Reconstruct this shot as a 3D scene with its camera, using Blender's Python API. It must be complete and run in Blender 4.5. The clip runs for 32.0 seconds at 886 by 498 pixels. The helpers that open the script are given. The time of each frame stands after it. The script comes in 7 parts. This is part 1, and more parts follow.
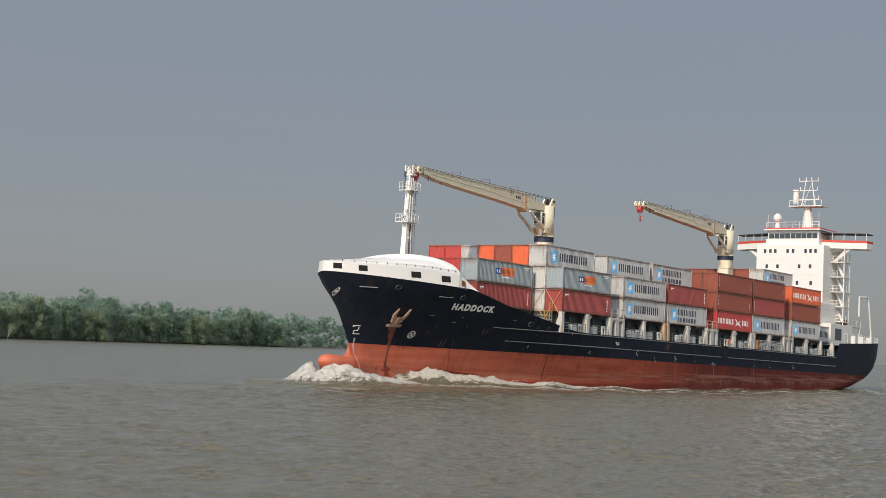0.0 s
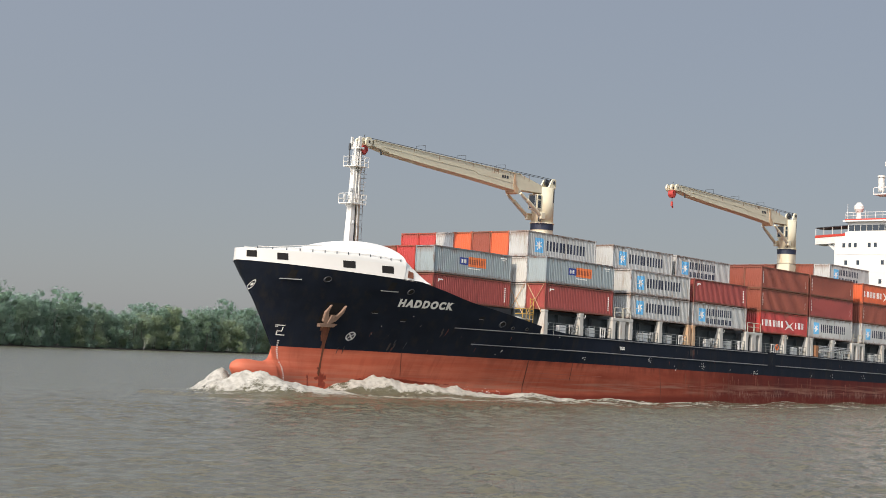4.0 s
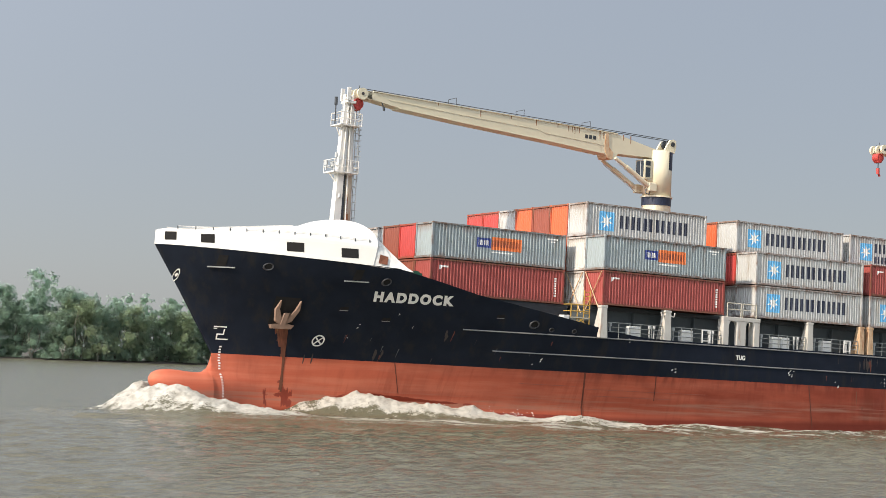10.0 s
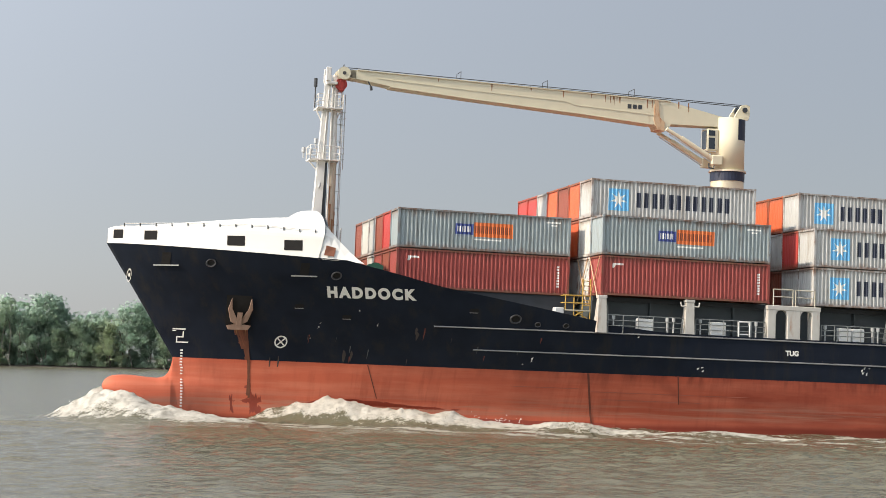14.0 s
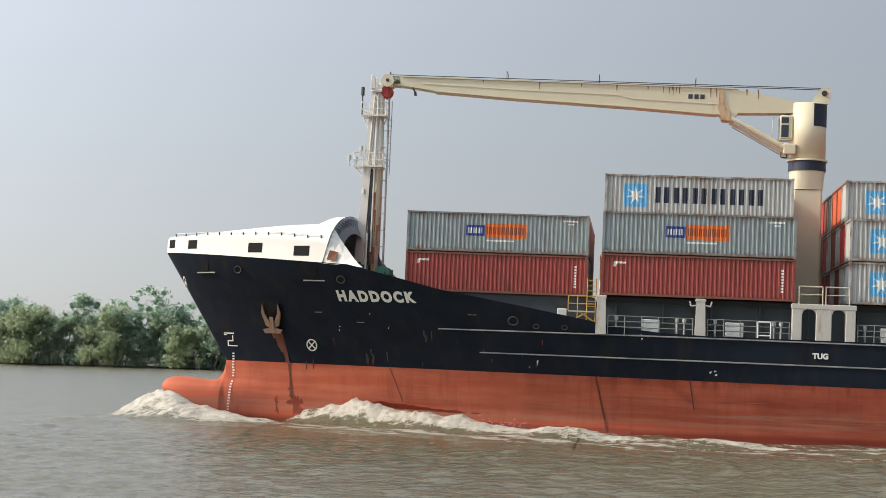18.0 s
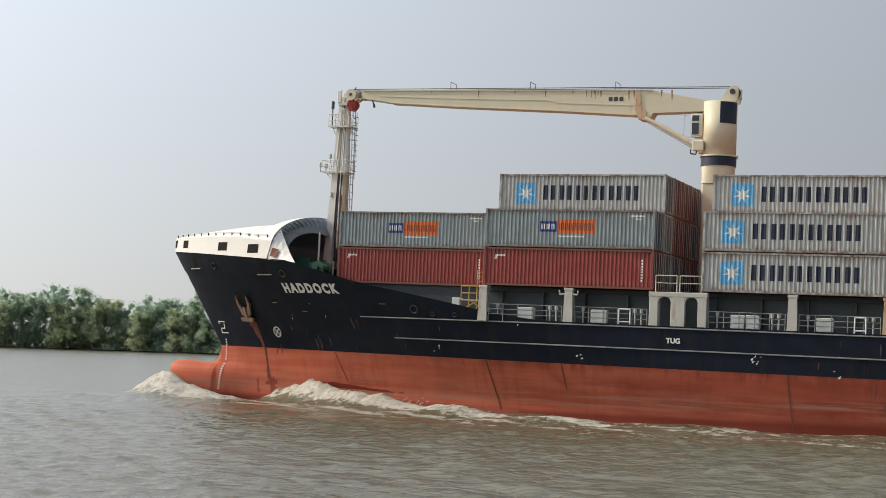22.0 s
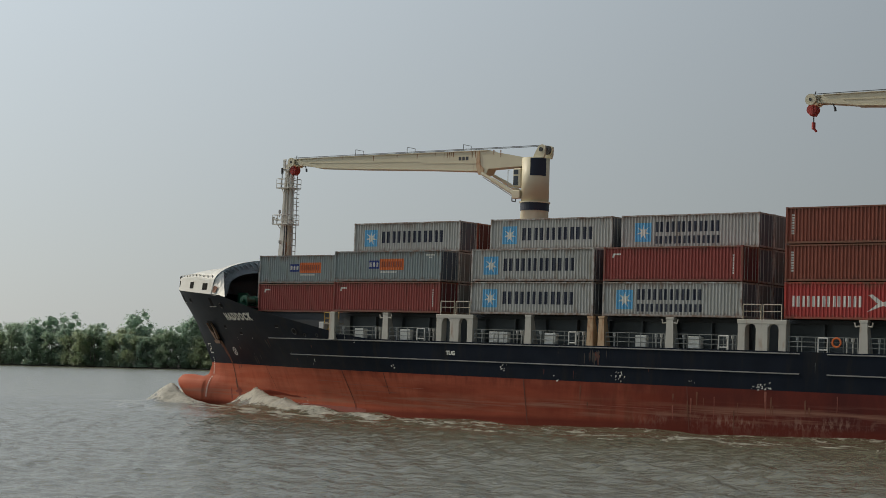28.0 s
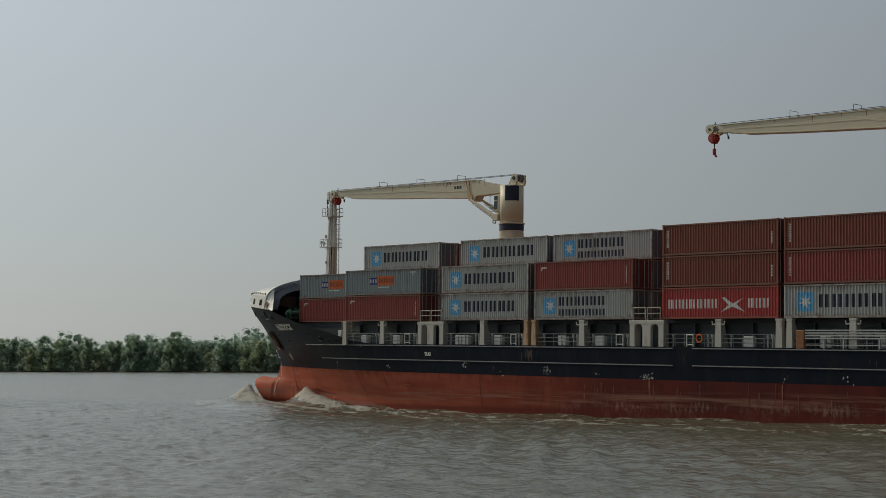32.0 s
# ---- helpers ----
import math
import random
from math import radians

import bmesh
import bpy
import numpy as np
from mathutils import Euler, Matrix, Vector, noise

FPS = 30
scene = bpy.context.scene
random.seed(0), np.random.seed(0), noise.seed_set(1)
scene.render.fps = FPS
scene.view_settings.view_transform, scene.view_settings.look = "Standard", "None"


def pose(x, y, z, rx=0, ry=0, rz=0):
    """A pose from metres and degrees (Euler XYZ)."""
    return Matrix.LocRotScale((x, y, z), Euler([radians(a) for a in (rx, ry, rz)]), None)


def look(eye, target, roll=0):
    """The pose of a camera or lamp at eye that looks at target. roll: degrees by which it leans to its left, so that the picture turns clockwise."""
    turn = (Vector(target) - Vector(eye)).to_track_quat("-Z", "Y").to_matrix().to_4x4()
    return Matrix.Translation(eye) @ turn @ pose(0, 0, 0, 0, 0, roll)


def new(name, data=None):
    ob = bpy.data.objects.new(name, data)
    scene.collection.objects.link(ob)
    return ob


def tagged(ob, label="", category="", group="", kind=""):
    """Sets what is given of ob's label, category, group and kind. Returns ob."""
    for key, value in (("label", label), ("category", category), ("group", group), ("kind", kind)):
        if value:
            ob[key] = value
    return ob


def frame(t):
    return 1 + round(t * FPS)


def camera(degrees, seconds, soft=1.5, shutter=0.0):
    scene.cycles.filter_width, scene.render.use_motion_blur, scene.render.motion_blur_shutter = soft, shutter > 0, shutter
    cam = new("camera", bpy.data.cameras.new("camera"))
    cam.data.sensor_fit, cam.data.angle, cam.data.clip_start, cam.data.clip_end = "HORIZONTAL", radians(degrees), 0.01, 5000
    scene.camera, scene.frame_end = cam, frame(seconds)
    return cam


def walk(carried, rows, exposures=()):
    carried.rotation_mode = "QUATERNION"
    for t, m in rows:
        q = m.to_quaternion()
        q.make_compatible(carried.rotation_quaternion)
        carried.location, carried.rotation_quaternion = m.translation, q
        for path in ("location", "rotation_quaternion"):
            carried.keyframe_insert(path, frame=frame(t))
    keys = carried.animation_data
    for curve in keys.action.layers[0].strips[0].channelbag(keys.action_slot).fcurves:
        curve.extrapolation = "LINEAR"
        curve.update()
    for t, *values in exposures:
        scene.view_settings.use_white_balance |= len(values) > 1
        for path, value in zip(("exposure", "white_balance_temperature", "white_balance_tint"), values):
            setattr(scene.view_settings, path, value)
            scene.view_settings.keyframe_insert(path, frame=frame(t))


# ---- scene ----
# The ship's own frame: x runs aft from the front container stack, y to starboard, z up.
SHIP_SPEED = 4.0            # metres a second, towards -x
TRIM = 1.0                   # degrees, down by the stern
WATER_Z = 0.9               # height of the water in the frame of the rows below


# how the whole sight lies on the water: a slight list to starboard, a little less trim, a little higher
LIST = pose(13.3, 0, 0.28) @ pose(0, 0, 0, -0.22, -0.06, 0) @ pose(-13.3, 0, 0)


def afloat(t):
    return pose(-SHIP_SPEED * t, 0, 0) @ LIST


def ship_pose(t):
    return afloat(t) @ pose(13.3, 0, -WATER_Z) @ pose(0, 0, 0, 0, TRIM, 0) @ pose(-13.3, 0, 0)


# seconds, the eye seen from the ship (x, y, z), yaw to the left, pitch and roll in degrees
ROWS = [
    (0, -154.01, -96.70, 5.11, -55.64, 3.53, 2.12),
    (0.5, -149.41, -96.73, 5.09, -55.04, 3.61, 2.13),
    (1, -144.84, -96.76, 5.08, -54.37, 3.73, 2.15),
    (1.5, -140.27, -96.80, 5.06, -53.61, 3.74, 2.13),
    (2, -135.70, -96.86, 5.05, -52.93, 3.72, 2.19),
    (2.5, -131.12, -96.91, 5.04, -52.32, 3.68, 2.21),
    (3, -126.48, -96.92, 5.04, -51.59, 3.66, 2.17),
    (3.5, -121.83, -96.89, 5.05, -50.68, 3.72, 2.17),
    (5.5, -103.18, -96.57, 5.07, -46.12, 3.85, 2.46),
    (6, -98.50, -96.48, 5.07, -44.65, 3.90, 2.68),
    (6.5, -93.77, -96.41, 5.07, -43.30, 3.93, 2.85),
    (7, -88.99, -96.36, 5.08, -42.00, 3.93, 2.77),
    (7.5, -84.20, -96.36, 5.08, -40.29, 3.92, 2.69),
    (8, -79.45, -96.43, 5.08, -38.54, 3.90, 2.51),
    (8.5, -74.76, -96.59, 5.09, -36.71, 4.01, 2.39),
    (9, -70.12, -96.87, 5.09, -34.79, 4.10, 2.32),
    (9.5, -65.54, -97.25, 5.08, -33.48, 4.14, 2.11),
    (10, -60.92, -97.67, 5.07, -31.45, 4.11, 2.07),
    (10.5, -56.27, -98.11, 5.06, -29.20, 4.20, 1.85),
    (11, -51.61, -98.53, 5.05, -27.66, 4.19, 1.78),
    (11.5, -46.92, -98.93, 5.04, -25.49, 4.14, 1.69),
    (12, -42.20, -99.30, 5.04, -23.21, 4.14, 1.63),
    (12.5, -37.42, -99.65, 5.03, -21.41, 4.19, 1.51),
    (13, -32.65, -100.03, 5.03, -19.09, 4.20, 1.45),
    (13.5, -27.85, -100.38, 5.04, -16.52, 4.19, 1.33),
    (14, -23.01, -100.68, 5.04, -14.13, 4.19, 1.27),
    (14.5, -18.16, -100.91, 5.05, -10.77, 4.13, 1.26),
    (16.5, 1.11, -101.82, 5.10, -0.82, 4.15, 1.31),
    (17, 5.92, -102.06, 5.11, 1.77, 4.27, 1.16),
    (17.5, 10.71, -102.33, 5.12, 4.45, 4.29, 1.29),
    (18, 15.45, -102.61, 5.13, 6.89, 4.23, 1.50),
    (18.5, 20.12, -102.87, 5.13, 9.00, 4.19, 1.71),
    (19, 24.75, -103.12, 5.13, 11.22, 4.14, 1.83),
    (19.5, 29.41, -103.37, 5.13, 13.18, 4.07, 1.79),
    (20, 34.07, -103.64, 5.12, 15.53, 4.01, 1.77),
    (20.5, 38.78, -103.96, 5.11, 17.22, 3.95, 1.88),
    (21, 43.52, -104.29, 5.09, 19.28, 3.88, 1.84),
    (21.5, 48.26, -104.59, 5.08, 20.76, 3.84, 1.73),
    (22, 53.00, -104.86, 5.06, 22.23, 3.77, 1.77),
    (22.5, 57.81, -105.09, 5.04, 23.98, 3.73, 1.78),
    (23, 62.66, -105.32, 5.02, 25.49, 3.66, 1.66),
    (23.5, 67.51, -105.52, 5.00, 26.49, 3.65, 1.19),
    (24, 72.33, -105.72, 4.99, 28.48, 3.63, 1.09),
    (24.5, 77.17, -105.92, 4.98, 29.81, 3.60, 1.04),
    (25, 81.98, -106.09, 4.98, 30.96, 3.64, 0.94),
    (25.5, 86.73, -106.20, 4.99, 32.38, 3.71, 1.04),
    (27.5, 105.53, -106.40, 5.06, 37.34, 4.26, 1.23),
    (28, 110.20, -106.42, 5.07, 38.45, 4.29, 1.23),
    (28.5, 114.86, -106.43, 5.07, 39.99, 4.29, 0.72),
    (29, 119.42, -106.40, 5.09, 41.25, 4.29, 0.31),
    (29.5, 124.07, -106.37, 5.10, 42.50, 4.34, 0.14),
    (30, 128.82, -106.33, 5.10, 43.71, 4.30, 0.21),
    (30.5, 133.61, -106.27, 5.10, 44.85, 4.28, 0.02),
    (31, 138.43, -106.19, 5.10, 46.01, 4.34, -0.16),
    (31.5, 143.24, -106.10, 5.10, 47.24, 4.30, -0.03),
    (32, 148.03, -106.01, 5.10, 48.32, 4.23, -0.02),
]


def eye_pose(t, x, y, z, yaw, pitch, roll):
    a, b = radians(yaw), radians(pitch)
    eye = Vector((x, y, z - WATER_Z))
    way = Vector((-math.sin(a) * math.cos(b), math.cos(a) * math.cos(b), math.sin(b)))
    return afloat(t) @ look(eye, eye + 10 * way, roll)


cam = camera(30.92, 32.0, soft=0.8)
walk(cam, [(r[0], eye_pose(*r)) for r in ROWS], exposures=[(0, -0.18, 6650, 14), (2.0, 0.02, 6650, 14), (4.0, 0.1, 6650, 14), (6, 0.17, 6700, 14), (7, 0.28, 6700, 14), (9, 0.40, 6750, 13), (13, 0.43, 6850, 13), (19, 0.16, 6950, 12), (22, -0.06, 7000, 12), (23, -0.28, 7000, 10), (25, -0.56, 7000, 9), (28, -0.90, 7000, 7), (30, -1.4, 6950, 6), (32, -1.34, 6950, 6)])

# ---- world and sun ----
SUN_EL, SUN_AZ = 35.0, 261.0
world = bpy.data.worlds.new("sky")
world.use_nodes = True
scene.world = world
nt = world.node_tree
sky = nt.nodes.new("ShaderNodeTexSky")
sky.sky_type = "NISHITA"
sky.sun_disc = False
sky.sun_elevation, sky.sun_rotation = radians(SUN_EL), radians(SUN_AZ)
sky.air_density, sky.dust_density, sky.ozone_density = 1.0, 1.0, 1.5
# a hazy day: the clear sky's light is mixed with grey haze that is brighter towards the sun
sun_dir = Vector((math.sin(radians(SUN_AZ)) * math.cos(radians(SUN_EL)), math.cos(radians(SUN_AZ)) * math.cos(radians(SUN_EL)), math.sin(radians(SUN_EL))))


def math_node(tree, op, a, b):
    n = tree.nodes.new("ShaderNodeMath")
    n.operation = op
    for k, v in enumerate((a, b)):
        if isinstance(v, (int, float)):
            n.inputs[k].default_value = v
        else:
            tree.links.new(v, n.inputs[k])
    return n.outputs[0]


where = nt.nodes.new("ShaderNodeTexCoord")
dot = nt.nodes.new("ShaderNodeVectorMath")
dot.operation = "DOT_PRODUCT"
dot.inputs[1].default_value = sun_dir
nt.links.new(where.outputs["Generated"], dot.inputs[0])
near_sun = math_node(nt, "MULTIPLY_ADD", dot.outputs["Value"], 0.5)
near_sun.node.inputs[2].default_value = 0.5
glow = math_node(nt, "MULTIPLY_ADD", math_node(nt, "POWER", near_sun, 3.4), 3.95)
glow.node.inputs[2].default_value = 0.60
haze = nt.nodes.new("ShaderNodeVectorMath")
haze.operation = "SCALE"
height = nt.nodes.new("ShaderNodeSeparateXYZ")
nt.links.new(where.outputs["Generated"], height.inputs[0])
high = nt.nodes.new("ShaderNodeMapRange")
high.inputs["From Min"].default_value, high.inputs["From Max"].default_value = 0.0, 0.26
nt.links.new(height.outputs["Z"], high.inputs["Value"])
tint = nt.nodes.new("ShaderNodeMix")
tint.data_type = "RGBA"
tint.inputs["A"].default_value, tint.inputs["B"].default_value = (2.68, 2.90, 3.16, 1), (2.88, 3.29, 3.82, 1)
nt.links.new(high.outputs["Result"], tint.inputs["Factor"])
nt.links.new(tint.outputs["Result"], haze.inputs[0])
nt.links.new(glow, haze.inputs["Scale"])
soft = nt.nodes.new("ShaderNodeVectorMath")
soft.operation = "SCALE"
soft.inputs["Scale"].default_value = 0.17
nt.links.new(sky.outputs["Color"], soft.inputs[0])
total = nt.nodes.new("ShaderNodeVectorMath")
nt.links.new(soft.outputs[0], total.inputs[0])
nt.links.new(haze.outputs[0], total.inputs[1])
nt.links.new(total.outputs[0], nt.nodes["Background"].inputs["Color"])
nt.nodes["Background"].inputs["Strength"].default_value = 0.12
sun = new("sun", bpy.data.lights.new("sun", "SUN"))
sun.data.energy, sun.data.angle, sun.data.color = 3.9, radians(1.5), (1.0, 0.90, 0.76)
sun.matrix_world = look(sun_dir * 200, (0, 0, 0))


# ---- materials ----
def material(name, color, rough=0.6, metal=0.0, grain=4.0, vary=0.12, bump=0.0, stain=None, stain_scale=0.6, stain_amount=0.3, streak=1.0, shine=0.5):
    """A painted or bare surface: colour that varies at two scales, stains of their own colour (drawn out downwards by streak) and fine relief."""
    m = bpy.data.materials.new(name)
    m.use_nodes = True
    n, l = m.node_tree.nodes, m.node_tree.links
    b = n["Principled BSDF"]
    b.inputs["Roughness"].default_value, b.inputs["Metallic"].default_value = rough, metal
    b.inputs["Specular IOR Level"].default_value = shine
    tc = n.new("ShaderNodeTexCoord")
    inf = n.new("ShaderNodeObjectInfo")
    fine = n.new("ShaderNodeTexNoise")
    fine.inputs["Scale"].default_value, fine.inputs["Detail"].default_value = grain, 6
    l.new(tc.outputs["Object"], fine.inputs["Vector"])
    mix = n.new("ShaderNodeMix")
    mix.data_type = "RGBA"
    mix.inputs["A"].default_value = (*[c * (1 - vary) for c in color], 1)
    mix.inputs["B"].default_value = (*[min(1, c * (1 + vary)) for c in color], 1)
    l.new(fine.outputs["Fac"], mix.inputs["Factor"])
    out = mix.outputs["Result"]
    if stain:
        mp = n.new("ShaderNodeMapping")
        mp.inputs["Scale"].default_value = (1, 1, 1 / streak)
        l.new(tc.outputs["Object"], mp.inputs["Vector"])
        big = n.new("ShaderNodeTexNoise")
        big.inputs["Scale"].default_value, big.inputs["Detail"].default_value, big.inputs["Roughness"].default_value = stain_scale, 8, 0.65
        add = n.new("ShaderNodeVectorMath")
        l.new(mp.outputs["Vector"], add.inputs[0])
        sc = n.new("ShaderNodeCombineXYZ")
        mul = n.new("ShaderNodeMath")
        mul.operation = "MULTIPLY"
        mul.inputs[1].default_value = 37.0
        l.new(inf.outputs["Random"], mul.inputs[0])
        l.new(mul.outputs[0], sc.inputs[0])
        l.new(mul.outputs[0], sc.inputs[1])
        l.new(sc.outputs[0], add.inputs[1])
        l.new(add.outputs[0], big.inputs["Vector"])
        ramp = n.new("ShaderNodeMapRange")
        ramp.inputs["From Min"].default_value, ramp.inputs["From Max"].default_value = 0.72 - stain_amount * 0.5, 0.95 - stain_amount * 0.5
        l.new(big.outputs["Fac"], ramp.inputs["Value"])
        m2 = n.new("ShaderNodeMix")
        m2.data_type = "RGBA"
        m2.inputs["B"].default_value = (*stain, 1)
        l.new(ramp.outputs["Result"], m2.inputs["Factor"])
        l.new(out, m2.inputs["A"])
        out = m2.outputs["Result"]
    l.new(out, b.inputs["Base Color"])
    if bump:
        bp = n.new("ShaderNodeBump")
        bp.inputs["Strength"].default_value, bp.inputs["Distance"].default_value = 0.4, bump
        l.new(fine.outputs["Fac"], bp.inputs["Height"])
        l.new(bp.outputs["Normal"], b.inputs["Normal"])
    return m


RUST = (0.16, 0.05, 0.02)
M_HULL = material("black_hull_paint", (0.0145, 0.0185, 0.027), 0.4, vary=0.35, grain=0.6, bump=0.01, shine=0.03, stain=(0.027, 0.026, 0.025), stain_scale=1.0, stain_amount=0.42, streak=6)
M_WHITE = material("white_ship_paint", (0.64, 0.615, 0.56), 0.45, vary=0.04, grain=1.0, stain=(0.45, 0.40, 0.32), stain_scale=0.8, stain_amount=0.05, streak=3)
M_ROOF = material("cream_roof_paint", (0.64, 0.63, 0.585), 0.55, vary=0.06, grain=1.0, stain=(0.45, 0.42, 0.34), stain_scale=0.7, stain_amount=0.12, streak=2)
M_CREAM = material("cream_crane_paint", (0.63, 0.57, 0.41), 0.5, vary=0.07, grain=1.2, stain=(0.38, 0.22, 0.10), stain_scale=1.0, stain_amount=0.17, streak=4)
M_POST = material("beige_post_paint", (0.50, 0.475, 0.42), 0.6, vary=0.12, grain=1.5, stain=(0.30, 0.13, 0.05), stain_scale=1.6, stain_amount=0.30, streak=4)
M_DARK = material("dark_grey_steel", (0.035, 0.04, 0.045), 0.6, vary=0.3, grain=1.2, stain=(0.07, 0.05, 0.04), stain_scale=0.7, stain_amount=0.3)
M_COAM = material("grey_coaming_paint", (0.058, 0.07, 0.073), 0.6, vary=0.25, grain=0.9, stain=(0.09, 0.085, 0.075), stain_scale=0.8, stain_amount=0.25, streak=2)
M_GREY = material("grey_rail_paint", (0.42, 0.43, 0.42), 0.5, vary=0.1)
M_RAIL = material("dull_green_grey_rail_paint", (0.19, 0.205, 0.195), 0.6, vary=0.25, grain=2.0, stain=(0.10, 0.06, 0.04), stain_scale=2.0, stain_amount=0.3)
M_PANEL = material("white_grey_panel", (0.62, 0.62, 0.59), 0.55, vary=0.06, stain=RUST, stain_scale=1.5, stain_amount=0.05, streak=3)
M_YELLOW = material("yellow_rail_paint", (0.45, 0.28, 0.05), 0.6, vary=0.2, grain=3, stain=(0.22, 0.10, 0.04), stain_scale=3, stain_amount=0.42)
M_BLOCK = material("dull_red_block_paint", (0.40, 0.04, 0.03), 0.6, vary=0.2, grain=3, stain=(0.08, 0.03, 0.02), stain_scale=3, stain_amount=0.3)
M_ORANGE = material("red_hook_paint", (0.48, 0.045, 0.025), 0.5, vary=0.1)
M_RUSTY = material("rust_stained_cream", (0.52, 0.36, 0.22), 0.6, vary=0.2, stain=(0.34, 0.12, 0.035), stain_scale=2.5, stain_amount=0.45, streak=3)
# pale grey puts the strakes' sunlit top edges into their colour
M_STRAKE = material("pale_edge_paint", (0.22, 0.22, 0.215), 0.5, vary=0.3, grain=1.5, stain=(0.03, 0.03, 0.035), stain_scale=0.5, stain_amount=0.3)
M_SEAM = material("dark_rust_seam", (0.13, 0.034, 0.019), 0.8, vary=0.3, grain=2)
M_STAIN = material("brown_rust_stain", (0.17, 0.055, 0.025), 0.75, vary=0.35, grain=1.2, stain=(0.07, 0.03, 0.02), stain_scale=1.2, stain_amount=0.4, streak=4)
M_OCHRE = material("ochre_rust_stain", (0.26, 0.13, 0.05), 0.8, vary=0.4, grain=2.0, stain=(0.10, 0.05, 0.03), stain_scale=2, stain_amount=0.4, streak=3)
M_RUST = material("rusty_iron", (0.28, 0.13, 0.06), 0.85, vary=0.4, grain=3.0, bump=0.02)
M_HOLE = material("dark_opening", (0.022, 0.021, 0.020), 0.9, vary=0.2, shine=0.05)
M_GLASS = bpy.data.materials.new("window_glass")
M_GLASS.use_nodes = True
M_GLASS.node_tree.nodes["Principled BSDF"].inputs["Base Color"].default_value = (0.03, 0.04, 0.05, 1)
M_GLASS.node_tree.nodes["Principled BSDF"].inputs["Roughness"].default_value = 0.08
M_LETTER = material("white_letter_paint", (0.75, 0.74, 0.68), 0.6, vary=0.06, stain=(0.3, 0.28, 0.25), stain_scale=3, stain_amount=0.1)
M_NAVY = material("navy_mark_paint", (0.012, 0.018, 0.04), 0.5, vary=0.1)
M_BLUE = material("light_blue_mark_paint", (0.12, 0.42, 0.68), 0.5, vary=0.08, stain=(0.4, 0.45, 0.48), stain_scale=1.5, stain_amount=0.1)
M_POBLUE = material("dark_blue_mark_paint", (0.02, 0.04, 0.20), 0.5, vary=0.1)
M_POOR = material("orange_mark_paint", (0.72, 0.17, 0.04), 0.5, vary=0.08)
M_GREEN = material("green_winch_paint", (0.015, 0.085, 0.05), 0.5, vary=0.1)
M_ROPE = material("steel_wire", (0.05, 0.05, 0.05), 0.5, 0.6)


def wave_water():
    m = bpy.data.materials.new("muddy_river_water")
    m.use_nodes = True
    n, l = m.node_tree.nodes, m.node_tree.links
    b = n["Principled BSDF"]
    b.inputs["Base Color"].default_value = (0.112, 0.103, 0.068, 1)
    b.inputs["Roughness"].default_value = 0.2
    b.inputs["IOR"].default_value = 1.36
    tc = n.new("ShaderNodeTexCoord")
    last = None
    for scale, stretch, dist, detail in ((0.32, 0.7, 0.30, 2), (1.2, 0.6, 0.21, 3), (3.4, 0.6, 0.10, 4)):
        mp = n.new("ShaderNodeMapping")
        mp.inputs["Rotation"].default_value = (0, 0, 0.25 * scale)
        mp.inputs["Scale"].default_value = (stretch, 1, 1)
        l.new(tc.outputs["Object"], mp.inputs["Vector"])
        w = n.new("ShaderNodeTexNoise")
        w.inputs["Scale"].default_value, w.inputs["Detail"].default_value = scale, detail
        l.new(mp.outputs["Vector"], w.inputs["Vector"])
        bp = n.new("ShaderNodeBump")
        bp.inputs["Strength"].default_value, bp.inputs["Distance"].default_value = 1.0, dist
        l.new(w.outputs["Fac"], bp.inputs["Height"])
        if last:
            l.new(last.outputs["Normal"], bp.inputs["Normal"])
        last = bp
    l.new(last.outputs["Normal"], b.inputs["Normal"])
    return m


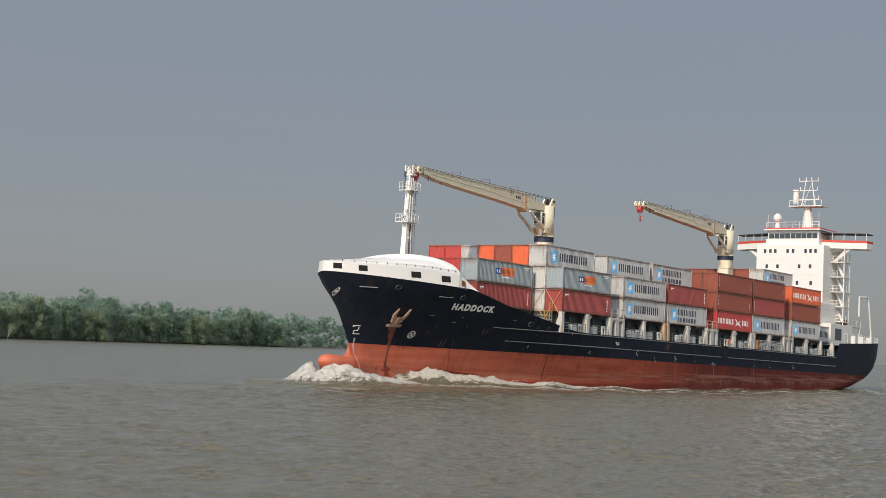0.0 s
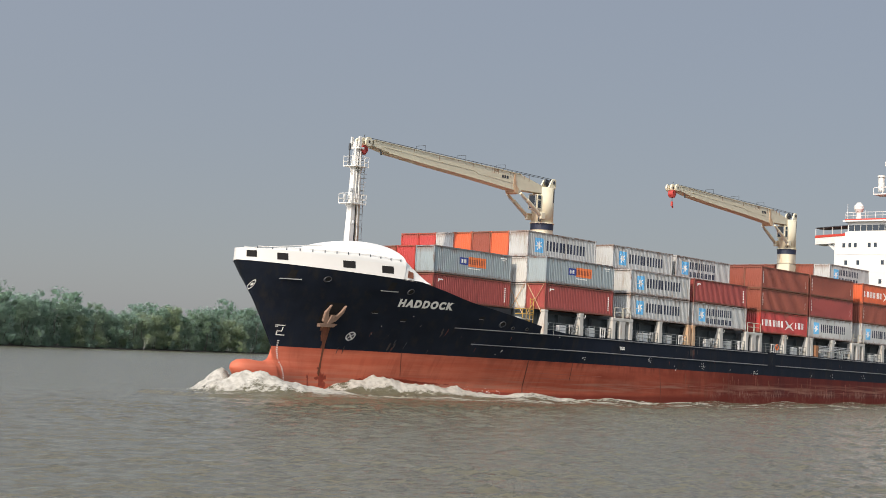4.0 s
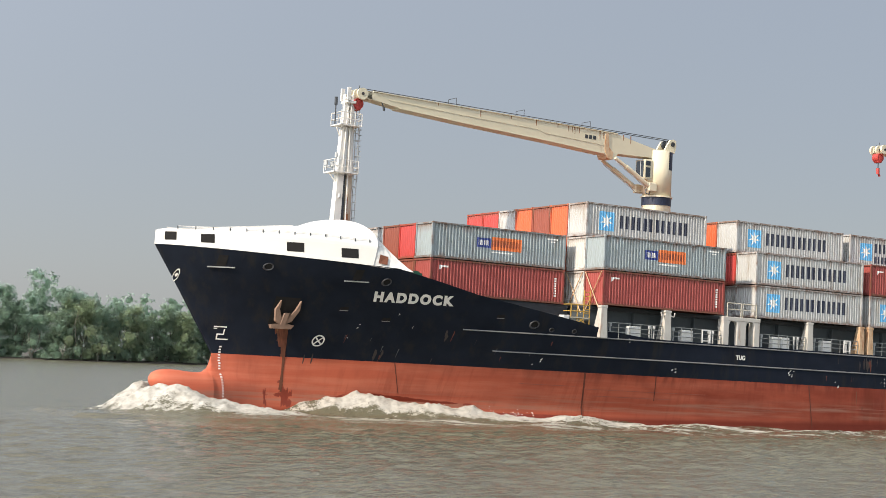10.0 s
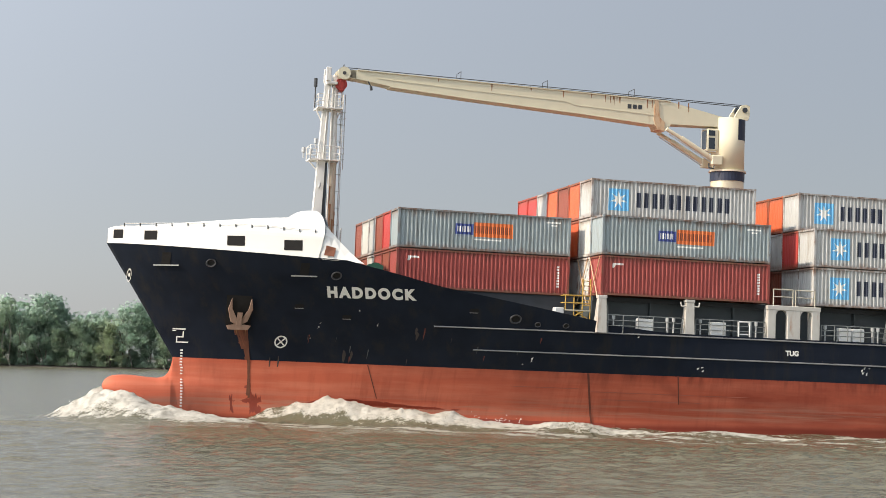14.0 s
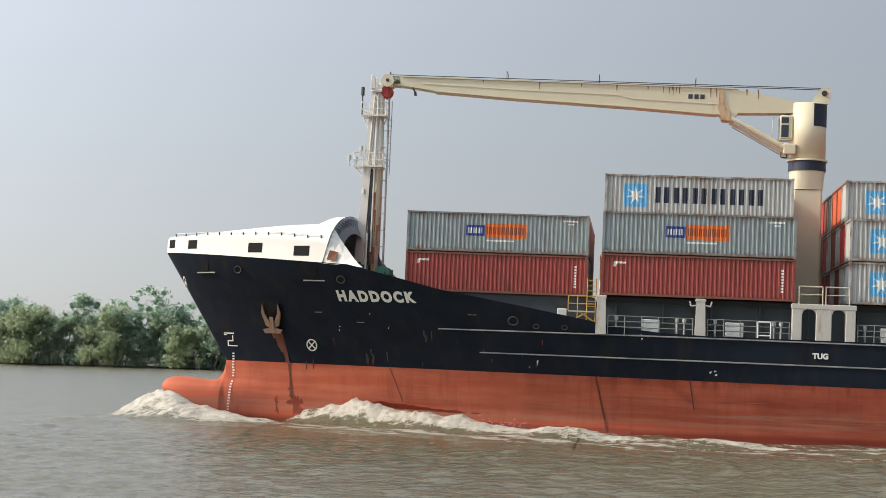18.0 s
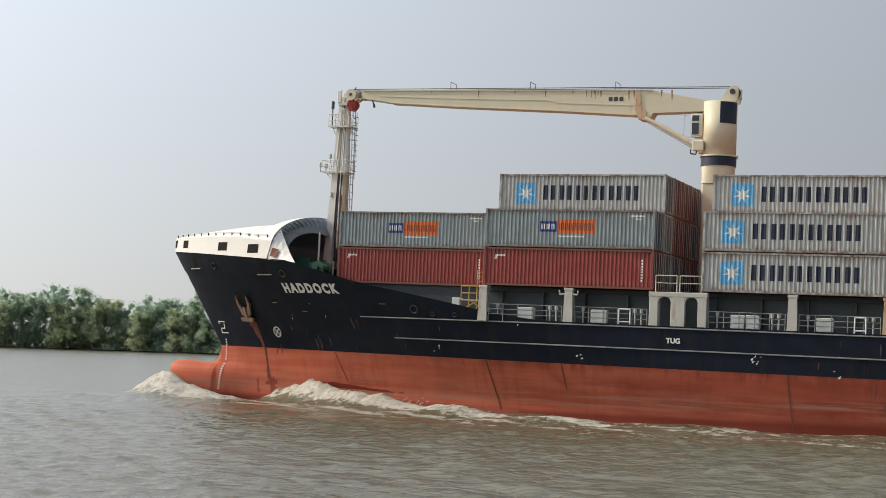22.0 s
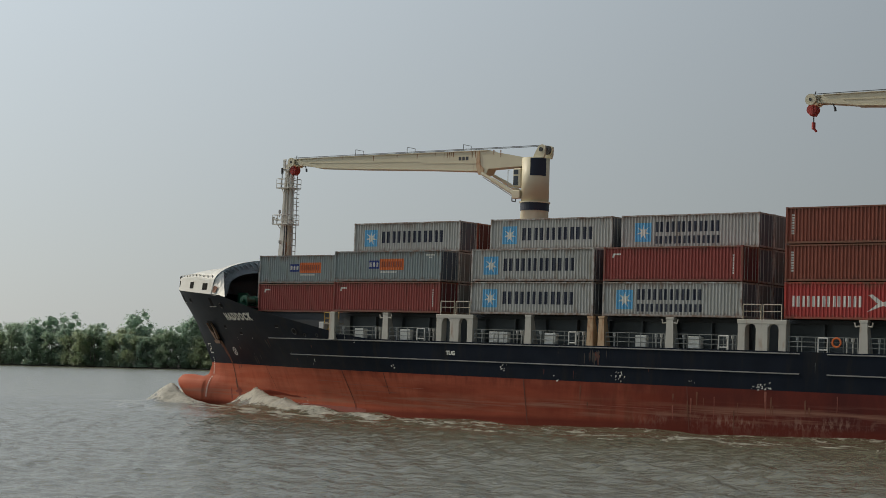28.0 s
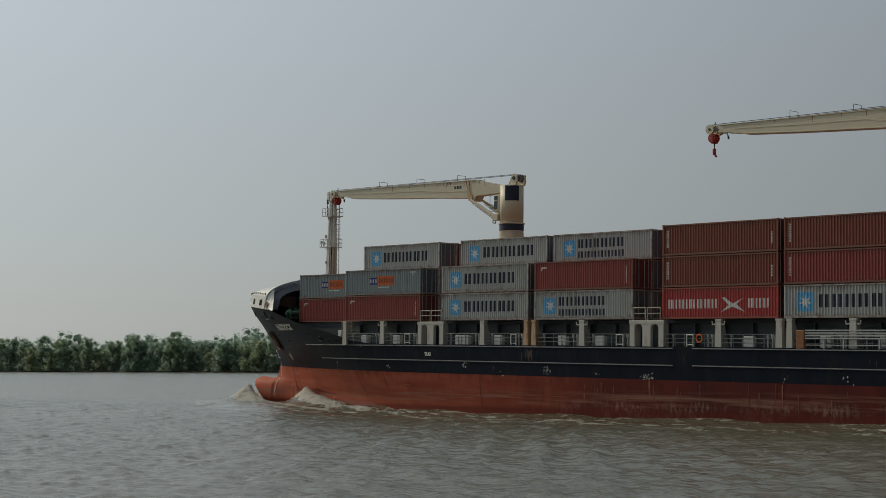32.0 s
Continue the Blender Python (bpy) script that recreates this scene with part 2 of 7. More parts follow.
def foam_material(base):
    """River water that turns to white foam where the mesh says how much foam lies there."""
    m = base.copy()
    m.name = "foaming_water"
    n, l = m.node_tree.nodes, m.node_tree.links
    b = n["Principled BSDF"]
    tc = n.new("ShaderNodeTexCoord")
    at = n.new("ShaderNodeAttribute")
    at.attribute_name = "foam"
    total = None
    for scale, weight, stretch in ((0.7, 0.55, 0.5), (2.6, 0.5, 0.6), (9.0, 0.35, 0.8)):
        mp = n.new("ShaderNodeMapping")
        mp.inputs["Scale"].default_value = (stretch, 1, 1)
        l.new(tc.outputs["Object"], mp.inputs["Vector"])
        w = n.new("ShaderNodeTexNoise")
        w.inputs["Scale"].default_value, w.inputs["Detail"].default_value = scale, 5
        l.new(mp.outputs["Vector"], w.inputs["Vector"])
        v = math_node(m.node_tree, "MULTIPLY", math_node(m.node_tree, "SUBTRACT", w.outputs["Fac"], 0.5), weight * 2.2)
        total = v if total is None else math_node(m.node_tree, "ADD", total, v)
    amount = math_node(m.node_tree, "ADD", at.outputs["Fac"], total)
    r = n.new("ShaderNodeMapRange")
    r.inputs["From Min"].default_value, r.inputs["From Max"].default_value = 0.42, 0.72
    l.new(amount, r.inputs["Value"])
    mix = n.new("ShaderNodeMix")
    mix.data_type = "RGBA"
    mix.inputs["A"].default_value = b.inputs["Base Color"].default_value
    speck = n.new("ShaderNodeTexNoise")
    speck.inputs["Scale"].default_value, speck.inputs["Detail"].default_value = 2.2, 6
    l.new(tc.outputs["Object"], speck.inputs["Vector"])
    white = n.new("ShaderNodeMix")
    white.data_type = "RGBA"
    white.inputs["A"].default_value, white.inputs["B"].default_value = (0.36, 0.335, 0.28, 1), (0.63, 0.60, 0.525, 1)
    sr = n.new("ShaderNodeMapRange")
    sr.inputs["From Min"].default_value, sr.inputs["From Max"].default_value = 0.32, 0.56
    l.new(speck.outputs["Fac"], sr.inputs["Value"])
    l.new(sr.outputs["Result"], white.inputs["Factor"])
    l.new(white.outputs["Result"], mix.inputs["B"])
    l.new(r.outputs["Result"], mix.inputs["Factor"])
    l.new(mix.outputs["Result"], b.inputs["Base Color"])
    froth = n.new("ShaderNodeBump")
    froth.inputs["Strength"].default_value, froth.inputs["Distance"].default_value = 0.45, 0.08
    l.new(speck.outputs["Fac"], froth.inputs["Height"])
    l.new(b.inputs["Normal"].links[0].from_socket, froth.inputs["Normal"])
    l.new(froth.outputs["Normal"], b.inputs["Normal"])
    rr = n.new("ShaderNodeMapRange")
    rr.inputs["To Min"].default_value, rr.inputs["To Max"].default_value = 0.12, 0.75
    l.new(r.outputs["Result"], rr.inputs["Value"])
    l.new(rr.outputs["Result"], b.inputs["Roughness"])
    # the froth lets light through
    glow = n.new("ShaderNodeBsdfTranslucent")
    glow.inputs["Color"].default_value = (0.74, 0.71, 0.64, 1)
    blend = n.new("ShaderNodeMixShader")
    l.new(math_node(m.node_tree, "MULTIPLY", r.outputs["Result"], 0.3), blend.inputs[0])
    l.new(b.outputs[0], blend.inputs[1])
    l.new(glow.outputs[0], blend.inputs[2])
    l.new(blend.outputs[0], n["Material Output"].inputs["Surface"])
    return m


def bottom_paint():
    """Red bottom paint: vertical rust runs, level scrapes, brown blotches that grow in number aft, and flaked ochre patches by the waterline."""
    m = bpy.data.materials.new("red_bottom_paint")
    m.use_nodes = True
    tree = m.node_tree
    n, l = tree.nodes, tree.links
    b = n["Principled BSDF"]
    b.inputs["Roughness"].default_value, b.inputs["Specular IOR Level"].default_value = 0.6, 0.05
    tc = n.new("ShaderNodeTexCoord")
    xyz = n.new("ShaderNodeSeparateXYZ")
    l.new(tc.outputs["Object"], xyz.inputs[0])

    def patchy(sx, sz, lo, hi, detail=6, rough=0.6):
        mp = n.new("ShaderNodeMapping")
        mp.inputs["Scale"].default_value = (sx, 0.2, sz)
        l.new(tc.outputs["Object"], mp.inputs["Vector"])
        w = n.new("ShaderNodeTexNoise")
        w.inputs["Scale"].default_value, w.inputs["Detail"].default_value, w.inputs["Roughness"].default_value = 1.0, detail, rough
        l.new(mp.outputs["Vector"], w.inputs["Vector"])
        return ramp(w.outputs["Fac"], lo, hi)

    def ramp(v, lo, hi):
        r = n.new("ShaderNodeMapRange")
        r.inputs["From Min"].default_value, r.inputs["From Max"].default_value = lo, hi
        l.new(v, r.inputs["Value"])
        return r.outputs["Result"]

    def over(base, color, fac):
        x = n.new("ShaderNodeMix")
        x.data_type = "RGBA"
        x.inputs["B"].default_value = (*color, 1)
        l.new(base, x.inputs["A"])
        l.new(fac, x.inputs["Factor"])
        return x.outputs["Result"]

    def times(a, c):
        return math_node(tree, "MULTIPLY", a, c)
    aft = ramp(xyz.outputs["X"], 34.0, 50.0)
    first = n.new("ShaderNodeRGB")
    # bow red is raised to carry sunlight thrown up by foam and water
    first.outputs[0].default_value = (0.47, 0.115, 0.064, 1)
    c = over(first.outputs[0], (0.54, 0.18, 0.11), times(patchy(0.10, 1.6, 0.42, 0.7), 0.75))      # level, paler bands
    c = over(c, (0.25, 0.045, 0.024), times(patchy(0.09, 1.9, 0.50, 0.72, 8), 0.22))                   # level scrapes
    c = over(c, (0.19, 0.045, 0.028), times(times(patchy(2.6, 0.22, 0.50, 0.72, 8), patchy(0.16, 0.3, 0.42, 0.6)), 0.4))                  # fine runs
    c = over(c, (0.15, 0.038, 0.026), times(patchy(0.35, 0.16, 0.48, 0.72, 8), 0.34))                 # broad darker runs
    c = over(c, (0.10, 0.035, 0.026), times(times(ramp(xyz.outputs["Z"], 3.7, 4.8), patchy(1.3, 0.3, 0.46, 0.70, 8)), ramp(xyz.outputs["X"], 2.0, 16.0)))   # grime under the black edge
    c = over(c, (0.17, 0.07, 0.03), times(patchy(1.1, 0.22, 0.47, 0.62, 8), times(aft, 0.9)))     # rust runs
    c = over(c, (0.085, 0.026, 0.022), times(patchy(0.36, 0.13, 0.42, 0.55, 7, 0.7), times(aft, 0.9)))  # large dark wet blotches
    c = over(c, (0.095, 0.025, 0.021), times(aft, 0.8))                                                # darker red aft
    c = over(c, (0.19, 0.036, 0.021), times(ramp(xyz.outputs["X"], 4.0, 24.0), times(patchy(0.12, 0.5, 0.22, 0.60), 0.72)))   # darker red along the side, keeping the raised colour to the bow
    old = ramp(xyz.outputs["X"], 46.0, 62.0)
    c = over(c, (0.055, 0.020, 0.018), times(patchy(0.30, 0.16, 0.40, 0.60, 8, 0.7), times(old, 0.85)))   # dark brown blotches amidships
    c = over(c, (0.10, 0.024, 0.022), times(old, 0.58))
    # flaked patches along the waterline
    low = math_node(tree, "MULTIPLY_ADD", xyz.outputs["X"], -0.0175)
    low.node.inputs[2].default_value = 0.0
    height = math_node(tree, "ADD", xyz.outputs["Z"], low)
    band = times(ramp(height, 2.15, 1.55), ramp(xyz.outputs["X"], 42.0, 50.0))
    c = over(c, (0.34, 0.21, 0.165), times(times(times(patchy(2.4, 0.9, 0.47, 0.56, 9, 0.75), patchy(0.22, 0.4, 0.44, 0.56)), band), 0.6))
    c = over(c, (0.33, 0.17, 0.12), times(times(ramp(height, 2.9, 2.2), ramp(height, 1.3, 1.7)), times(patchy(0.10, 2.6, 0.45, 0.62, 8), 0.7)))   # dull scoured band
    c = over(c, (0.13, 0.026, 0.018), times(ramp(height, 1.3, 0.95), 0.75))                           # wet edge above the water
    l.new(c, b.inputs["Base Color"])
    g = n.new("ShaderNodeTexNoise")
    g.inputs["Scale"].default_value, g.inputs["Detail"].default_value = 1.2, 5
    l.new(tc.outputs["Object"], g.inputs["Vector"])
    bp = n.new("ShaderNodeBump")
    bp.inputs["Strength"].default_value, bp.inputs["Distance"].default_value = 0.35, 0.03
    l.new(g.outputs["Fac"], bp.inputs["Height"])
    l.new(bp.outputs["Normal"], b.inputs["Normal"])
    return m


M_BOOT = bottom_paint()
M_SMEAR = material("brown_smear", (0.27, 0.075, 0.045), 0.6, vary=0.2, grain=1.5, stain=(0.16, 0.05, 0.03), stain_scale=1.5, stain_amount=0.3, streak=5)
M_RUN = material("brown_rust_run", (0.13, 0.042, 0.02), 0.8, vary=0.35, grain=3.0)
M_WET = material("wet_red_paint", (0.22, 0.034, 0.016), 0.45, vary=0.25, grain=2.0)
M_ANCHOR = material("sandy_rusted_iron", (0.27, 0.175, 0.125), 0.8, vary=0.3, grain=3.0, bump=0.02)
M_GRIME = material("dull_brown_grime", (0.04, 0.031, 0.027), 0.7, vary=0.3, grain=1.5)
M_RING = material("worn_black_rim", (0.035, 0.038, 0.043), 0.5, vary=0.2)
M_WATER = wave_water()
M_FOAM = foam_material(M_WATER)
CARRIED = []     # top-level things that travel with the ship


# ---- building helpers ----
def empty(name, m=None):
    ob = new(name)
    if m is not None:
        ob.matrix_world = m
    return ob


def part(name, bm, mat, parent=None, label="", smooth=False):
    """Links a bmesh (or a mesh) as one object under parent."""
    if isinstance(bm, bmesh.types.BMesh):
        me = bpy.data.meshes.new(name)
        bm.to_mesh(me)
        bm.free()
    else:
        me = bm
    if not me.materials:
        for x in mat if isinstance(mat, (list, tuple)) else [mat]:
            me.materials.append(x)
    if smooth:
        for p in me.polygons:
            p.use_smooth = True
    ob = new(name, me)
    ob.parent = parent
    if label:
        ob["label"] = label
    return ob


def box(bm, x0, x1, y0, y1, z0, z1, bevel=0.0):
    r = bmesh.ops.create_cube(bm, size=1)
    bmesh.ops.transform(bm, matrix=Matrix.Translation(((x0 + x1) / 2, (y0 + y1) / 2, (z0 + z1) / 2)) @ Matrix.Diagonal((x1 - x0, y1 - y0, z1 - z0, 1)), verts=r["verts"])
    if bevel:
        es = list({e for v in r["verts"] for e in v.link_edges})
        bmesh.ops.bevel(bm, geom=es, offset=bevel, segments=1, affect="EDGES")
    return bm


def boxes(*rows, bevel=0.0):
    bm = bmesh.new()
    for r in rows:
        box(bm, *r, bevel=bevel)
    return bm


def rod(bm, a, b, r0, r1=None, seg=8):
    a, b = Vector(a), Vector(b)
    r = bmesh.ops.create_cone(bm, cap_ends=True, segments=seg, radius1=r0, radius2=r0 if r1 is None else r1, depth=(b - a).length)
    bmesh.ops.transform(bm, matrix=Matrix.Translation((a + b) / 2) @ (b - a).to_track_quat("Z", "Y").to_matrix().to_4x4(), verts=r["verts"])
    return bm


def rods(*rows, seg=8):
    bm = bmesh.new()
    for r in rows:
        rod(bm, *r, seg=seg)
    return bm


def slab(bm, outline, axis, lo, hi):
    """A flat piece: an outline (two coordinates a point) pushed through along axis from lo to hi."""
    def at(p, v):
        q = list(p)
        q.insert("xyz".index(axis), v)
        return q
    a = [bm.verts.new(at(p, lo)) for p in outline]
    b = [bm.verts.new(at(p, hi)) for p in outline]
    n = len(a)
    faces = [bm.faces.new(a), bm.faces.new(list(reversed(b)))]
    for i in range(n):
        faces.append(bm.faces.new((a[i], b[i], b[(i + 1) % n], a[(i + 1) % n])))
    bmesh.ops.recalc_face_normals(bm, faces=faces)
    return bm


def letters(text, size, depth=0.02, spacing=1.0, weight=0.045):
    """A mesh of text in the built-in font, lying in local x, y."""
    cu = bpy.data.curves.new("text", "FONT")
    cu.body, cu.size, cu.extrude, cu.offset = text, size, depth / 2, size * weight
    cu.space_character = spacing
    ob = bpy.data.objects.new("text", cu)
    scene.collection.objects.link(ob)
    bpy.context.view_layer.update()
    me = bpy.data.meshes.new_from_object(ob.evaluated_get(bpy.context.evaluated_depsgraph_get()))
    bpy.data.objects.remove(ob)
    me.materials.clear()
    return me


def ride(thing, local=None):
    """Lets a top-level thing travel with the ship; local is its pose in the ship's frame."""
    CARRIED.append((thing, local if local is not None else Matrix.Identity(4)))
    return thing


# ---- hull form ----
MID, HALF, BOOT, DECK = 11.2, 11.5, 4.8, 7.62


def lerp(x, xs, ys):
    return float(np.interp(x, xs, ys))


def rect(x, z, w, h):
    return [(x, z), (x + w, z), (x + w, z + h), (x, z + h)]


def stem_x(z):
    return lerp(z, (-3, 1.4, 3.6, 4.8, 8.6, 12.4, 13.5), (-13.2, -13.6, -13.9, -14.0, -16.4, -18.85, -19.3))


def bulb_ring(x):
    """Half-width, top and bottom of the bulb at x; its top sweeps up into the stem."""
    w = lerp(x, (-18.65, -18.58, -18.4, -18.0, -17.2, -16, -15, -14, -13, -11.5, -10, -8, -7), (0.02, 0.36, 0.66, 0.93, 1.2, 1.38, 1.4, 1.34, 1.2, 0.92, 0.62, 0.25, 0.1))
    top = lerp(x, (-18.65, -18.58, -18.4, -18.0, -17.4, -16.6, -15.6, -14.9, -14.5, -14.25, -14.1, -14.0, -12.5, -10, -7), (2.7, 2.95, 3.2, 3.4, 3.48, 3.46, 3.36, 3.34, 3.45, 3.72, 4.1, 4.55, 4.6, 3.6, 2.6))
    low = lerp(x, (-18.65, -18.5, -18.2, -17.3, -16, -14, -7), (2.6, 2.3, 1.95, 1.2, 0.3, -0.8, -3.0))
    return w, top, low


def bulb_half(x, z):
    if not -18.65 < x < -7:
        return 0.0
    w, top, low = bulb_ring(x)
    fat = min(top, 3.45)       # above this the form is a thin web that runs up to the stem
    if z >= fat:
        return 0.0 if z >= top else 0.22 * w * (1 - (z - fat) / max(0.01, top - fat)) ** 0.7
    q = (2 * z - fat - low) / (fat - low)
    return 0.0 if q <= -1 else max(w * (1 - q * q) ** 0.45, 0.22 * w if z > 2.5 and top > 3.5 else 0.0)


def half_breadth(x, z):
    if x > 70:      # the run of the stern
        turn = lerp(z, (-3, 0, 1.7, 2.8, 4.5, 5.9, 8.1, 11.7), (80, 97, 107, 116, 123.5, 127, 129, 130))
        low, end = turn - 9, turn + 5.5
        k = min(1.0, max(0.0, (x - low) / (end - low)))
        return HALF * math.sqrt(max(0.0, 1 - k ** 2.4))
    k = max(-0.4, (z - 4.8) / 7.6)
    power, length = 1.1 - 0.4 * min(1, k * 1.25), 42 - 16 * k
    u = min(1.0, max(0.0, (x - stem_x(z)) / length))
    side = HALF * math.sin(math.pi / 2 * u) ** power
    return (side ** 2.2 + bulb_half(x, z) ** 2.2) ** (1 / 2.2)


def sheer(x):
    return lerp(x, (-18.85, -2.8, -1.2, 2.0, 6, 9.7, 13.4, 17, 100, 103.5, 105.5, 128), (12.4, 11.42, 10.75, 9.95, 9.3, 8.65, 8.0, 7.65, 7.65, 7.65, 9.9, 10.8))


def keel(x):
    return lerp(x, (-20, 92, 103, 112.5, 121.5, 129, 132.5, 134.5, 135.4), (-3, -3, -0.2, 1.6, 2.7, 4.4, 5.8, 8.0, 10.5))


def port_y(x, z):
    return MID - half_breadth(x, z)


def on_hull(me, x0, z0, out=0.03, along=1.0):
    """Lays a flat mesh (local x along the ship, local y up) on the port side."""
    for v in me.vertices:
        u, w, d = v.co
        x, z = x0 + u * along, z0 + w
        v.co = (x, port_y(x, z) - out - d, z)
    return me
# ---- water and shore ----
def build_water():
    """One sheet of water to the horizon, with short wind waves in the stretch that the eye passes."""
    def spread(fine_from, fine_to, step, far, growth):
        out = list(np.arange(fine_from, fine_to, step))
        s, v = step, fine_to
        while v < far:
            s = min(s * growth, 600)
            v += s
            out.append(v)
        return out
    right = spread(0, 135, 0.36, 4500, 1.06)
    left = spread(0, 250, 0.36, 4500, 1.06)
    xs = np.array([-v for v in reversed(left[1:])] + right)
    far = spread(-78, -8, 0.33, 4200, 1.03)
    near = spread(0, 6, 2.0, 3000, 1.5)
    ys = np.array([-78 - v for v in reversed(near[1:])] + far)
    gx, gy = np.meshgrid(xs, ys)
    step = np.maximum(np.gradient(ys)[:, None] + 0 * gx, np.gradient(xs)[None, :] + 0 * gx)
    r = np.random.RandomState(4)
    z = np.zeros_like(gx)
    for _ in range(44):
        wl = math.exp(r.uniform(math.log(0.95), math.log(3.2)))
        a = radians(r.normal(245, 40))
        ph = 2 * math.pi * (gx * math.cos(a) + gy * math.sin(a)) / wl + r.uniform(0, 6.28)
        s = np.sin(ph + 0.9 * np.sin(gx * r.uniform(0.05, 0.25) + gy * r.uniform(0.05, 0.25) + r.uniform(0, 6)))
        z += 0.0068 * wl ** 0.95 * (s + 0.35 * np.cos(2 * ph)) * np.clip(wl / (2.4 * step) - 0.35, 0, 1)
    z = z + 2.5 * np.maximum(z, 0) ** 2
    near = (step < 0.4)
    slope = np.hypot(np.gradient(z, axis=0) / np.gradient(gy, axis=0), np.gradient(z, axis=1) / np.gradient(gx, axis=1))
    z *= 0.145 / math.sqrt(float((slope[near] ** 2).mean()))
    gust = 0.8 + 0.3 * np.sin(gx * 0.043 + 1.3 * np.sin(gy * 0.03)) * np.sin(gy * 0.05 + 0.8 * np.sin(gx * 0.021))
    fade = np.clip((420 - np.hypot(gx + 60, gy + 50)) / 260, 0, 1)
    z *= gust * fade
    w = len(xs)
    i, j = np.meshgrid(np.arange(w - 1), np.arange(len(ys) - 1))
    k = (j * w + i).ravel()
    me = bpy.data.meshes.new("river_water")
    me.from_pydata(np.stack([gx.ravel(), gy.ravel(), z.ravel()], 1).tolist(), [], np.stack([k, k + 1, k + w + 1, k + w], 1).tolist())
    me.polygons.foreach_set("use_smooth", [True] * len(me.polygons))
    return tagged(part("water", me, M_WATER), "muddy grey-brown river water with small wind ripples", "water", kind="structure")


def shore_y(x):
    return lerp(x, (-2000, -900, -640, -370, -150, 80, 420, 900, 2000), (250, 320, 360, 405, 400, 378, 480, 590, 800))


# ---- ship ----
ship = tagged(empty("container_ship"), "black-hulled container ship with red bottom paint and white bridge", "ship")
ride(ship)


def build_hull():
    us = [0, 0.004, 0.012, 0.03, 0.055, 0.085, 0.12, 0.16, 0.2, 0.25, 0.3, 0.36, 0.42, 0.48, 0.54, 0.6, 0.66, 0.72, 0.78, 0.85, 0.92, 1.0]
    cols = [("u", u) for u in us] + [("x", x) for x in (38, 50, 58, 66, 72, 78, 82, 86, 90, 94, 98, 101, 103.5, 105.5, 108, 111, 114, 117, 120, 122.5, 125, 127, 129, 131, 132.5, 133.5, 134.5, 135, 135.3)]
    lows, highs = [0, 0.2, 0.36, 0.48, 0.56, 0.64, 0.7, 0.76, 0.8, 0.84, 0.88, 0.92, 0.96, 1.0], [0.12, 0.25, 0.4, 0.55, 0.7, 0.85, 1.0]

    def column(kind, v, side):
        out = []
        xn = -18.85 + v * 48.85 if kind == "u" else v
        zb, zt = keel(xn), sheer(xn)
        zs = [zb + (max(zb, BOOT) - zb) * k for k in lows] + [max(zb, BOOT) + (zt - max(zb, BOOT)) * k for k in highs]
        for z in zs:
            x = stem_x(z) + v * (30 - stem_x(z)) if kind == "u" else v
            if kind == "u":
                x = min(x, 30)
            out.append((x, MID + side * half_breadth(x, z), z))
        return out
    bm = bmesh.new()
    for side in (-1, 1):
        vs = [[bm.verts.new(p) for p in column(k, v, side)] for k, v in cols]
        for i in range(len(vs) - 1):
            for j in range(len(vs[0]) - 1):
                q = (vs[i][j], vs[i + 1][j], vs[i + 1][j + 1], vs[i][j + 1])
                if len({tuple(round(c, 4) for c in v.co) for v in q}) < 4 and (q[1].co - q[2].co).length < 1e-4 and (q[0].co - q[3].co).length < 1e-4:
                    continue
                f = bm.faces.new(q if side < 0 else tuple(reversed(q)))
                f.material_index = 1 if j < len(lows) - 1 else 0
                f.smooth = True
    bmesh.ops.remove_doubles(bm, verts=bm.verts, dist=0.003)
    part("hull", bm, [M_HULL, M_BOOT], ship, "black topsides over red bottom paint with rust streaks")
    # transom and bulb
    bm = bmesh.new()
    rings = []
    xs = (-18.65, -18.62, -18.58, -18.5, -18.4, -18.2, -18.0, -17.6, -17.2, -16.6, -16, -15.5, -15, -14.7, -14.5, -14.35, -14.25, -14.15, -14.07, -14.0, -13.6, -13, -12, -10.5, -9)
    for x in xs:
        w, top, low = bulb_ring(x)
        inside = 1.0 if x < -14.05 else 0.95
        ring = []
        for b in np.linspace(0, 2 * math.pi, 29)[:-1]:
            z = (min(top, 3.45) + low) / 2 + (min(top, 3.45) - low) / 2 * math.sin(b)
            z += max(0.0, top - 3.45) * max(0.0, math.sin(b)) ** 6
            ring.append(bm.verts.new((x, MID + inside * math.copysign(bulb_half(x, z - 0.0005) if abs(math.cos(b)) > 0.01 else 0.0, math.cos(b)), z)))
        rings.append(ring)
    for a, b in zip(rings, rings[1:]):
        for k in range(28):
            f = bm.faces.new((a[k], a[(k + 1) % 28], b[(k + 1) % 28], b[k]))
            f.smooth = True
    bmesh.ops.remove_doubles(bm, verts=bm.verts, dist=0.01)
    bmesh.ops.recalc_face_normals(bm, faces=bm.faces)
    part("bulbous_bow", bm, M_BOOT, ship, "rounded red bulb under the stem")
    # decks
    bm = bmesh.new()
    ring = [(x, MID - half_breadth(x, 7.25) + 0.12) for x in np.linspace(-10, 129, 60)]
    slab(bm, ring + [(x, 2 * MID - y) for x, y in reversed(ring)], "z", DECK - 0.25, DECK - 0.1)
    part("main_deck", bm, M_DARK, ship)
    bm = bmesh.new()
    ring = [(x, MID - half_breadth(x, 10.2) + 0.12) for x in np.linspace(-16.8, -1.0, 16)]
    slab(bm, ring + [(x, 2 * MID - y) for x, y in reversed(ring)], "z", 10.4, 10.5)
    part("forecastle_deck", bm, M_DARK, ship)
    bm = bmesh.new()
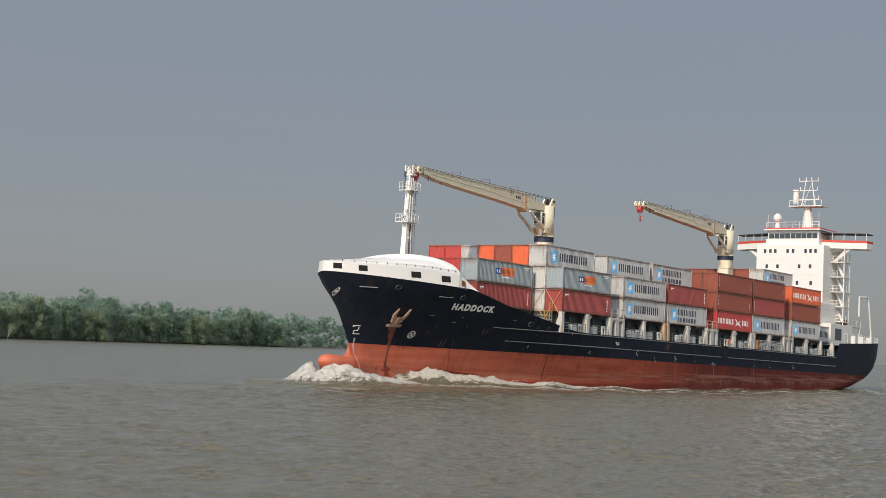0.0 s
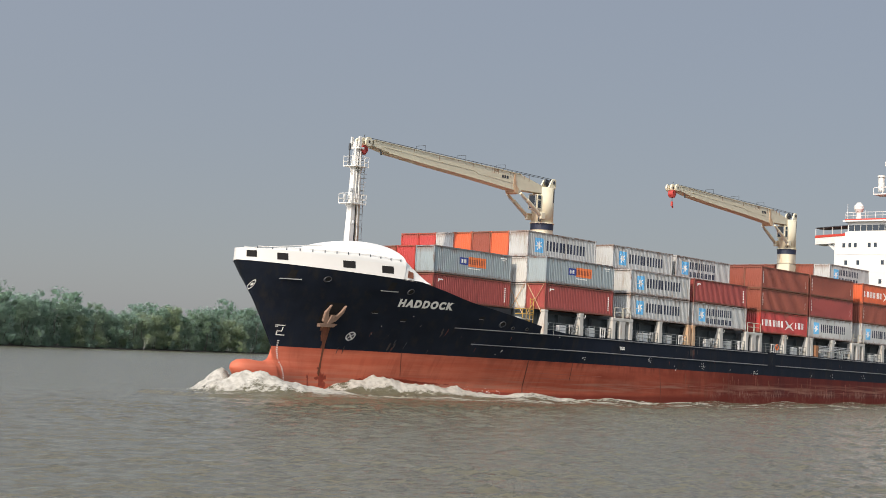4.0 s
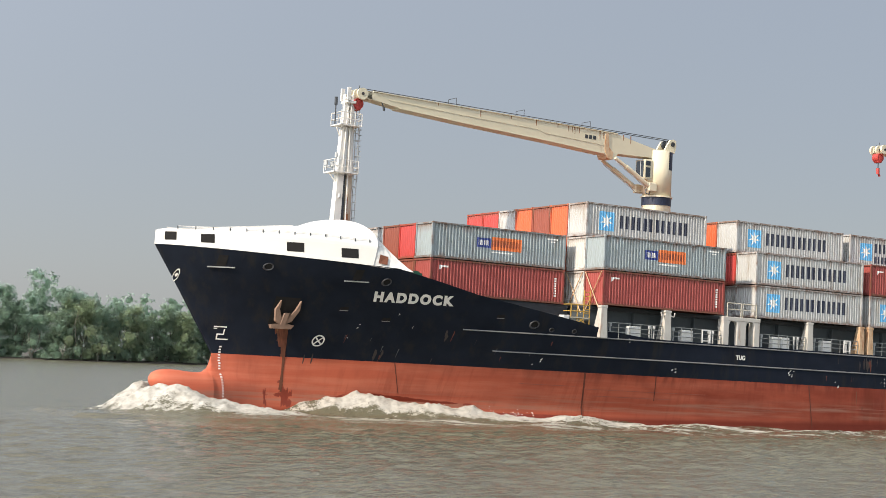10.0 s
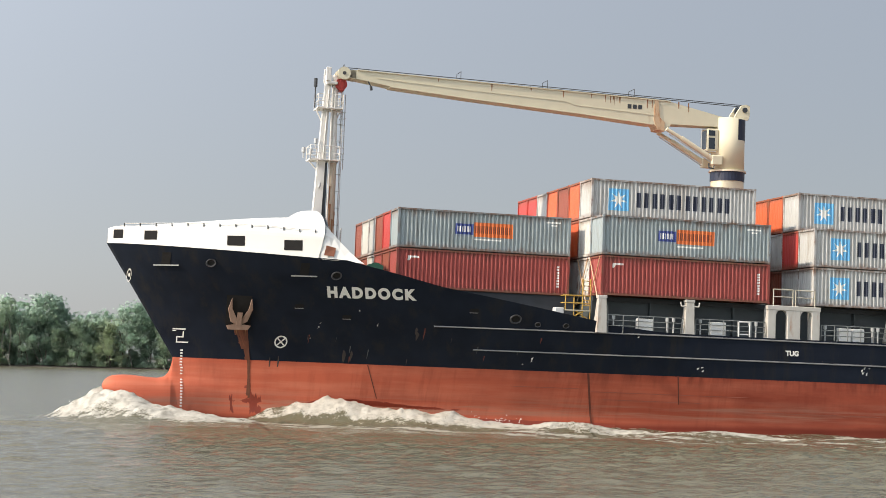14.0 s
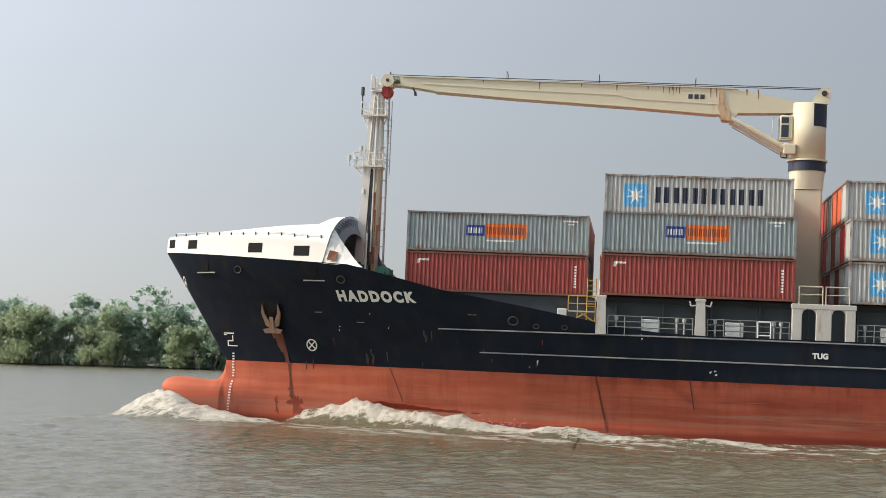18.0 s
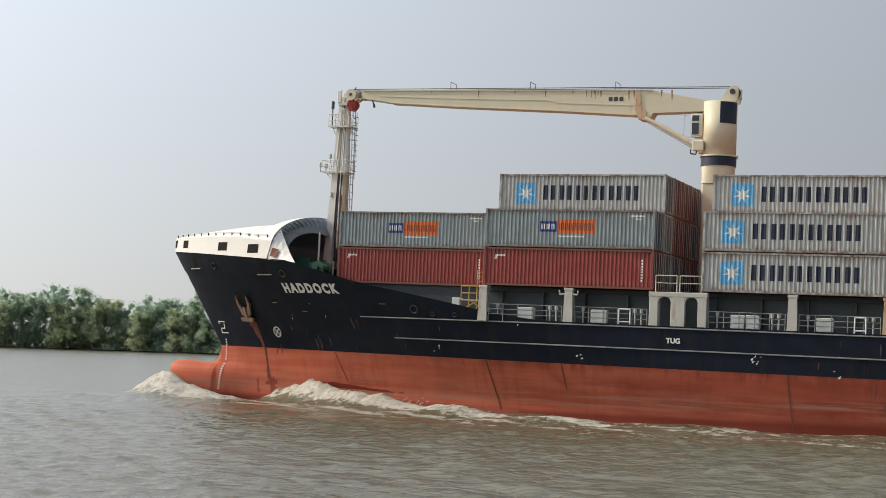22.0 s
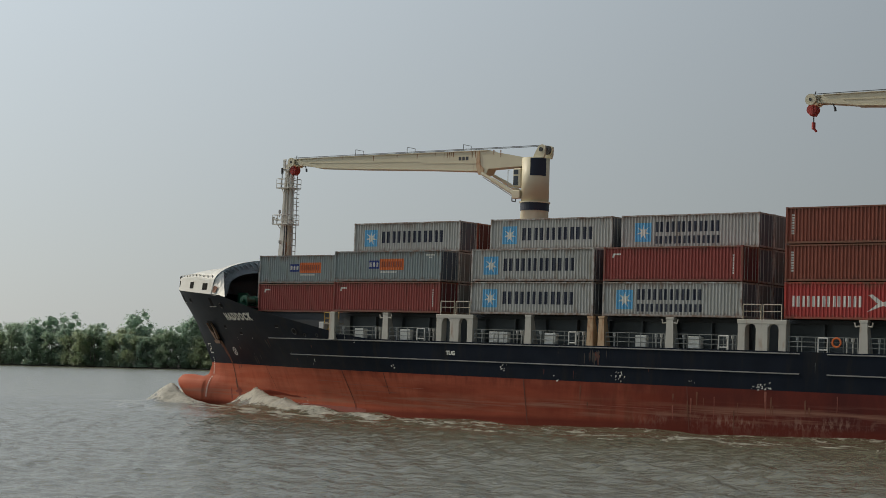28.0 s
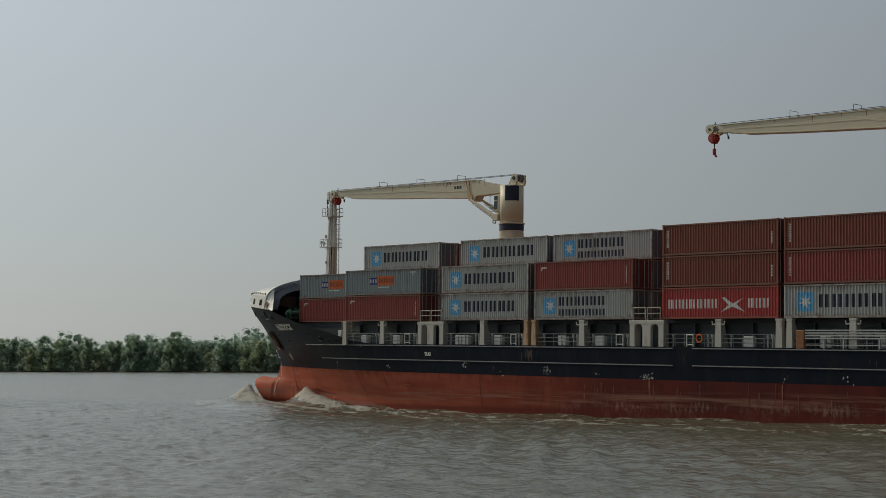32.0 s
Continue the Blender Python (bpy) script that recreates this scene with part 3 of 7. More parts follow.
    ring = [(x, MID - half_breadth(x, 9.6) + 0.1) for x in np.linspace(105.5, 130, 14)]
    slab(bm, ring + [(x, 2 * MID - y) for x, y in reversed(ring)], "z", 9.5, 9.6)
    part("poop_deck", bm, M_DARK, ship)


def whaleback(x, k):
    """A point of the white bow shield: k runs 0 (port foot) to 1 (starboard foot)."""
    foot = sheer(x)
    top = lerp(x, (-19, -18.3, -6.7, -6.45, -6.2, -5.9, -5.5, -4.5), (12.5, 13.4, 14.76, 14.92, 15.1, 15.28, 15.4, 15.45))
    band = lerp(x, (-19, -18.3, -5, -2.9), (0.9, 1.15, 1.25, 0.2))
    hb = half_breadth(x, min(foot, 12.4)) + 0.02
    inner = max(0.05, hb - lerp(x, (-19, -17, -5), (0.05, 0.12, 0.2)))
    side, k = (1, k) if k <= 0.5 else (-1, 1 - k)
    if k < 0.1:       # the bulwark band
        u = k / 0.1
        return Vector((x, MID - side * (hb + (inner - hb) * u), foot + band * u))
    a = math.pi / 2 * (k - 0.1) / 0.4
    n = lerp(x, (-18, -9, -5), (0.5, 0.65, 1.05))
    c, s = math.cos(a), math.sin(a)
    return Vector((x, MID - side * inner * max(0.0, c) ** n, foot + band + max(0.05, top - foot - band) * max(0.0, s) ** n))


M_RIM = material("blue_grey_rim_paint", (0.33, 0.40, 0.45), 0.5, vary=0.12, stain=(0.25, 0.26, 0.26), stain_scale=1.0, stain_amount=0.3)


def build_whaleback():
    xs = np.concatenate([np.linspace(-18.8, -16, 8), np.linspace(-15.3, -7.4, 12), np.array([-7.0, -6.7, -6.45, -6.2, -5.95, -5.75])])
    half = [0, 0.05] + [0.1 + 0.4 * (u / 18) ** 1.3 for u in range(19)]
    ks = np.array(half + [1 - k for k in reversed(half[:-1])])
    bm = bmesh.new()
    rows = []
    for x in xs:
        rows.append([bm.verts.new(whaleback(float(x), float(k))) for k in ks])
    # the arched after edge
    rows.append([bm.verts.new(whaleback(-5.0 - 0.6 * abs(2 * k - 1) ** 3, float(k))) for k in ks])
    for a, b in zip(rows, rows[1:]):
        for i in range(len(ks) - 1):
            f = bm.faces.new((a[i], a[i + 1], b[i + 1], b[i]))
            f.smooth = True
            mid = f.calc_center_median()
            f.material_index = 0 if mid.z < sheer(mid.x) + 1.2 else 1
    bm.faces.new(list(reversed(rows[0])))
    bmesh.ops.remove_doubles(bm, verts=bm.verts, dist=0.002)
    bmesh.ops.recalc_face_normals(bm, faces=bm.faces)
    me_ob = part("bow_shield", bm, [M_WHITE, M_ROOF], ship, "white rounded whaleback over the forecastle")
    # blue-grey lining, seen through the arch
    bm = bmesh.new()
    line = []
    for x in np.linspace(-15.5, -5.4, 34):
        c = Vector((float(x), MID, 11.3))
        line.append([bm.verts.new(p + (c - p).normalized() * 0.22) for p in (whaleback(float(x), float(k)) for k in ks)])
    for a, b in zip(line, line[1:]):
        for i in range(len(ks) - 1):
            bm.faces.new((a[i], b[i], b[i + 1], a[i + 1])).smooth = True
    part("shield_lining", bm, M_RIM, ship, "blue-grey lining inside the whaleback")
    # recessed rim of the arch with its ribs, and the smooth inner arch
    pts = [whaleback(-5.0 - 0.6 * abs(2 * k - 1) ** 3, float(k)) for k in ks]
    c = Vector((-5.0, MID, 10.9))

    def inwards(d, aft):
        return [p + (c - p).normalized() * d + Vector((aft, 0, 0)) for p in pts]

    def hoop(name, a, b, label):
        bm = bmesh.new()
        va, vb = [bm.verts.new(p) for p in a], [bm.verts.new(p) for p in b]
        for i in range(len(ks) - 1):
            bm.faces.new((va[i], va[i + 1], vb[i + 1], vb[i])).smooth = True
        bmesh.ops.solidify(bm, geom=bm.faces[:], thickness=0.05)
        return part(name, bm, M_RIM, ship, label)
    ring_out, ring_in, inner_in = inwards(0.04, 0.02), inwards(0.85, 0.3), inwards(1.5, 0.65)
    rim = hoop("arch_rim", ring_out, ring_in, "blue-grey ribbed rim of the arch")
    hoop("inner_arch", ring_in, inner_in, "smooth blue-grey inner arch")
    for i in range(3, len(ks) - 3):
        p, q = ring_out[i], ring_in[i]
        fin = bmesh.new()
        across = (ring_out[i + 1] - ring_out[i - 1]).normalized() * 0.02
        for e in (-across, across):
            fin.verts.new(p + e)
            fin.verts.new(q + e)
            fin.verts.new(p + e + (q - p) * 0.4 + Vector((0.2, 0, 0)))
        fin.verts.ensure_lookup_table()
        for f in ((0, 1, 2), (5, 4, 3), (0, 3, 4, 1), (1, 4, 5, 2), (2, 5, 3, 0)):
            fin.faces.new([fin.verts[j] for j in f])
        part("arch_rib", fin, M_RIM, rim)
    for flank in (1, -1):         # three-cornered cheek plates at the feet of the arch
        foot, aft = sheer(-5.6), -2.7
        lo, hi = 0.0, 0.5
        for _ in range(24):
            m = (lo + hi) / 2
            lo, hi = (m, hi) if whaleback(-5.5, m).z < foot + 2.5 else (lo, m)
        heel = Vector((aft, MID - half_breadth(aft, sheer(aft)) + 0.04, sheer(aft) - 0.05))

        def cheek(u, v):
            """A point of the plate: u runs aft from the shield's edge, v from the deck edge to the apex."""
            k = lo * v
            fore = whaleback(-5.06 - 0.6 * abs(2 * k - 1) ** 3, k) + Vector((0, 0.03, -0.05 * (1 - v)))
            apex = whaleback(-5.06 - 0.6 * abs(2 * lo - 1) ** 3, lo) + Vector((0, 0.03, 0))
            rear = Vector((heel.x + (apex.x - heel.x) * v, heel.y + (apex.y - heel.y) * v, heel.z + (apex.z - heel.z) * v ** 1.2))
            p = fore.lerp(rear, u)
            if v == 0:
                p.y, p.z = MID - half_breadth(p.x, sheer(p.x)) + 0.04, sheer(p.x) - 0.05
            return p
        bm = bmesh.new()
        table = []
        for v in (0, 0.15, 0.35, 0.6, 0.8, 1.0):
            pts_v = [cheek(u, v) for u in (0, 0.33, 0.66, 1.0)]
            table.append([bm.verts.new((p.x, p.y if flank > 0 else 2 * MID - p.y, p.z)) for p in pts_v])
        for p, q in zip(table, table[1:]):
            for i in range(3):
                bm.faces.new((p[i], p[i + 1], q[i + 1], q[i]))
        bmesh.ops.remove_doubles(bm, verts=bm.verts, dist=0.003)
        bmesh.ops.recalc_face_normals(bm, faces=bm.faces)
        bmesh.ops.solidify(bm, geom=bm.faces[:], thickness=0.06)
        plate = part("cheek_plate", bm, M_ROOF, ship, "white three-cornered cheek plate beside the arch")
        if flank > 0:
            hole = bmesh.new()
            corners = [cheek(u, v) + Vector((0, -0.12, 0)) for u, v in ((0.12, 0.1), (0.36, 0.1), (0.5, 0.34), (0.17, 0.34))]
            hole.faces.new([hole.verts.new(p) for p in corners])
            part("cheek_opening", hole, M_STAIN, plate, "small red-brown hatch in the cheek plate")
    part("shelter_pole", rods(((-3.4, MID - 4.2, 10.5), (-3.4, MID - 4.2, 14.0), 0.07), seg=6), M_WHITE, ship, "white pole under the arch")
    # winch and roof rail
    part("winch_drum", rods(((-4.2, 6.0, 11.2), (-4.2, 8.2, 11.2), 0.45), ((-4.2, 5.9, 11.2), (-4.2, 6.05, 11.2), 0.7), ((-4.2, 8.15, 11.2), (-4.2, 8.3, 11.2), 0.7), seg=12), M_GREEN, ship, "green mooring winch")
    part("winch_frame", boxes((-4.9, -3.5, 5.6, 5.75, 10.5, 11.9), (-4.9, -3.5, 8.4, 8.55, 10.5, 11.9), (-4.7, -3.7, 5.6, 8.55, 10.5, 10.65)), M_GREEN, ship)
    drum = part("warping_drum", rods(((-1.6, 3.4, 11.05), (-1.6, 4.7, 11.05), 0.32), ((-1.6, 3.3, 11.05), (-1.6, 3.42, 11.05), 0.52), ((-1.6, 4.66, 11.05), (-1.6, 4.78, 11.05), 0.52), ((-1.6, 2.9, 11.05), (-1.6, 3.3, 11.05), 0.2), seg=14), M_GREEN, ship, "green warping drum abaft the whaleback")
    part("drum_stand", boxes((-2.1, -1.1, 3.24, 3.3, 9.6, 11.4), (-2.1, -1.1, 4.78, 4.84, 9.6, 11.4), (-2.2, -1.0, 3.24, 4.84, 9.5, 9.7)), M_GREEN, drum)
    rail_pts = [whaleback(float(x), 0.14) for x in np.linspace(-17.8, -5.8, 13)]
    for p in rail_pts:
        part("roof_stud", rods((p, p + Vector((0, 0, 0.22)), 0.045), seg=5), M_DARK, me_ob)
    for a, b in zip(rail_pts, rail_pts[1:]):
        part("roof_rail", rods((a + Vector((0, 0, 0.2)), b + Vector((0, 0, 0.2)), 0.025), seg=5), M_WHITE, me_ob)
    top = [whaleback(float(x), 0.5) for x in np.linspace(-18.0, -8.0, 24)]
    for a, b in zip(top, top[1:]):
        part("ridge_pipe", rods((a + Vector((0, 0, 0.12)), b + Vector((0, 0, 0.12)), 0.045), seg=6), M_WHITE, me_ob)
    # bow bulwark openings
    for x, w, h in ((-18.45, 0.6, 0.6), (-16.5, 0.8, 0.62), (-11.3, 1.1, 0.66), (-7.75, 1.15, 0.68)):
        z = sheer(x) + 0.62
        op = []
        for u, v in ((0, 0), (w, 0), (w, h), (0, h)):
            xx, zz = x + u, z + v - 0.3
            # foot of the shield at that height
            lo, hi = 0.0, 0.5
            for _ in range(24):
                m = (lo + hi) / 2
                if whaleback(xx, m).z < zz:
                    lo = m
                else:
                    hi = m
            op.append(whaleback(xx, lo))
        bm = bmesh.new()
        n = (op[1] - op[0]).cross(op[3] - op[0]).normalized()
        if n.y > 0:
            n = -n
        f1 = [bm.verts.new(p + n * 0.03) for p in op]
        bm.faces.new(f1)
        r = bmesh.ops.inset_region(bm, faces=bm.faces[:], thickness=0.06, depth=0.0)
        for f in r["faces"]:
            f.material_index = 1
        for f in bm.faces:
            if f not in r["faces"]:
                bmesh.ops.translate(bm, verts=f.verts, vec=-n * 0.01)
        part("bulwark_opening", bm, [M_HOLE, M_WHITE], me_ob, "dark rectangular opening in the white bulwark")


water = build_water()
build_hull()
build_whaleback()
def crane(zt, reach=0.0):
    """A deck crane, built with its pedestal at the origin of x and y and its jib lowered towards the bow."""
    c = empty("deck_crane")
    ped = boxes((-1.0, 1.0, -1.0, 1.0, 7.6, zt - 7.2), bevel=0.12)
    part("pedestal", ped, M_CREAM, c, "square cream pedestal")
    bm = bmesh.new()
    lo = [bm.verts.new((1.05 * math.copysign(min(1, abs(math.cos(a)) * 1.3), math.cos(a)), 1.05 * math.copysign(min(1, abs(math.sin(a)) * 1.3), math.sin(a)), zt - 7.25)) for a in np.linspace(0, 2 * math.pi, 33)[:-1]]
    hi = [bm.verts.new((1.25 * math.cos(a), 1.25 * math.sin(a), zt - 5.93)) for a in np.linspace(0, 2 * math.pi, 33)[:-1]]
    for i in range(32):
        bm.faces.new((lo[i], lo[(i + 1) % 32], hi[(i + 1) % 32], hi[i]))
    bmesh.ops.recalc_face_normals(bm, faces=bm.faces)
    collar = part("pedestal_collar", bm, M_CREAM, c)
    for p in collar.data.polygons:
        p.use_smooth = True
    part("slewing_ring", rods(((0, 0, zt - 5.93), (0, 0, zt - 5.22), 1.3), seg=32), M_NAVY, c, "dark slewing ring")
    part("ring_flange", rods(((0, 0, zt - 5.24), (0, 0, zt - 5.12), 1.4), seg=32), M_CREAM, c)
    house = part("crane_house", rods(((0, 0, zt - 5.15), (0, 0, zt - 1.16), 1.25), seg=40), M_CREAM, c, "cream cylindrical crane house")
    for p in house.data.polygons:
        p.use_smooth = abs(p.normal.z) < 0.5
    bm = bmesh.new()
    an = np.linspace(radians(-78), radians(-8), 9)
    lo = [bm.verts.new((1.27 * math.cos(a), 1.27 * math.sin(a), zt - 2.82)) for a in an]
    hi = [bm.verts.new((1.27 * math.cos(a), 1.27 * math.sin(a), zt - 1.24)) for a in an]
    for i in range(8):
        bm.faces.new((lo[i], lo[i + 1], hi[i + 1], hi[i]))
    part("house_panel", bm, M_NAVY, c, "dark blue rectangular panel")
    head = [(0.1, zt - 1.2), (1.3, zt - 1.2), (1.42, zt - 0.8), (1.42, zt - 0.12), (1.1, zt), (0.75, zt - 0.1), (0.45, zt - 0.55)]
    for y in (-0.7, 0.5):
        part("sheave_cheek", slab(bmesh.new(), head, "y", y, y + 0.2), M_CREAM, c)
    for y in (-0.3, 0.3):
        part("sheave", rods(((1.0, y - 0.08, zt - 0.42), (1.0, y + 0.08, zt - 0.42), 0.4), seg=20), M_DARK, c)
    part("head_bolt", rods(((1.0, -0.78, zt - 0.45), (1.0, -0.7, zt - 0.45), 0.2), seg=12), M_DARK, c)
    # jib: a box that deepens slowly towards the heel
    side = [(reach - 29.9, zt + 0.06), (reach - 29.4, zt + 0.12), (-6.2, zt - 0.22), (-5.0, zt - 0.26), (-0.6, zt - 1.12), (-0.6, zt - 1.85), (-4.9, zt - 1.95), (-5.2, zt - 2.45), (-5.6, zt - 2.5), (-6.3, zt - 2.05), (-12.4, zt - 1.66), (-20.6, zt - 1.24), (-26.5, zt - 0.86), (reach - 29.4, zt - 0.5), (reach - 29.9, zt - 0.42)]
    jib = part("jib", slab(bmesh.new(), side, "y", -0.6, 0.6), M_CREAM, c, "long cream box jib with rust streaks")
    part("jib_flange", slab(bmesh.new(), [(reach - 29.2, zt + 0.15), (-5.0, zt - 0.2), (-5.0, zt - 0.27), (reach - 29.2, zt + 0.09)], "y", -0.68, 0.68), M_CREAM, jib)
    part("lower_flange", slab(bmesh.new(), [(-26.5, zt - 0.86), (-20.6, zt - 1.24), (-12.4, zt - 1.66), (-6.4, zt - 2.05), (-6.4, zt - 2.11), (-12.4, zt - 1.72), (-20.6, zt - 1.30), (-26.5, zt - 0.92)], "y", -0.66, 0.66), M_CREAM, jib)
    part("jib_seam", slab(bmesh.new(), [(-27.5, zt - 0.34), (-20, zt - 0.66), (-13.2, zt - 0.85), (-12.4, zt - 1.08), (-6.0, zt - 1.36), (-6.0, zt - 1.41), (-12.5, zt - 1.13), (-13.3, zt - 0.9), (-20, zt - 0.71), (-27.5, zt - 0.39)], "y", -0.63, -0.6), M_CREAM, jib, "raised weld seam along the jib")
    part("jib_collar", slab(bmesh.new(), [(-6.25, zt - 0.2), (-5.95, zt - 0.2), (-5.85, zt - 1.5), (-5.4, zt - 1.9), (-5.5, zt - 2.5), (-6.0, zt - 2.45), (-6.3, zt - 1.7)], "y", -0.66, 0.66), M_RUSTY, jib, "rust-stained collar of the jib")
    for x in (-21.3, -14.7, -7.9):
        zz = zt + 0.12 - (x + 29.4) * 0.0147
        part("jib_guard", rods(((x, -0.6, zz), (x, -0.6, zz + 0.65), 0.025), ((x, -0.6, zz + 0.65), (x, 0.6, zz + 0.65), 0.025), ((x, 0.6, zz), (x, 0.6, zz + 0.65), 0.025), seg=5), M_DARK, jib)
    for k in range(3):
        part("maker_mark", slab(bmesh.new(), rect(-8.4 + 0.42 * k, zt - 1.02, 0.3, 0.32), "y", -0.615, -0.6), M_DARK, jib)
    rr = random.Random(3)
    for x in (-10.2, -9.8, -9.6, -9.5, -9.3, -9.1, -13.5, -11.3, -6.9, -6.5, -16.0, -19.0, -23.0, -4.4, -3.6):
        w, d = rr.uniform(0.06, 0.14), rr.uniform(0.25, 0.75)
        zz = zt - 0.22 - (x + 6.2) * 0.0147
        part("rust_streak", slab(bmesh.new(), [(x, zz), (x + w, zz), (x + w * 0.7, zz - d), (x + w * 0.4, zz - d)], "y", -0.612, -0.6), M_RUST, jib)
    for y in (-0.68, 0.0, 0.68):
        part("tip_sheave", rods(((reach - 30.2, y - 0.1, zt - 0.2), (reach - 30.2, y + 0.1, zt - 0.2), 0.46), seg=22), M_CREAM, jib)
        part("sheave_hub", rods(((reach - 30.2, y - 0.13, zt - 0.2), (reach - 30.2, y + 0.13, zt - 0.2), 0.13), seg=10), M_DARK, jib)
    for y in (-0.6, 0.52):
        part("tip_fork", slab(bmesh.new(), [(reach - 30.35, zt + 0.02), (reach - 29.3, zt + 0.12), (reach - 29.3, zt - 0.55), (reach - 30.35, zt - 0.42)], "y", y, y + 0.08), M_CREAM, jib)
    part("tip_guard", rods(((reach - 30.2, 0, zt + 0.25), (reach - 30.1, 0, zt + 0.55), 0.04), ((reach - 28.4, -0.55, zt - 0.6), (reach - 28.2, -0.55, zt - 1.0), 0.05), ((reach - 28.2, -0.55, zt - 0.95), (reach - 28.15, -0.55, zt - 1.25), 0.1), seg=6), M_DARK, jib)
    part("luffing_wire", rods(((1.0, -0.3, zt - 0.03), (reach - 30.2, -0.32, zt + 0.28), 0.03), ((1.0, 0.3, zt - 0.03), (reach - 30.2, 0.32, zt + 0.28), 0.03), seg=5), M_ROPE, c)
    for y in (-0.95, 0.95):
        part("luffing_cylinder", rods(((-1.45, y, zt - 4.5), (-4.2, y, zt - 3.0), 0.2), ((-4.2, y, zt - 3.0), (-5.4, y, zt - 2.4), 0.15), seg=12), M_CREAM, c)
        part("hydraulic_pipe", rods(((-1.6, y, zt - 4.75), (-5.2, y, zt - 2.75), 0.04), seg=5), M_GREY, c)
        part("cylinder_foot", boxes((-1.75, -0.9, y - 0.22, y + 0.22, zt - 4.85, zt - 4.1), bevel=0.06), M_CREAM, c)
    cab = part("cab", boxes((-2.0, -1.1, -0.75, 0.6, zt - 3.75, zt - 2.05), bevel=0.08), M_CREAM, c, "small operator's cab")
    part("cab_window", boxes((-1.9, -1.4, -0.78, -0.745, zt - 3.6, zt - 2.75)), M_GLASS, cab)
    part("cab_window", boxes((-1.9, -1.4, -0.78, -0.745, zt - 2.6, zt - 2.2)), M_GLASS, cab)
    part("cab_window", boxes((-2.03, -1.99, -0.6, 0.4, zt - 3.6, zt - 2.2)), M_GLASS, cab)
    part("cab_rail", rods(((-2.5, -0.8, zt - 3.8), (-2.5, -0.8, zt - 2.2), 0.03), ((-2.5, -0.8, zt - 2.2), (-2.3, -0.8, zt - 2.2), 0.03), ((-2.6, -0.8, zt - 3.8), (-1.3, -0.8, zt - 3.8), 0.03), seg=5), M_GREY, cab)
    part("hose_coil", rods(((-1.9, -0.9, zt - 4.7), (-1.9, -0.9, zt - 5.05), 0.05), ((-1.9, -0.9, zt - 5.05), (-1.5, -0.9, zt - 5.1), 0.05), ((-1.5, -0.9, zt - 5.1), (-1.45, -0.9, zt - 4.7), 0.05), seg=6), M_DARK, c)
    return c


# ---- containers ----
L40, W8, HC = 12.19, 2.44, 2.68
PAINT = {
    "grey": material("weathered_grey_paint", (0.43, 0.43, 0.405), 0.55, vary=0.09, grain=2, stain=(0.24, 0.19, 0.13), stain_scale=1.3, stain_amount=0.34, streak=5),
    "bluegrey": material("blue_grey_paint", (0.275, 0.318, 0.318), 0.55, vary=0.07, grain=2, stain=(0.16, 0.14, 0.11), stain_scale=1.3, stain_amount=0.32, streak=5),
    "maroon": material("maroon_paint", (0.31, 0.058, 0.046), 0.55, vary=0.1, grain=2, stain=(0.10, 0.03, 0.02), stain_scale=1.2, stain_amount=0.22, streak=5),
    "brown": material("red_brown_paint", (0.25, 0.062, 0.035), 0.55, vary=0.1, grain=2, stain=(0.13, 0.05, 0.03), stain_scale=1.2, stain_amount=0.22, streak=5),
    "red": material("bright_red_paint", (0.44, 0.05, 0.042), 0.5, vary=0.08, grain=2, stain=(0.25, 0.05, 0.03), stain_scale=1.2, stain_amount=0.18, streak=5),
    "orange": material("orange_red_paint", (0.60, 0.11, 0.035), 0.5, vary=0.08, grain=2, stain=(0.3, 0.08, 0.04), stain_scale=1.2, stain_amount=0.18, streak=5),
    "white": material("off_white_paint", (0.52, 0.505, 0.455), 0.55, vary=0.08, grain=2, stain=(0.3, 0.2, 0.12), stain_scale=1.2, stain_amount=0.22, streak=5),
}
# door paints are darkened copies: shade on the after ends put into the colour
DOOR = {k: material("shaded_door_" + k, c, 0.6, vary=0.15, grain=3, stain=(0.06, 0.05, 0.04), stain_scale=1.5, stain_amount=0.3, streak=3) for k, c in (("grey", (0.09, 0.10, 0.115)), ("bluegrey", (0.05, 0.07, 0.095)), ("maroon", (0.10, 0.024, 0.024)), ("brown", (0.10, 0.03, 0.024)), ("red", (0.15, 0.022, 0.02)), ("orange", (0.08, 0.022, 0.016)), ("white", (0.16, 0.16, 0.15)))}
# rust-stained frame paints; orange is also darkened for the shade on its after end
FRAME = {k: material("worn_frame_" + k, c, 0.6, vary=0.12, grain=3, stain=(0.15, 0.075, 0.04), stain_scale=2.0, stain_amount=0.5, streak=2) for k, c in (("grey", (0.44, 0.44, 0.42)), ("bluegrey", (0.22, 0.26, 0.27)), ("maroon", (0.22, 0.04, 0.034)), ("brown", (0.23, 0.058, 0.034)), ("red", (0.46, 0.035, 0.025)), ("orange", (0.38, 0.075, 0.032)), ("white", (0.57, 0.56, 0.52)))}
WORDS = {"grey": "light grey", "bluegrey": "blue-grey", "maroon": "maroon", "brown": "red-brown", "red": "bright red", "orange": "orange-red", "white": "off-white"}
MESHES = {}


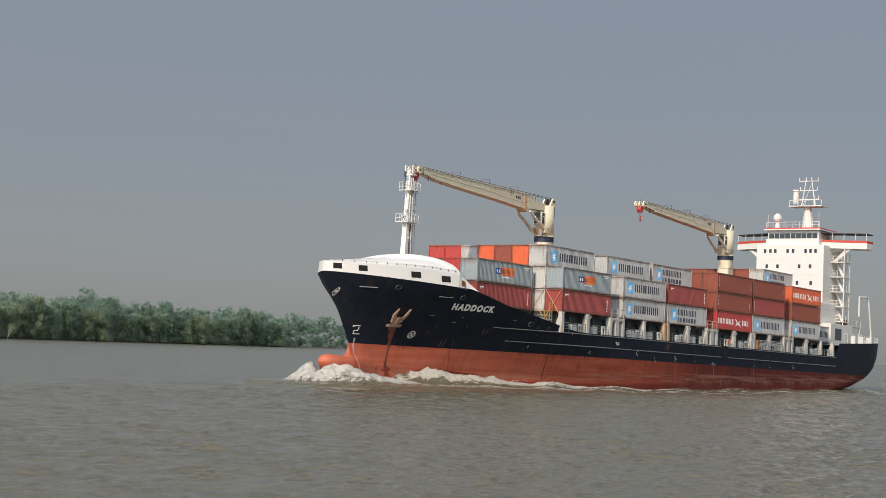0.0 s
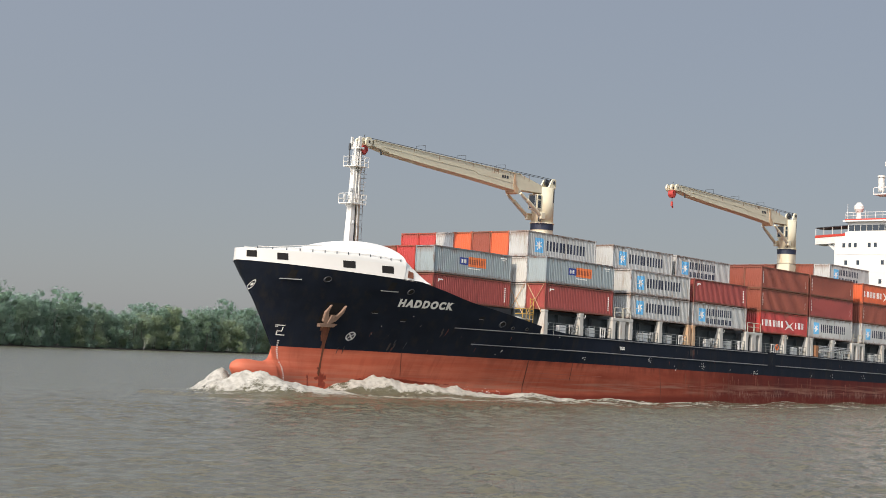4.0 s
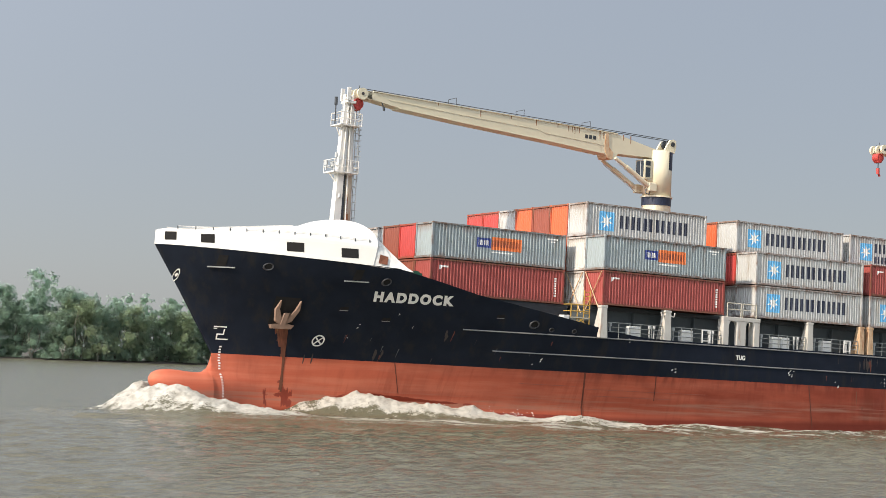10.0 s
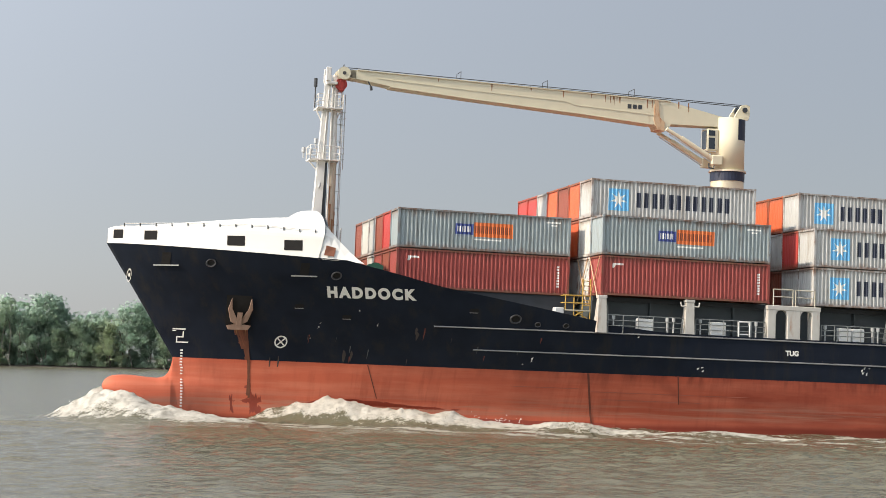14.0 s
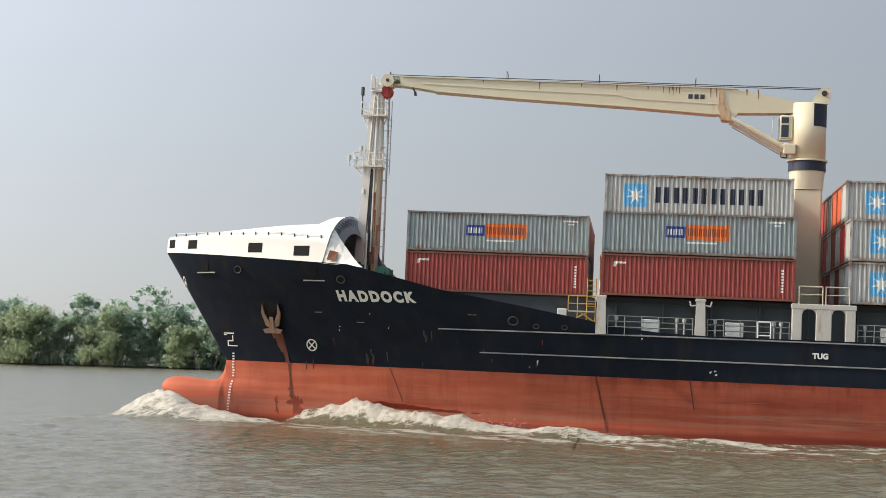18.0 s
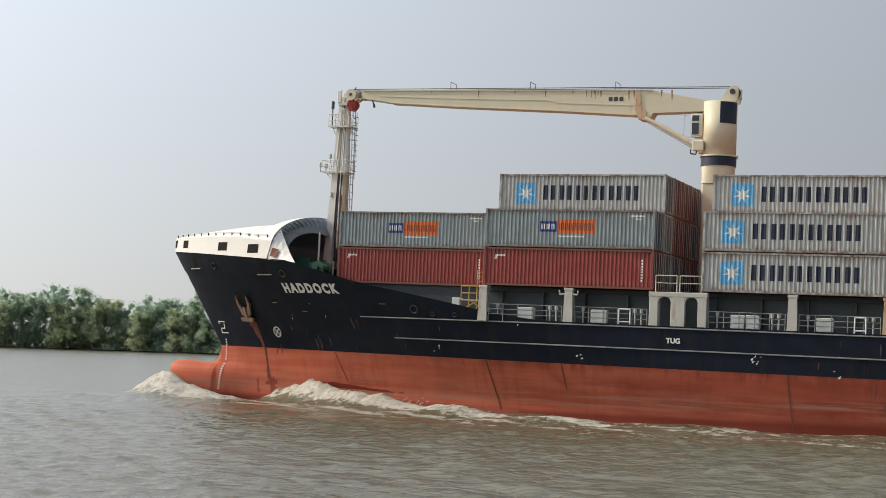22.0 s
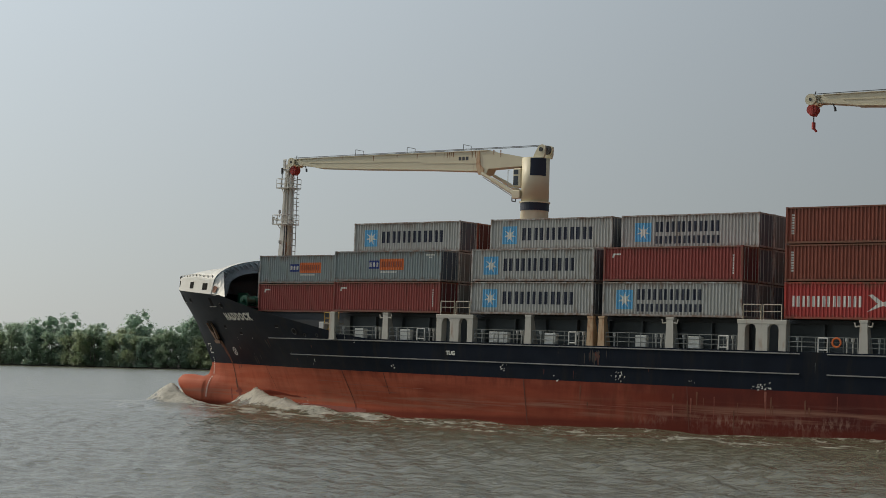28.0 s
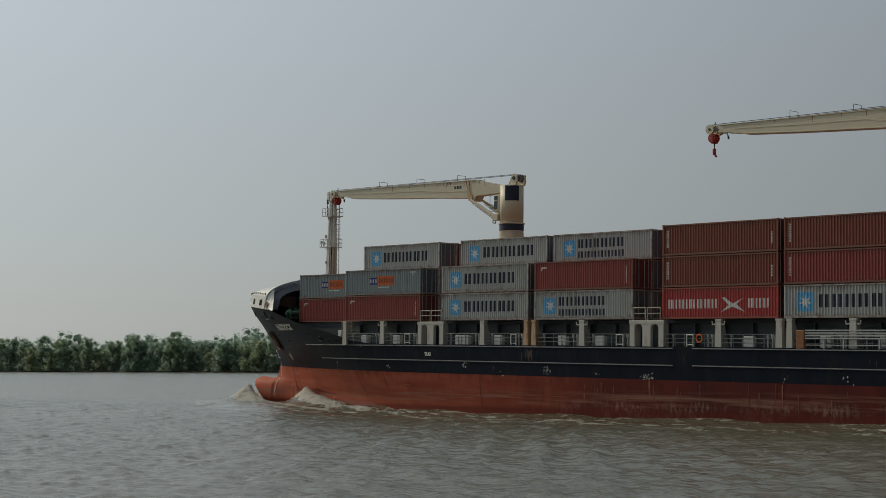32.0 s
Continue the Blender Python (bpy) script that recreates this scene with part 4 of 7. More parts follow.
def rail_rust(m, color=(0.17, 0.085, 0.045)):
    """Rust and dirt that run down from the top rail of a container and stand along its bottom rail, in uneven tongues."""
    tree = m.node_tree
    n, l = tree.nodes, tree.links
    base = n["Principled BSDF"].inputs["Base Color"].links[0].from_socket
    tc = n.new("ShaderNodeTexCoord")
    info = n.new("ShaderNodeObjectInfo")
    xyz = n.new("ShaderNodeSeparateXYZ")
    l.new(tc.outputs["Object"], xyz.inputs[0])
    at = n.new("ShaderNodeCombineXYZ")
    l.new(math_node(tree, "ADD", xyz.outputs["X"], math_node(tree, "MULTIPLY", info.outputs["Random"], 91.0)), at.inputs[0])
    l.new(math_node(tree, "MULTIPLY", xyz.outputs["Z"], 0.14), at.inputs[2])
    w = n.new("ShaderNodeTexNoise")
    w.inputs["Scale"].default_value, w.inputs["Detail"].default_value, w.inputs["Roughness"].default_value = 1.7, 7, 0.7
    l.new(at.outputs[0], w.inputs["Vector"])

    def reach(lo, hi):
        r = n.new("ShaderNodeMapRange")
        r.inputs["From Min"].default_value, r.inputs["From Max"].default_value = lo, hi
        l.new(xyz.outputs["Z"], r.inputs["Value"])
        return r.outputs["Result"]
    ends = math_node(tree, "MAXIMUM", reach(1.5, 2.75), reach(0.75, 0.05))
    amount = math_node(tree, "ADD", math_node(tree, "MULTIPLY", ends, 0.42), w.outputs["Fac"])
    edge = n.new("ShaderNodeMapRange")
    edge.inputs["From Min"].default_value, edge.inputs["From Max"].default_value, edge.inputs["To Max"].default_value = 0.74, 0.98, 0.8
    l.new(amount, edge.inputs["Value"])
    mix = n.new("ShaderNodeMix")
    mix.data_type = "RGBA"
    mix.inputs["B"].default_value = (*color, 1)
    l.new(base, mix.inputs["A"])
    l.new(edge.outputs["Result"], mix.inputs["Factor"])
    l.new(mix.outputs["Result"], n["Principled BSDF"].inputs["Base Color"])


for key, paint in PAINT.items():
    rail_rust(paint, (0.12, 0.04, 0.025) if key in ("maroon", "brown") else (0.17, 0.085, 0.045))
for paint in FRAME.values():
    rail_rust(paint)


def wavy(length, z0, z1, depth=0.07, pitch=0.278):
    """A corrugated sheet in local x, z: trapezoid folds that start at y 0 and go to -depth."""
    pts = [(0.0, 0.0)]
    n = int(length / pitch)
    p = length / n
    for i in range(n):
        x = i * p
        pts += [(x + 0.14 * p, 0.0), (x + 0.34 * p, -depth), (x + 0.66 * p, -depth), (x + 0.86 * p, 0.0)]
    pts.append((length, 0.0))
    return pts


def container_meshes(paint):
    if paint in MESHES:
        return MESHES[paint]
    mat = PAINT[paint]
    out = {}

    def keep(name, bm, m=mat):
        me = bpy.data.meshes.new("container_" + name)
        bm.to_mesh(me)
        bm.free()
        me.materials.append(m)
        out[name] = me
    for name, y, s in (("side_panel", 0.05, 1), ("far_side_panel", W8 - 0.05, -1)):
        bm = bmesh.new()
        pts = wavy(L40 - 0.3, 0, 0)
        lo = [bm.verts.new((0.15 + x, y - s * (d + 0.036) + s * 0.036, 0.16)) for x, d in pts]
        hi = [bm.verts.new((0.15 + x, y - s * (d + 0.036) + s * 0.036, HC - 0.12)) for x, d in pts]
        for i in range(len(pts) - 1):
            bm.faces.new((lo[i], lo[i + 1], hi[i + 1], hi[i]) if s > 0 else (hi[i], hi[i + 1], lo[i + 1], lo[i]))
        keep(name, bm)
    bm = bmesh.new()
    pts = wavy(W8 - 0.24, 0, 0, 0.045, 0.25)
    lo = [bm.verts.new((0.06 - d, 0.12 + x, 0.16)) for x, d in pts]
    hi = [bm.verts.new((0.06 - d, 0.12 + x, HC - 0.12)) for x, d in pts]
    for i in range(len(pts) - 1):
        bm.faces.new((hi[i], hi[i + 1], lo[i + 1], lo[i]))
    keep("front_wall", bm)
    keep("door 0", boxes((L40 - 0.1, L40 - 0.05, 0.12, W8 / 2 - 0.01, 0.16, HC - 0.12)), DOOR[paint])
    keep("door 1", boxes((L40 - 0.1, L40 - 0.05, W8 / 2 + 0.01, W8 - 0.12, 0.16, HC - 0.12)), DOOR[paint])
    for i, y in enumerate((0.35, 0.85, 1.6, 2.1)):
        keep(f"locking_bar {i}", rods(((L40 - 0.02, y, 0.1), (L40 - 0.02, y, HC - 0.08), 0.025), seg=6), M_GREY)
    bm = boxes((0.1, L40 - 0.1, 0.08, W8 - 0.08, HC - 0.06, HC - 0.03))
    keep("roof", bm)
    bm = bmesh.new()
    for y in (0.0, W8 - 0.13):
        for x in (0.0, L40 - 0.15):
            box(bm, x, x + 0.15, y, y + 0.13, 0.1, HC - 0.1)
        box(bm, 0.1, L40 - 0.1, y + 0.01, y + 0.11, 0.02, 0.17)
        box(bm, 0.1, L40 - 0.1, y + 0.02, y + 0.1, HC - 0.13, HC - 0.02)
    for x in (0.0, L40 - 0.13):
        box(bm, x, x + 0.12, 0.1, W8 - 0.1, 0.02, 0.17)
        box(bm, x, x + 0.12, 0.1, W8 - 0.1, HC - 0.14, HC - 0.02)
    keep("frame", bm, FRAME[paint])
    for x in (-0.01, L40 - 0.16):
        for y in (-0.01, W8 - 0.15):
            for z in (0.0, HC - 0.12):
                keep(f"corner_casting {len(out)}", boxes((x, x + 0.17, y, y + 0.16, z, z + 0.12)))
    MESHES[paint] = out
    return out


FOLDS = [(0.15 + x, -d) for x, d in wavy(L40 - 0.3, 0, 0)]


def painted(faces, layer=0):
    """Paint on the corrugated port side: outlines in x, z that follow the folds of the sheet."""
    bm = bmesh.new()
    for f in faces:
        bm.faces.new([bm.verts.new((x, 0, z)) for x, z in f])
    lo, hi = min(v.co.x for v in bm.verts), max(v.co.x for v in bm.verts)
    for x, _ in FOLDS:
        if lo + 0.002 < x < hi - 0.002:
            bmesh.ops.bisect_plane(bm, geom=bm.verts[:] + bm.edges[:] + bm.faces[:], plane_co=(x, 0, 0), plane_no=(1, 0, 0), dist=0.0005)
    xs, ds = [p[0] for p in FOLDS], [p[1] for p in FOLDS]
    for v in bm.verts:
        v.co.y = 0.05 + lerp(v.co.x, xs, ds) - 0.004 - 0.004 * layer
    for f in bm.faces:
        f.normal_update()
        if f.normal.y > 0:
            f.normal_flip()
    return bm


def flat(outline, layer=0):
    return painted([outline], layer)


MARKS = {}


def bar_word(x, z, w, h, n, layer=0):
    """A word that is not lettered: n plain bars, each a mesh of its own."""
    p = w / n
    return [flat(rect(x + (i + k) * p, z + h * 0.04, 0.27 * p, h * 0.92), layer) for i in range(n) for k in (0.0, 0.46)]


def star(x, z, r, y):
    return [(x + (r if i % 2 == 0 else r * 0.36) * math.sin(i * math.pi / 7), z + (r if i % 2 == 0 else r * 0.36) * math.cos(i * math.pi / 7)) for i in range(14)]


def mark_meshes(kind):
    """The painted marks of one container kind: name, mesh."""
    if kind in MARKS:
        return MARKS[kind]
    rows = []

    def keep(name, bm, mat):
        me = bpy.data.meshes.new(name)
        bm.to_mesh(me)
        bm.free()
        me.materials.append(mat)
        rows.append((name, me))
    if kind in ("star", "star_two"):
        keep("blue_square", flat(rect(1.25, 0.55, 1.5, 1.5)), M_BLUE)
        pts = star(2.0, 1.3, 0.66, 0)
        bm = painted([[(2.0, 1.3), pts[i], pts[(i + 1) % 14]] for i in range(14)], 1)
        keep("white_star", bm, M_LETTER)
        for row in ([(3.3, 0.80, 7.25, 1.12, 6)] if kind == "star" else [(3.1, 1.25, 5.9, 0.9, 6), (3.1, 0.35, 5.9, 0.66, 7)]):
            for bm in bar_word(*row):
                keep("dark_block_mark", bm, M_NAVY)
    elif kind == "two_tone":
        keep("blue_block", flat(rect(4.0, 1.1, 1.25, 0.72)), M_POBLUE)
        keep("orange_block", flat(rect(5.3, 0.98, 2.75, 0.98)), M_POOR)
        for bm in bar_word(4.12, 1.25, 1.05, 0.42, 3, 1):
            keep("white_block_mark", bm, M_LETTER)
        for bm in bar_word(5.4, 1.2, 2.5, 0.55, 9, 1):
            keep("brown_block_mark", bm, PAINT["brown"])
        keep("white_small_mark", flat(rect(5.35, 0.75, 1.9, 0.1)), M_LETTER)
        keep("white_small_mark", flat(rect(10.45, 2.2, 1.0, 0.11)), M_LETTER)
        keep("white_small_mark", flat(rect(10.8, 2.0, 0.4, 0.1)), M_LETTER)
    elif kind == "white_word":
        for bm in bar_word(0.6, 0.85, 5.5, 0.85, 7) + bar_word(9.1, 0.85, 2.3, 0.85, 3):
            keep("white_block_mark", bm, M_LETTER)
        keep("white_bird_mark", painted([[(6.4, 1.75), (6.7, 1.8), (7.5, 1.25), (7.1, 1.15)], [(7.5, 1.25), (8.6, 1.7), (7.9, 1.2)], [(7.9, 1.2), (8.8, 0.55), (7.5, 1.0)], [(7.5, 1.0), (6.3, 0.55), (7.1, 1.15)], [(7.1, 1.15), (7.5, 1.25), (7.9, 1.2), (7.5, 1.0)]]), M_LETTER)
    elif kind == "column":
        for i in range(8):
            keep("white_small_mark", flat(rect(11.3, 0.55 + 0.19 * i, 0.16, 0.13)), M_LETTER)
        keep("white_small_mark", flat([(0.75, 1.85), (0.9, 1.85), (1.0, 2.05), (1.55, 2.05), (1.55, 2.18), (0.8, 2.18)]), M_LETTER)
    elif kind == "column_two":
        for i in range(8):
            keep("white_small_mark", flat(rect(0.45, 0.7 + 0.19 * i, 0.2, 0.13)), M_LETTER)
            keep("white_small_mark", flat(rect(11.45, 0.7 + 0.12 * i, 0.12, 0.08)), M_LETTER)
    MARKS[kind] = rows
    return rows


KIND_WORDS = {"star": "with a white star on light blue", "star_two": "with a star and two dark marks", "two_tone": "with a blue and orange mark", "white_word": "with white block marks", "column": "with small white marks", "column_two": "with small white marks", "": "with corrugated sides"}


def container(paint, kind, x, y, z, lower=0.0):
    th = empty("shipping_container")
    tagged(th, f"{WORDS[paint]} corrugated container {KIND_WORDS[kind]}", "container", "containers stacked on the ship")
    made = {}
    for name, me in container_meshes(paint).items():
        made[name] = new(name.split()[0], me)
    for name, ob in made.items():
        word, _, count = name.partition(" ")
        if word == "locking_bar":
            ob.parent = made["door 0" if int(count) < 2 else "door 1"]
        elif word == "corner_casting":
            ob.parent = made["frame"]
        else:
            ob.parent = th
    for name, me in mark_meshes(kind):
        new(name, me).parent = made["side_panel"]
    m = pose(x, y, z)
    if lower:
        m = m @ Matrix.Diagonal((1, 1, 1 - lower, 1))
    ride(th, m)
    return th


BAY = {"A": -0.12, "B": 13.06, "C": 28.54, "D": 41.62, "E": 57.22, "F": 69.97, "G": 85.1}
TIER, BASE, ROW = 2.72, 10.02, 2.5
rng = random.Random(5)
# port row first, tier by tier; each entry is paint, mark
OUTER = {
    "A": [("maroon", "column"), ("bluegrey", "two_tone")],
    "B": [("maroon", "column"), ("bluegrey", "two_tone")],
    "C": [("grey", "star"), ("grey", "star")],
    "D": [("grey", "star_two"), ("maroon", "column")],
    "E": [("red", "white_word"), ("brown", "column_two"), ("brown", "column_two")],
    "F": [("grey", "star"), ("maroon", "column_two"), ("brown", "column_two")],
    "G": [("grey", "star"), ("brown", "column_two"), ("orange", "white_word")],
}
# the third tier, from the second row inwards
THIRD = {
    "B": [("grey", "star"), ("orange", ""), ("brown", ""), ("orange", ""), ("grey", ""), ("red", ""), ("red", "")],
    "C": [("grey", "star"), ("orange", ""), ("orange", ""), ("white", ""), ("brown", ""), ("red", ""), ("brown", "")],
    "D": [("grey", "star_two"), ("white", ""), ("brown", ""), ("white", ""), ("brown", ""), ("brown", ""), ("white", "")],
    "E": [("brown", "")] * 8, "F": [("brown", "")] * 8, "G": [("brown", "")] * 8,
}
SECOND_INNER = {"A": ["red", "brown", "grey", "white", "brown"], "B": ["white", "orange", "brown", "grey", "red", "red", "brown", "grey"], "C": ["red", "grey", "brown", "white", "red", "brown", "orange", "brown"]}
FIRST_INNER = {"A": ["brown", "maroon", "white", "brown", "brown"], "B": ["white", "grey", "brown", "red", "brown", "grey", "red", "brown"], "C": ["grey", "brown", "white", "red", "brown", "orange", "grey", "brown"]}


def stack_containers():
    for bay, x in BAY.items():
        y0 = 3.72 if bay == "A" else 0.0
        rows = 6 if bay == "A" else 9
        for tier, (paint, kind) in enumerate(OUTER[bay]):
            container(paint, kind, x, y0, BASE + TIER * tier)
        for r in range(1, rows):
            for tier in (0, 1):
                names = (FIRST_INNER, SECOND_INNER)[tier].get(bay)
                paint = names[r - 1] if names else rng.choice(("brown", "maroon", "grey", "brown", "white"))
                container(paint, "", x, y0 + ROW * r, BASE + TIER * tier)
        for r, (paint, kind) in enumerate(THIRD.get(bay, [])):
            container(paint, kind, x, ROW * (r + 1), BASE + TIER * 2)
    # a fourth tier stands further aft, clear of the ship's side
    container("grey", "star_two", BAY["G"], ROW * 2, BASE + TIER * 3)
    for r in range(3, 9):
        container("brown", "", BAY["G"], ROW * r, BASE + TIER * 3)
    container("grey", "star", 98.2, 2.5, BASE)
    container("brown", "", 98.2, 5.0, BASE)


M_RAILPALE = material("pale_worn_rail_paint", (0.48, 0.44, 0.34), 0.55, vary=0.15, stain=(0.35, 0.2, 0.05), stain_scale=2, stain_amount=0.2)


# ---- deck gear along the port side ----
def post(x, w):
    bm = slab(bmesh.new(), [(x - 0.04, DECK - 0.1), (x + w + 0.04, DECK - 0.1), (x + w - 0.04, BASE - 0.1), (x + 0.04, BASE - 0.1)], "y", -0.15, 0.2)
    slab(bm, [(0.2, DECK - 0.1), (1.0, DECK - 0.1), (0.3, BASE - 0.22), (0.2, BASE - 0.22)], "x", x + 0.05, x + w - 0.05)      # the web runs inboard at the foot
    box(bm, x - 0.02, x + w + 0.02, -0.17, 0.3, BASE - 0.22, BASE - 0.03, bevel=0.02)
    if 0.6 < w < 0.7:
        for s, e in ((-1, x), (1, x + w)):
            rod(bm, (e, -0.1, BASE - 0.45), (e + s * 0.3, -0.1, BASE - 0.5), 0.05, seg=6)
            rod(bm, (e + s * 0.3, -0.1, BASE - 0.5), (e + s * 0.38, -0.1, BASE - 0.2), 0.05, seg=6)
    part("container_post", bm, M_RUSTY if 40 < x < 42 else M_POST, ship, "beige steel container support, rust-streaked")


def portal(x0, x1):
    """Two legs and a middle panel under one beam, with arched openings between."""
    mid = (x0 + x1) / 2
    bm = boxes((x0, x0 + 0.6, -0.15, 0.55, DECK - 0.1, BASE - 0.3), (x1 - 0.6, x1, -0.15, 0.55, DECK - 0.1, BASE - 0.3), (mid - 0.48, mid + 0.48, -0.15, 0.2, DECK - 0.1, BASE - 0.3), (x0 - 0.05, x1 + 0.05, -0.17, 0.3, BASE - 0.42, BASE - 0.1), bevel=0.03)
    for a, s in ((x0 + 0.6, 1), (mid - 0.48, -1), (mid + 0.48, 1), (x1 - 0.6, -1)):      # rounded corners of the openings
        slab(bm, [(a, BASE - 0.42), (a + s * 0.3, BASE - 0.42), (a + s * 0.1, BASE - 0.52), (a, BASE - 0.75)], "y", -0.14, 0.19)
    part("container_portal", bm, M_POST, ship, "beige steel portal with two openings")
    for a, b in ((x0 + 0.4, mid - 0.1), (mid + 0.1, x1 - 0.4)):
        part("portal_rail", rods(((a, -0.1, BASE - 0.1), (a, -0.1, BASE + 1.0), 0.04), ((b, -0.1, BASE - 0.1), (b, -0.1, BASE + 1.0), 0.04), ((a, -0.1, BASE + 1.0), (b, -0.1, BASE + 1.0), 0.04), ((a, -0.1, BASE + 0.5), (b, -0.1, BASE + 0.5), 0.03), seg=6), M_RAILPALE, ship)


def rail(x0, x1):
    bm = bmesh.new()
    for z in (0.4, 0.75, 1.1):
        rod(bm, (x0, -0.05, DECK + z), (x1, -0.05, DECK + z), 0.028, seg=5)
    n = max(1, round((x1 - x0) / 1.1))
    for i in range(n + 1):
        x = x0 + (x1 - x0) * i / n
        rod(bm, (x, -0.05, DECK - 0.1), (x, -0.05, DECK + 1.1), 0.03, seg=5)
    part("deck_railing", bm, M_RAIL, ship, "dull grey open deck railing")


def deck_gear():
    part("hatch_coaming", boxes((13.0, 98, 1.6, 18.4, DECK - 0.1, BASE - 0.15)), M_COAM, ship, "grey hatch coaming")
    for x in np.arange(14, 97, 3.05):
        part("coaming_stay", boxes((x, x + 0.12, 1.2, 1.6, DECK - 0.1, BASE - 0.35)), M_COAM, ship)
    part("hatch_cover_edge", boxes((13.0, 98, 1.4, 18.6, BASE - 0.35, BASE - 0.02)), M_DARK, ship)
    part("front_hatch_coaming", boxes((-0.4, 12.6, 3.9, 16.1, DECK - 0.1, BASE - 0.02)), M_DARK, ship)
    posts = [(12.85, 0.6), (19.1, 0.62), (34.33, 0.6), (40.36, 0.52), (41.4, 0.54), (47.5, 0.65), (63.1, 0.62), (69.26, 0.6), (70.3, 0.55), (76.2, 0.65), (91.2, 0.65), (97.6, 0.6), (103.0, 0.6)]
    for x, w in posts:
        post(x, w)
    for a, b in ((25.1, 29.0), (53.6, 57.5), (81.9, 85.8)):
        portal(a, b)
    edges = sorted([(x, x + w) for x, w in posts] + [(25.1, 29.0), (53.6, 57.5), (81.9, 85.8)])
    for (a, b), (c, d) in zip(edges, edges[1:]):
        if c - b > 2:
            rail(b + 0.15, c - 0.15)
            k = c - b
            for u in (0.12, 0.8, 0.88):
                x = b + k * u
                part("vent_pipe", rods(((x, 0.35, DECK - 0.1), (x, 0.35, DECK + 0.9), 0.06), ((x, 0.35, DECK + 0.85), (x, 0.35, DECK + 1.1), 0.12), seg=8), M_GREY, ship)
    for x, w in ((15.74, 1.13), (20.99, 1.13), (30.59, 0.9), (31.6, 0.88), (36.16, 1.08), (44.71, 0.95), (49.34, 1.08), (65.81, 1.06), (73.4, 1.0), (78.8, 1.1), (88.0, 1.0), (94.2, 1.1)):
        part("vent_box", boxes((x, x + w, 0.02, 0.5, DECK + 0.05, DECK + 0.95), bevel=0.03), M_PANEL, ship, "pale grey box beside the deck rail")
        part("box_foot", boxes((x + 0.1, x + w - 0.1, 0.1, 0.4, DECK - 0.1, DECK + 0.05)), M_DARK, ship)
    for x, w in ((23.0, 0.8), (38.6, 0.7), (52.0, 0.8), (60.0, 0.7)):
        part("rail_gate", rods(((x, -0.08, DECK), (x, -0.08, DECK + 1.05), 0.05), ((x + w, -0.08, DECK), (x + w, -0.08, DECK + 1.05), 0.05), ((x, -0.08, DECK + 1.05), (x + w, -0.08, DECK + 1.05), 0.05), ((x, -0.08, DECK + 0.2), (x + w, -0.08, DECK + 0.2), 0.05), seg=6), M_PANEL, ship)
    bm = bmesh.new()
    for i in range(14):
        a, b = 2 * math.pi * i / 14, 2 * math.pi * (i + 1) / 14
        rod(bm, (61.4 + 0.32 * math.cos(a), -0.12, DECK + 0.75 + 0.32 * math.sin(a)), (61.4 + 0.32 * math.cos(b), -0.12, DECK + 0.75 + 0.32 * math.sin(b)), 0.07, seg=6)
    part("life_ring", bm, M_POOR, ship, "orange life ring on the deck rail")
    # yellow ladder platform between the first two stacks, a step in from the side
    deck = part("ladder_platform", boxes((11.0, 12.75, 1.15, 2.2, 8.92, 9.0)), M_RAILPALE, ship, "worn yellow access platform")
    for z in (9.45, 9.95):
        part("platform_rail", rods(((11.0, 1.2, z), (12.75, 1.2, z), 0.04), ((11.0, 1.2, z), (11.0, 2.15, z), 0.04), seg=6), M_YELLOW, deck)
    for x in (11.0, 11.6, 12.2, 12.75):
        part("rail_post", rods(((x, 1.2, 8.3 if x > 11.5 else 9.0), (x, 1.2, 9.95), 0.04), seg=6), M_YELLOW, deck)
    for x in (12.2, 12.75):
        part("ladder_stile", rods(((x, 1.2, 9.0), (x, 1.2, 11.1), 0.045), seg=6), M_YELLOW, deck)
    for i in range(6):
        part("ladder_rung", rods(((12.2, 1.2, 9.3 + 0.33 * i), (12.75, 1.2, 9.3 + 0.33 * i), 0.03), seg=5), M_YELLOW, deck)
    part("platform_brace", rods(((11.2, 1.2, 8.3), (12.3, 1.2, 8.95), 0.05), ((12.7, 1.2, 8.3), (11.7, 1.2, 8.95), 0.05), seg=6), M_YELLOW, deck)
    # accommodation ladder, stowed on its side along the rail
    gang = part("stowed_gangway", boxes(*[(x, x + 0.1, -0.26, -0.2, DECK + 0.72, DECK + 1.5) for x in (72.2, 74.9, 78.4, 80.9)]), M_DARK, ship, "grey accommodation ladder stowed along the rail")
    for z in (0.79, 1.0, 1.21, 1.42):
        part("gangway_bar", boxes((72.2, 81.0, -0.33, -0.26, DECK + z - 0.05, DECK + z + 0.05), bevel=0.015), M_GREY, gang)
    part("gangway_shoe", boxes((71.3, 72.1, -0.3, 0.1, DECK - 0.1, DECK + 1.45), bevel=0.05), M_RUST, gang, "rust-stained turntable of the ladder")
    for x in (73.9, 75.7, 78.9):
        part("gangway_bracket", boxes((x, x + 0.12, -0.3, -0.1, DECK - 0.1, DECK + 0.74)), M_GREY, gang)
    part("gangway_rail", rods(((72.2, -0.25, DECK + 0.26), (81.0, -0.25, DECK + 0.26), 0.035), seg=6), M_GREY, gang)
    for y0 in (0.15, 2.65):
        for a, b in (((12.98, y0, 9.4), (12.98, y0 + 2.1, 12.6)), ((12.98, y0 + 2.1, 9.4), (12.98, y0, 12.6))):
            part("lashing_rod", rods((a, b, 0.045), seg=5), M_RUSTY, ship)
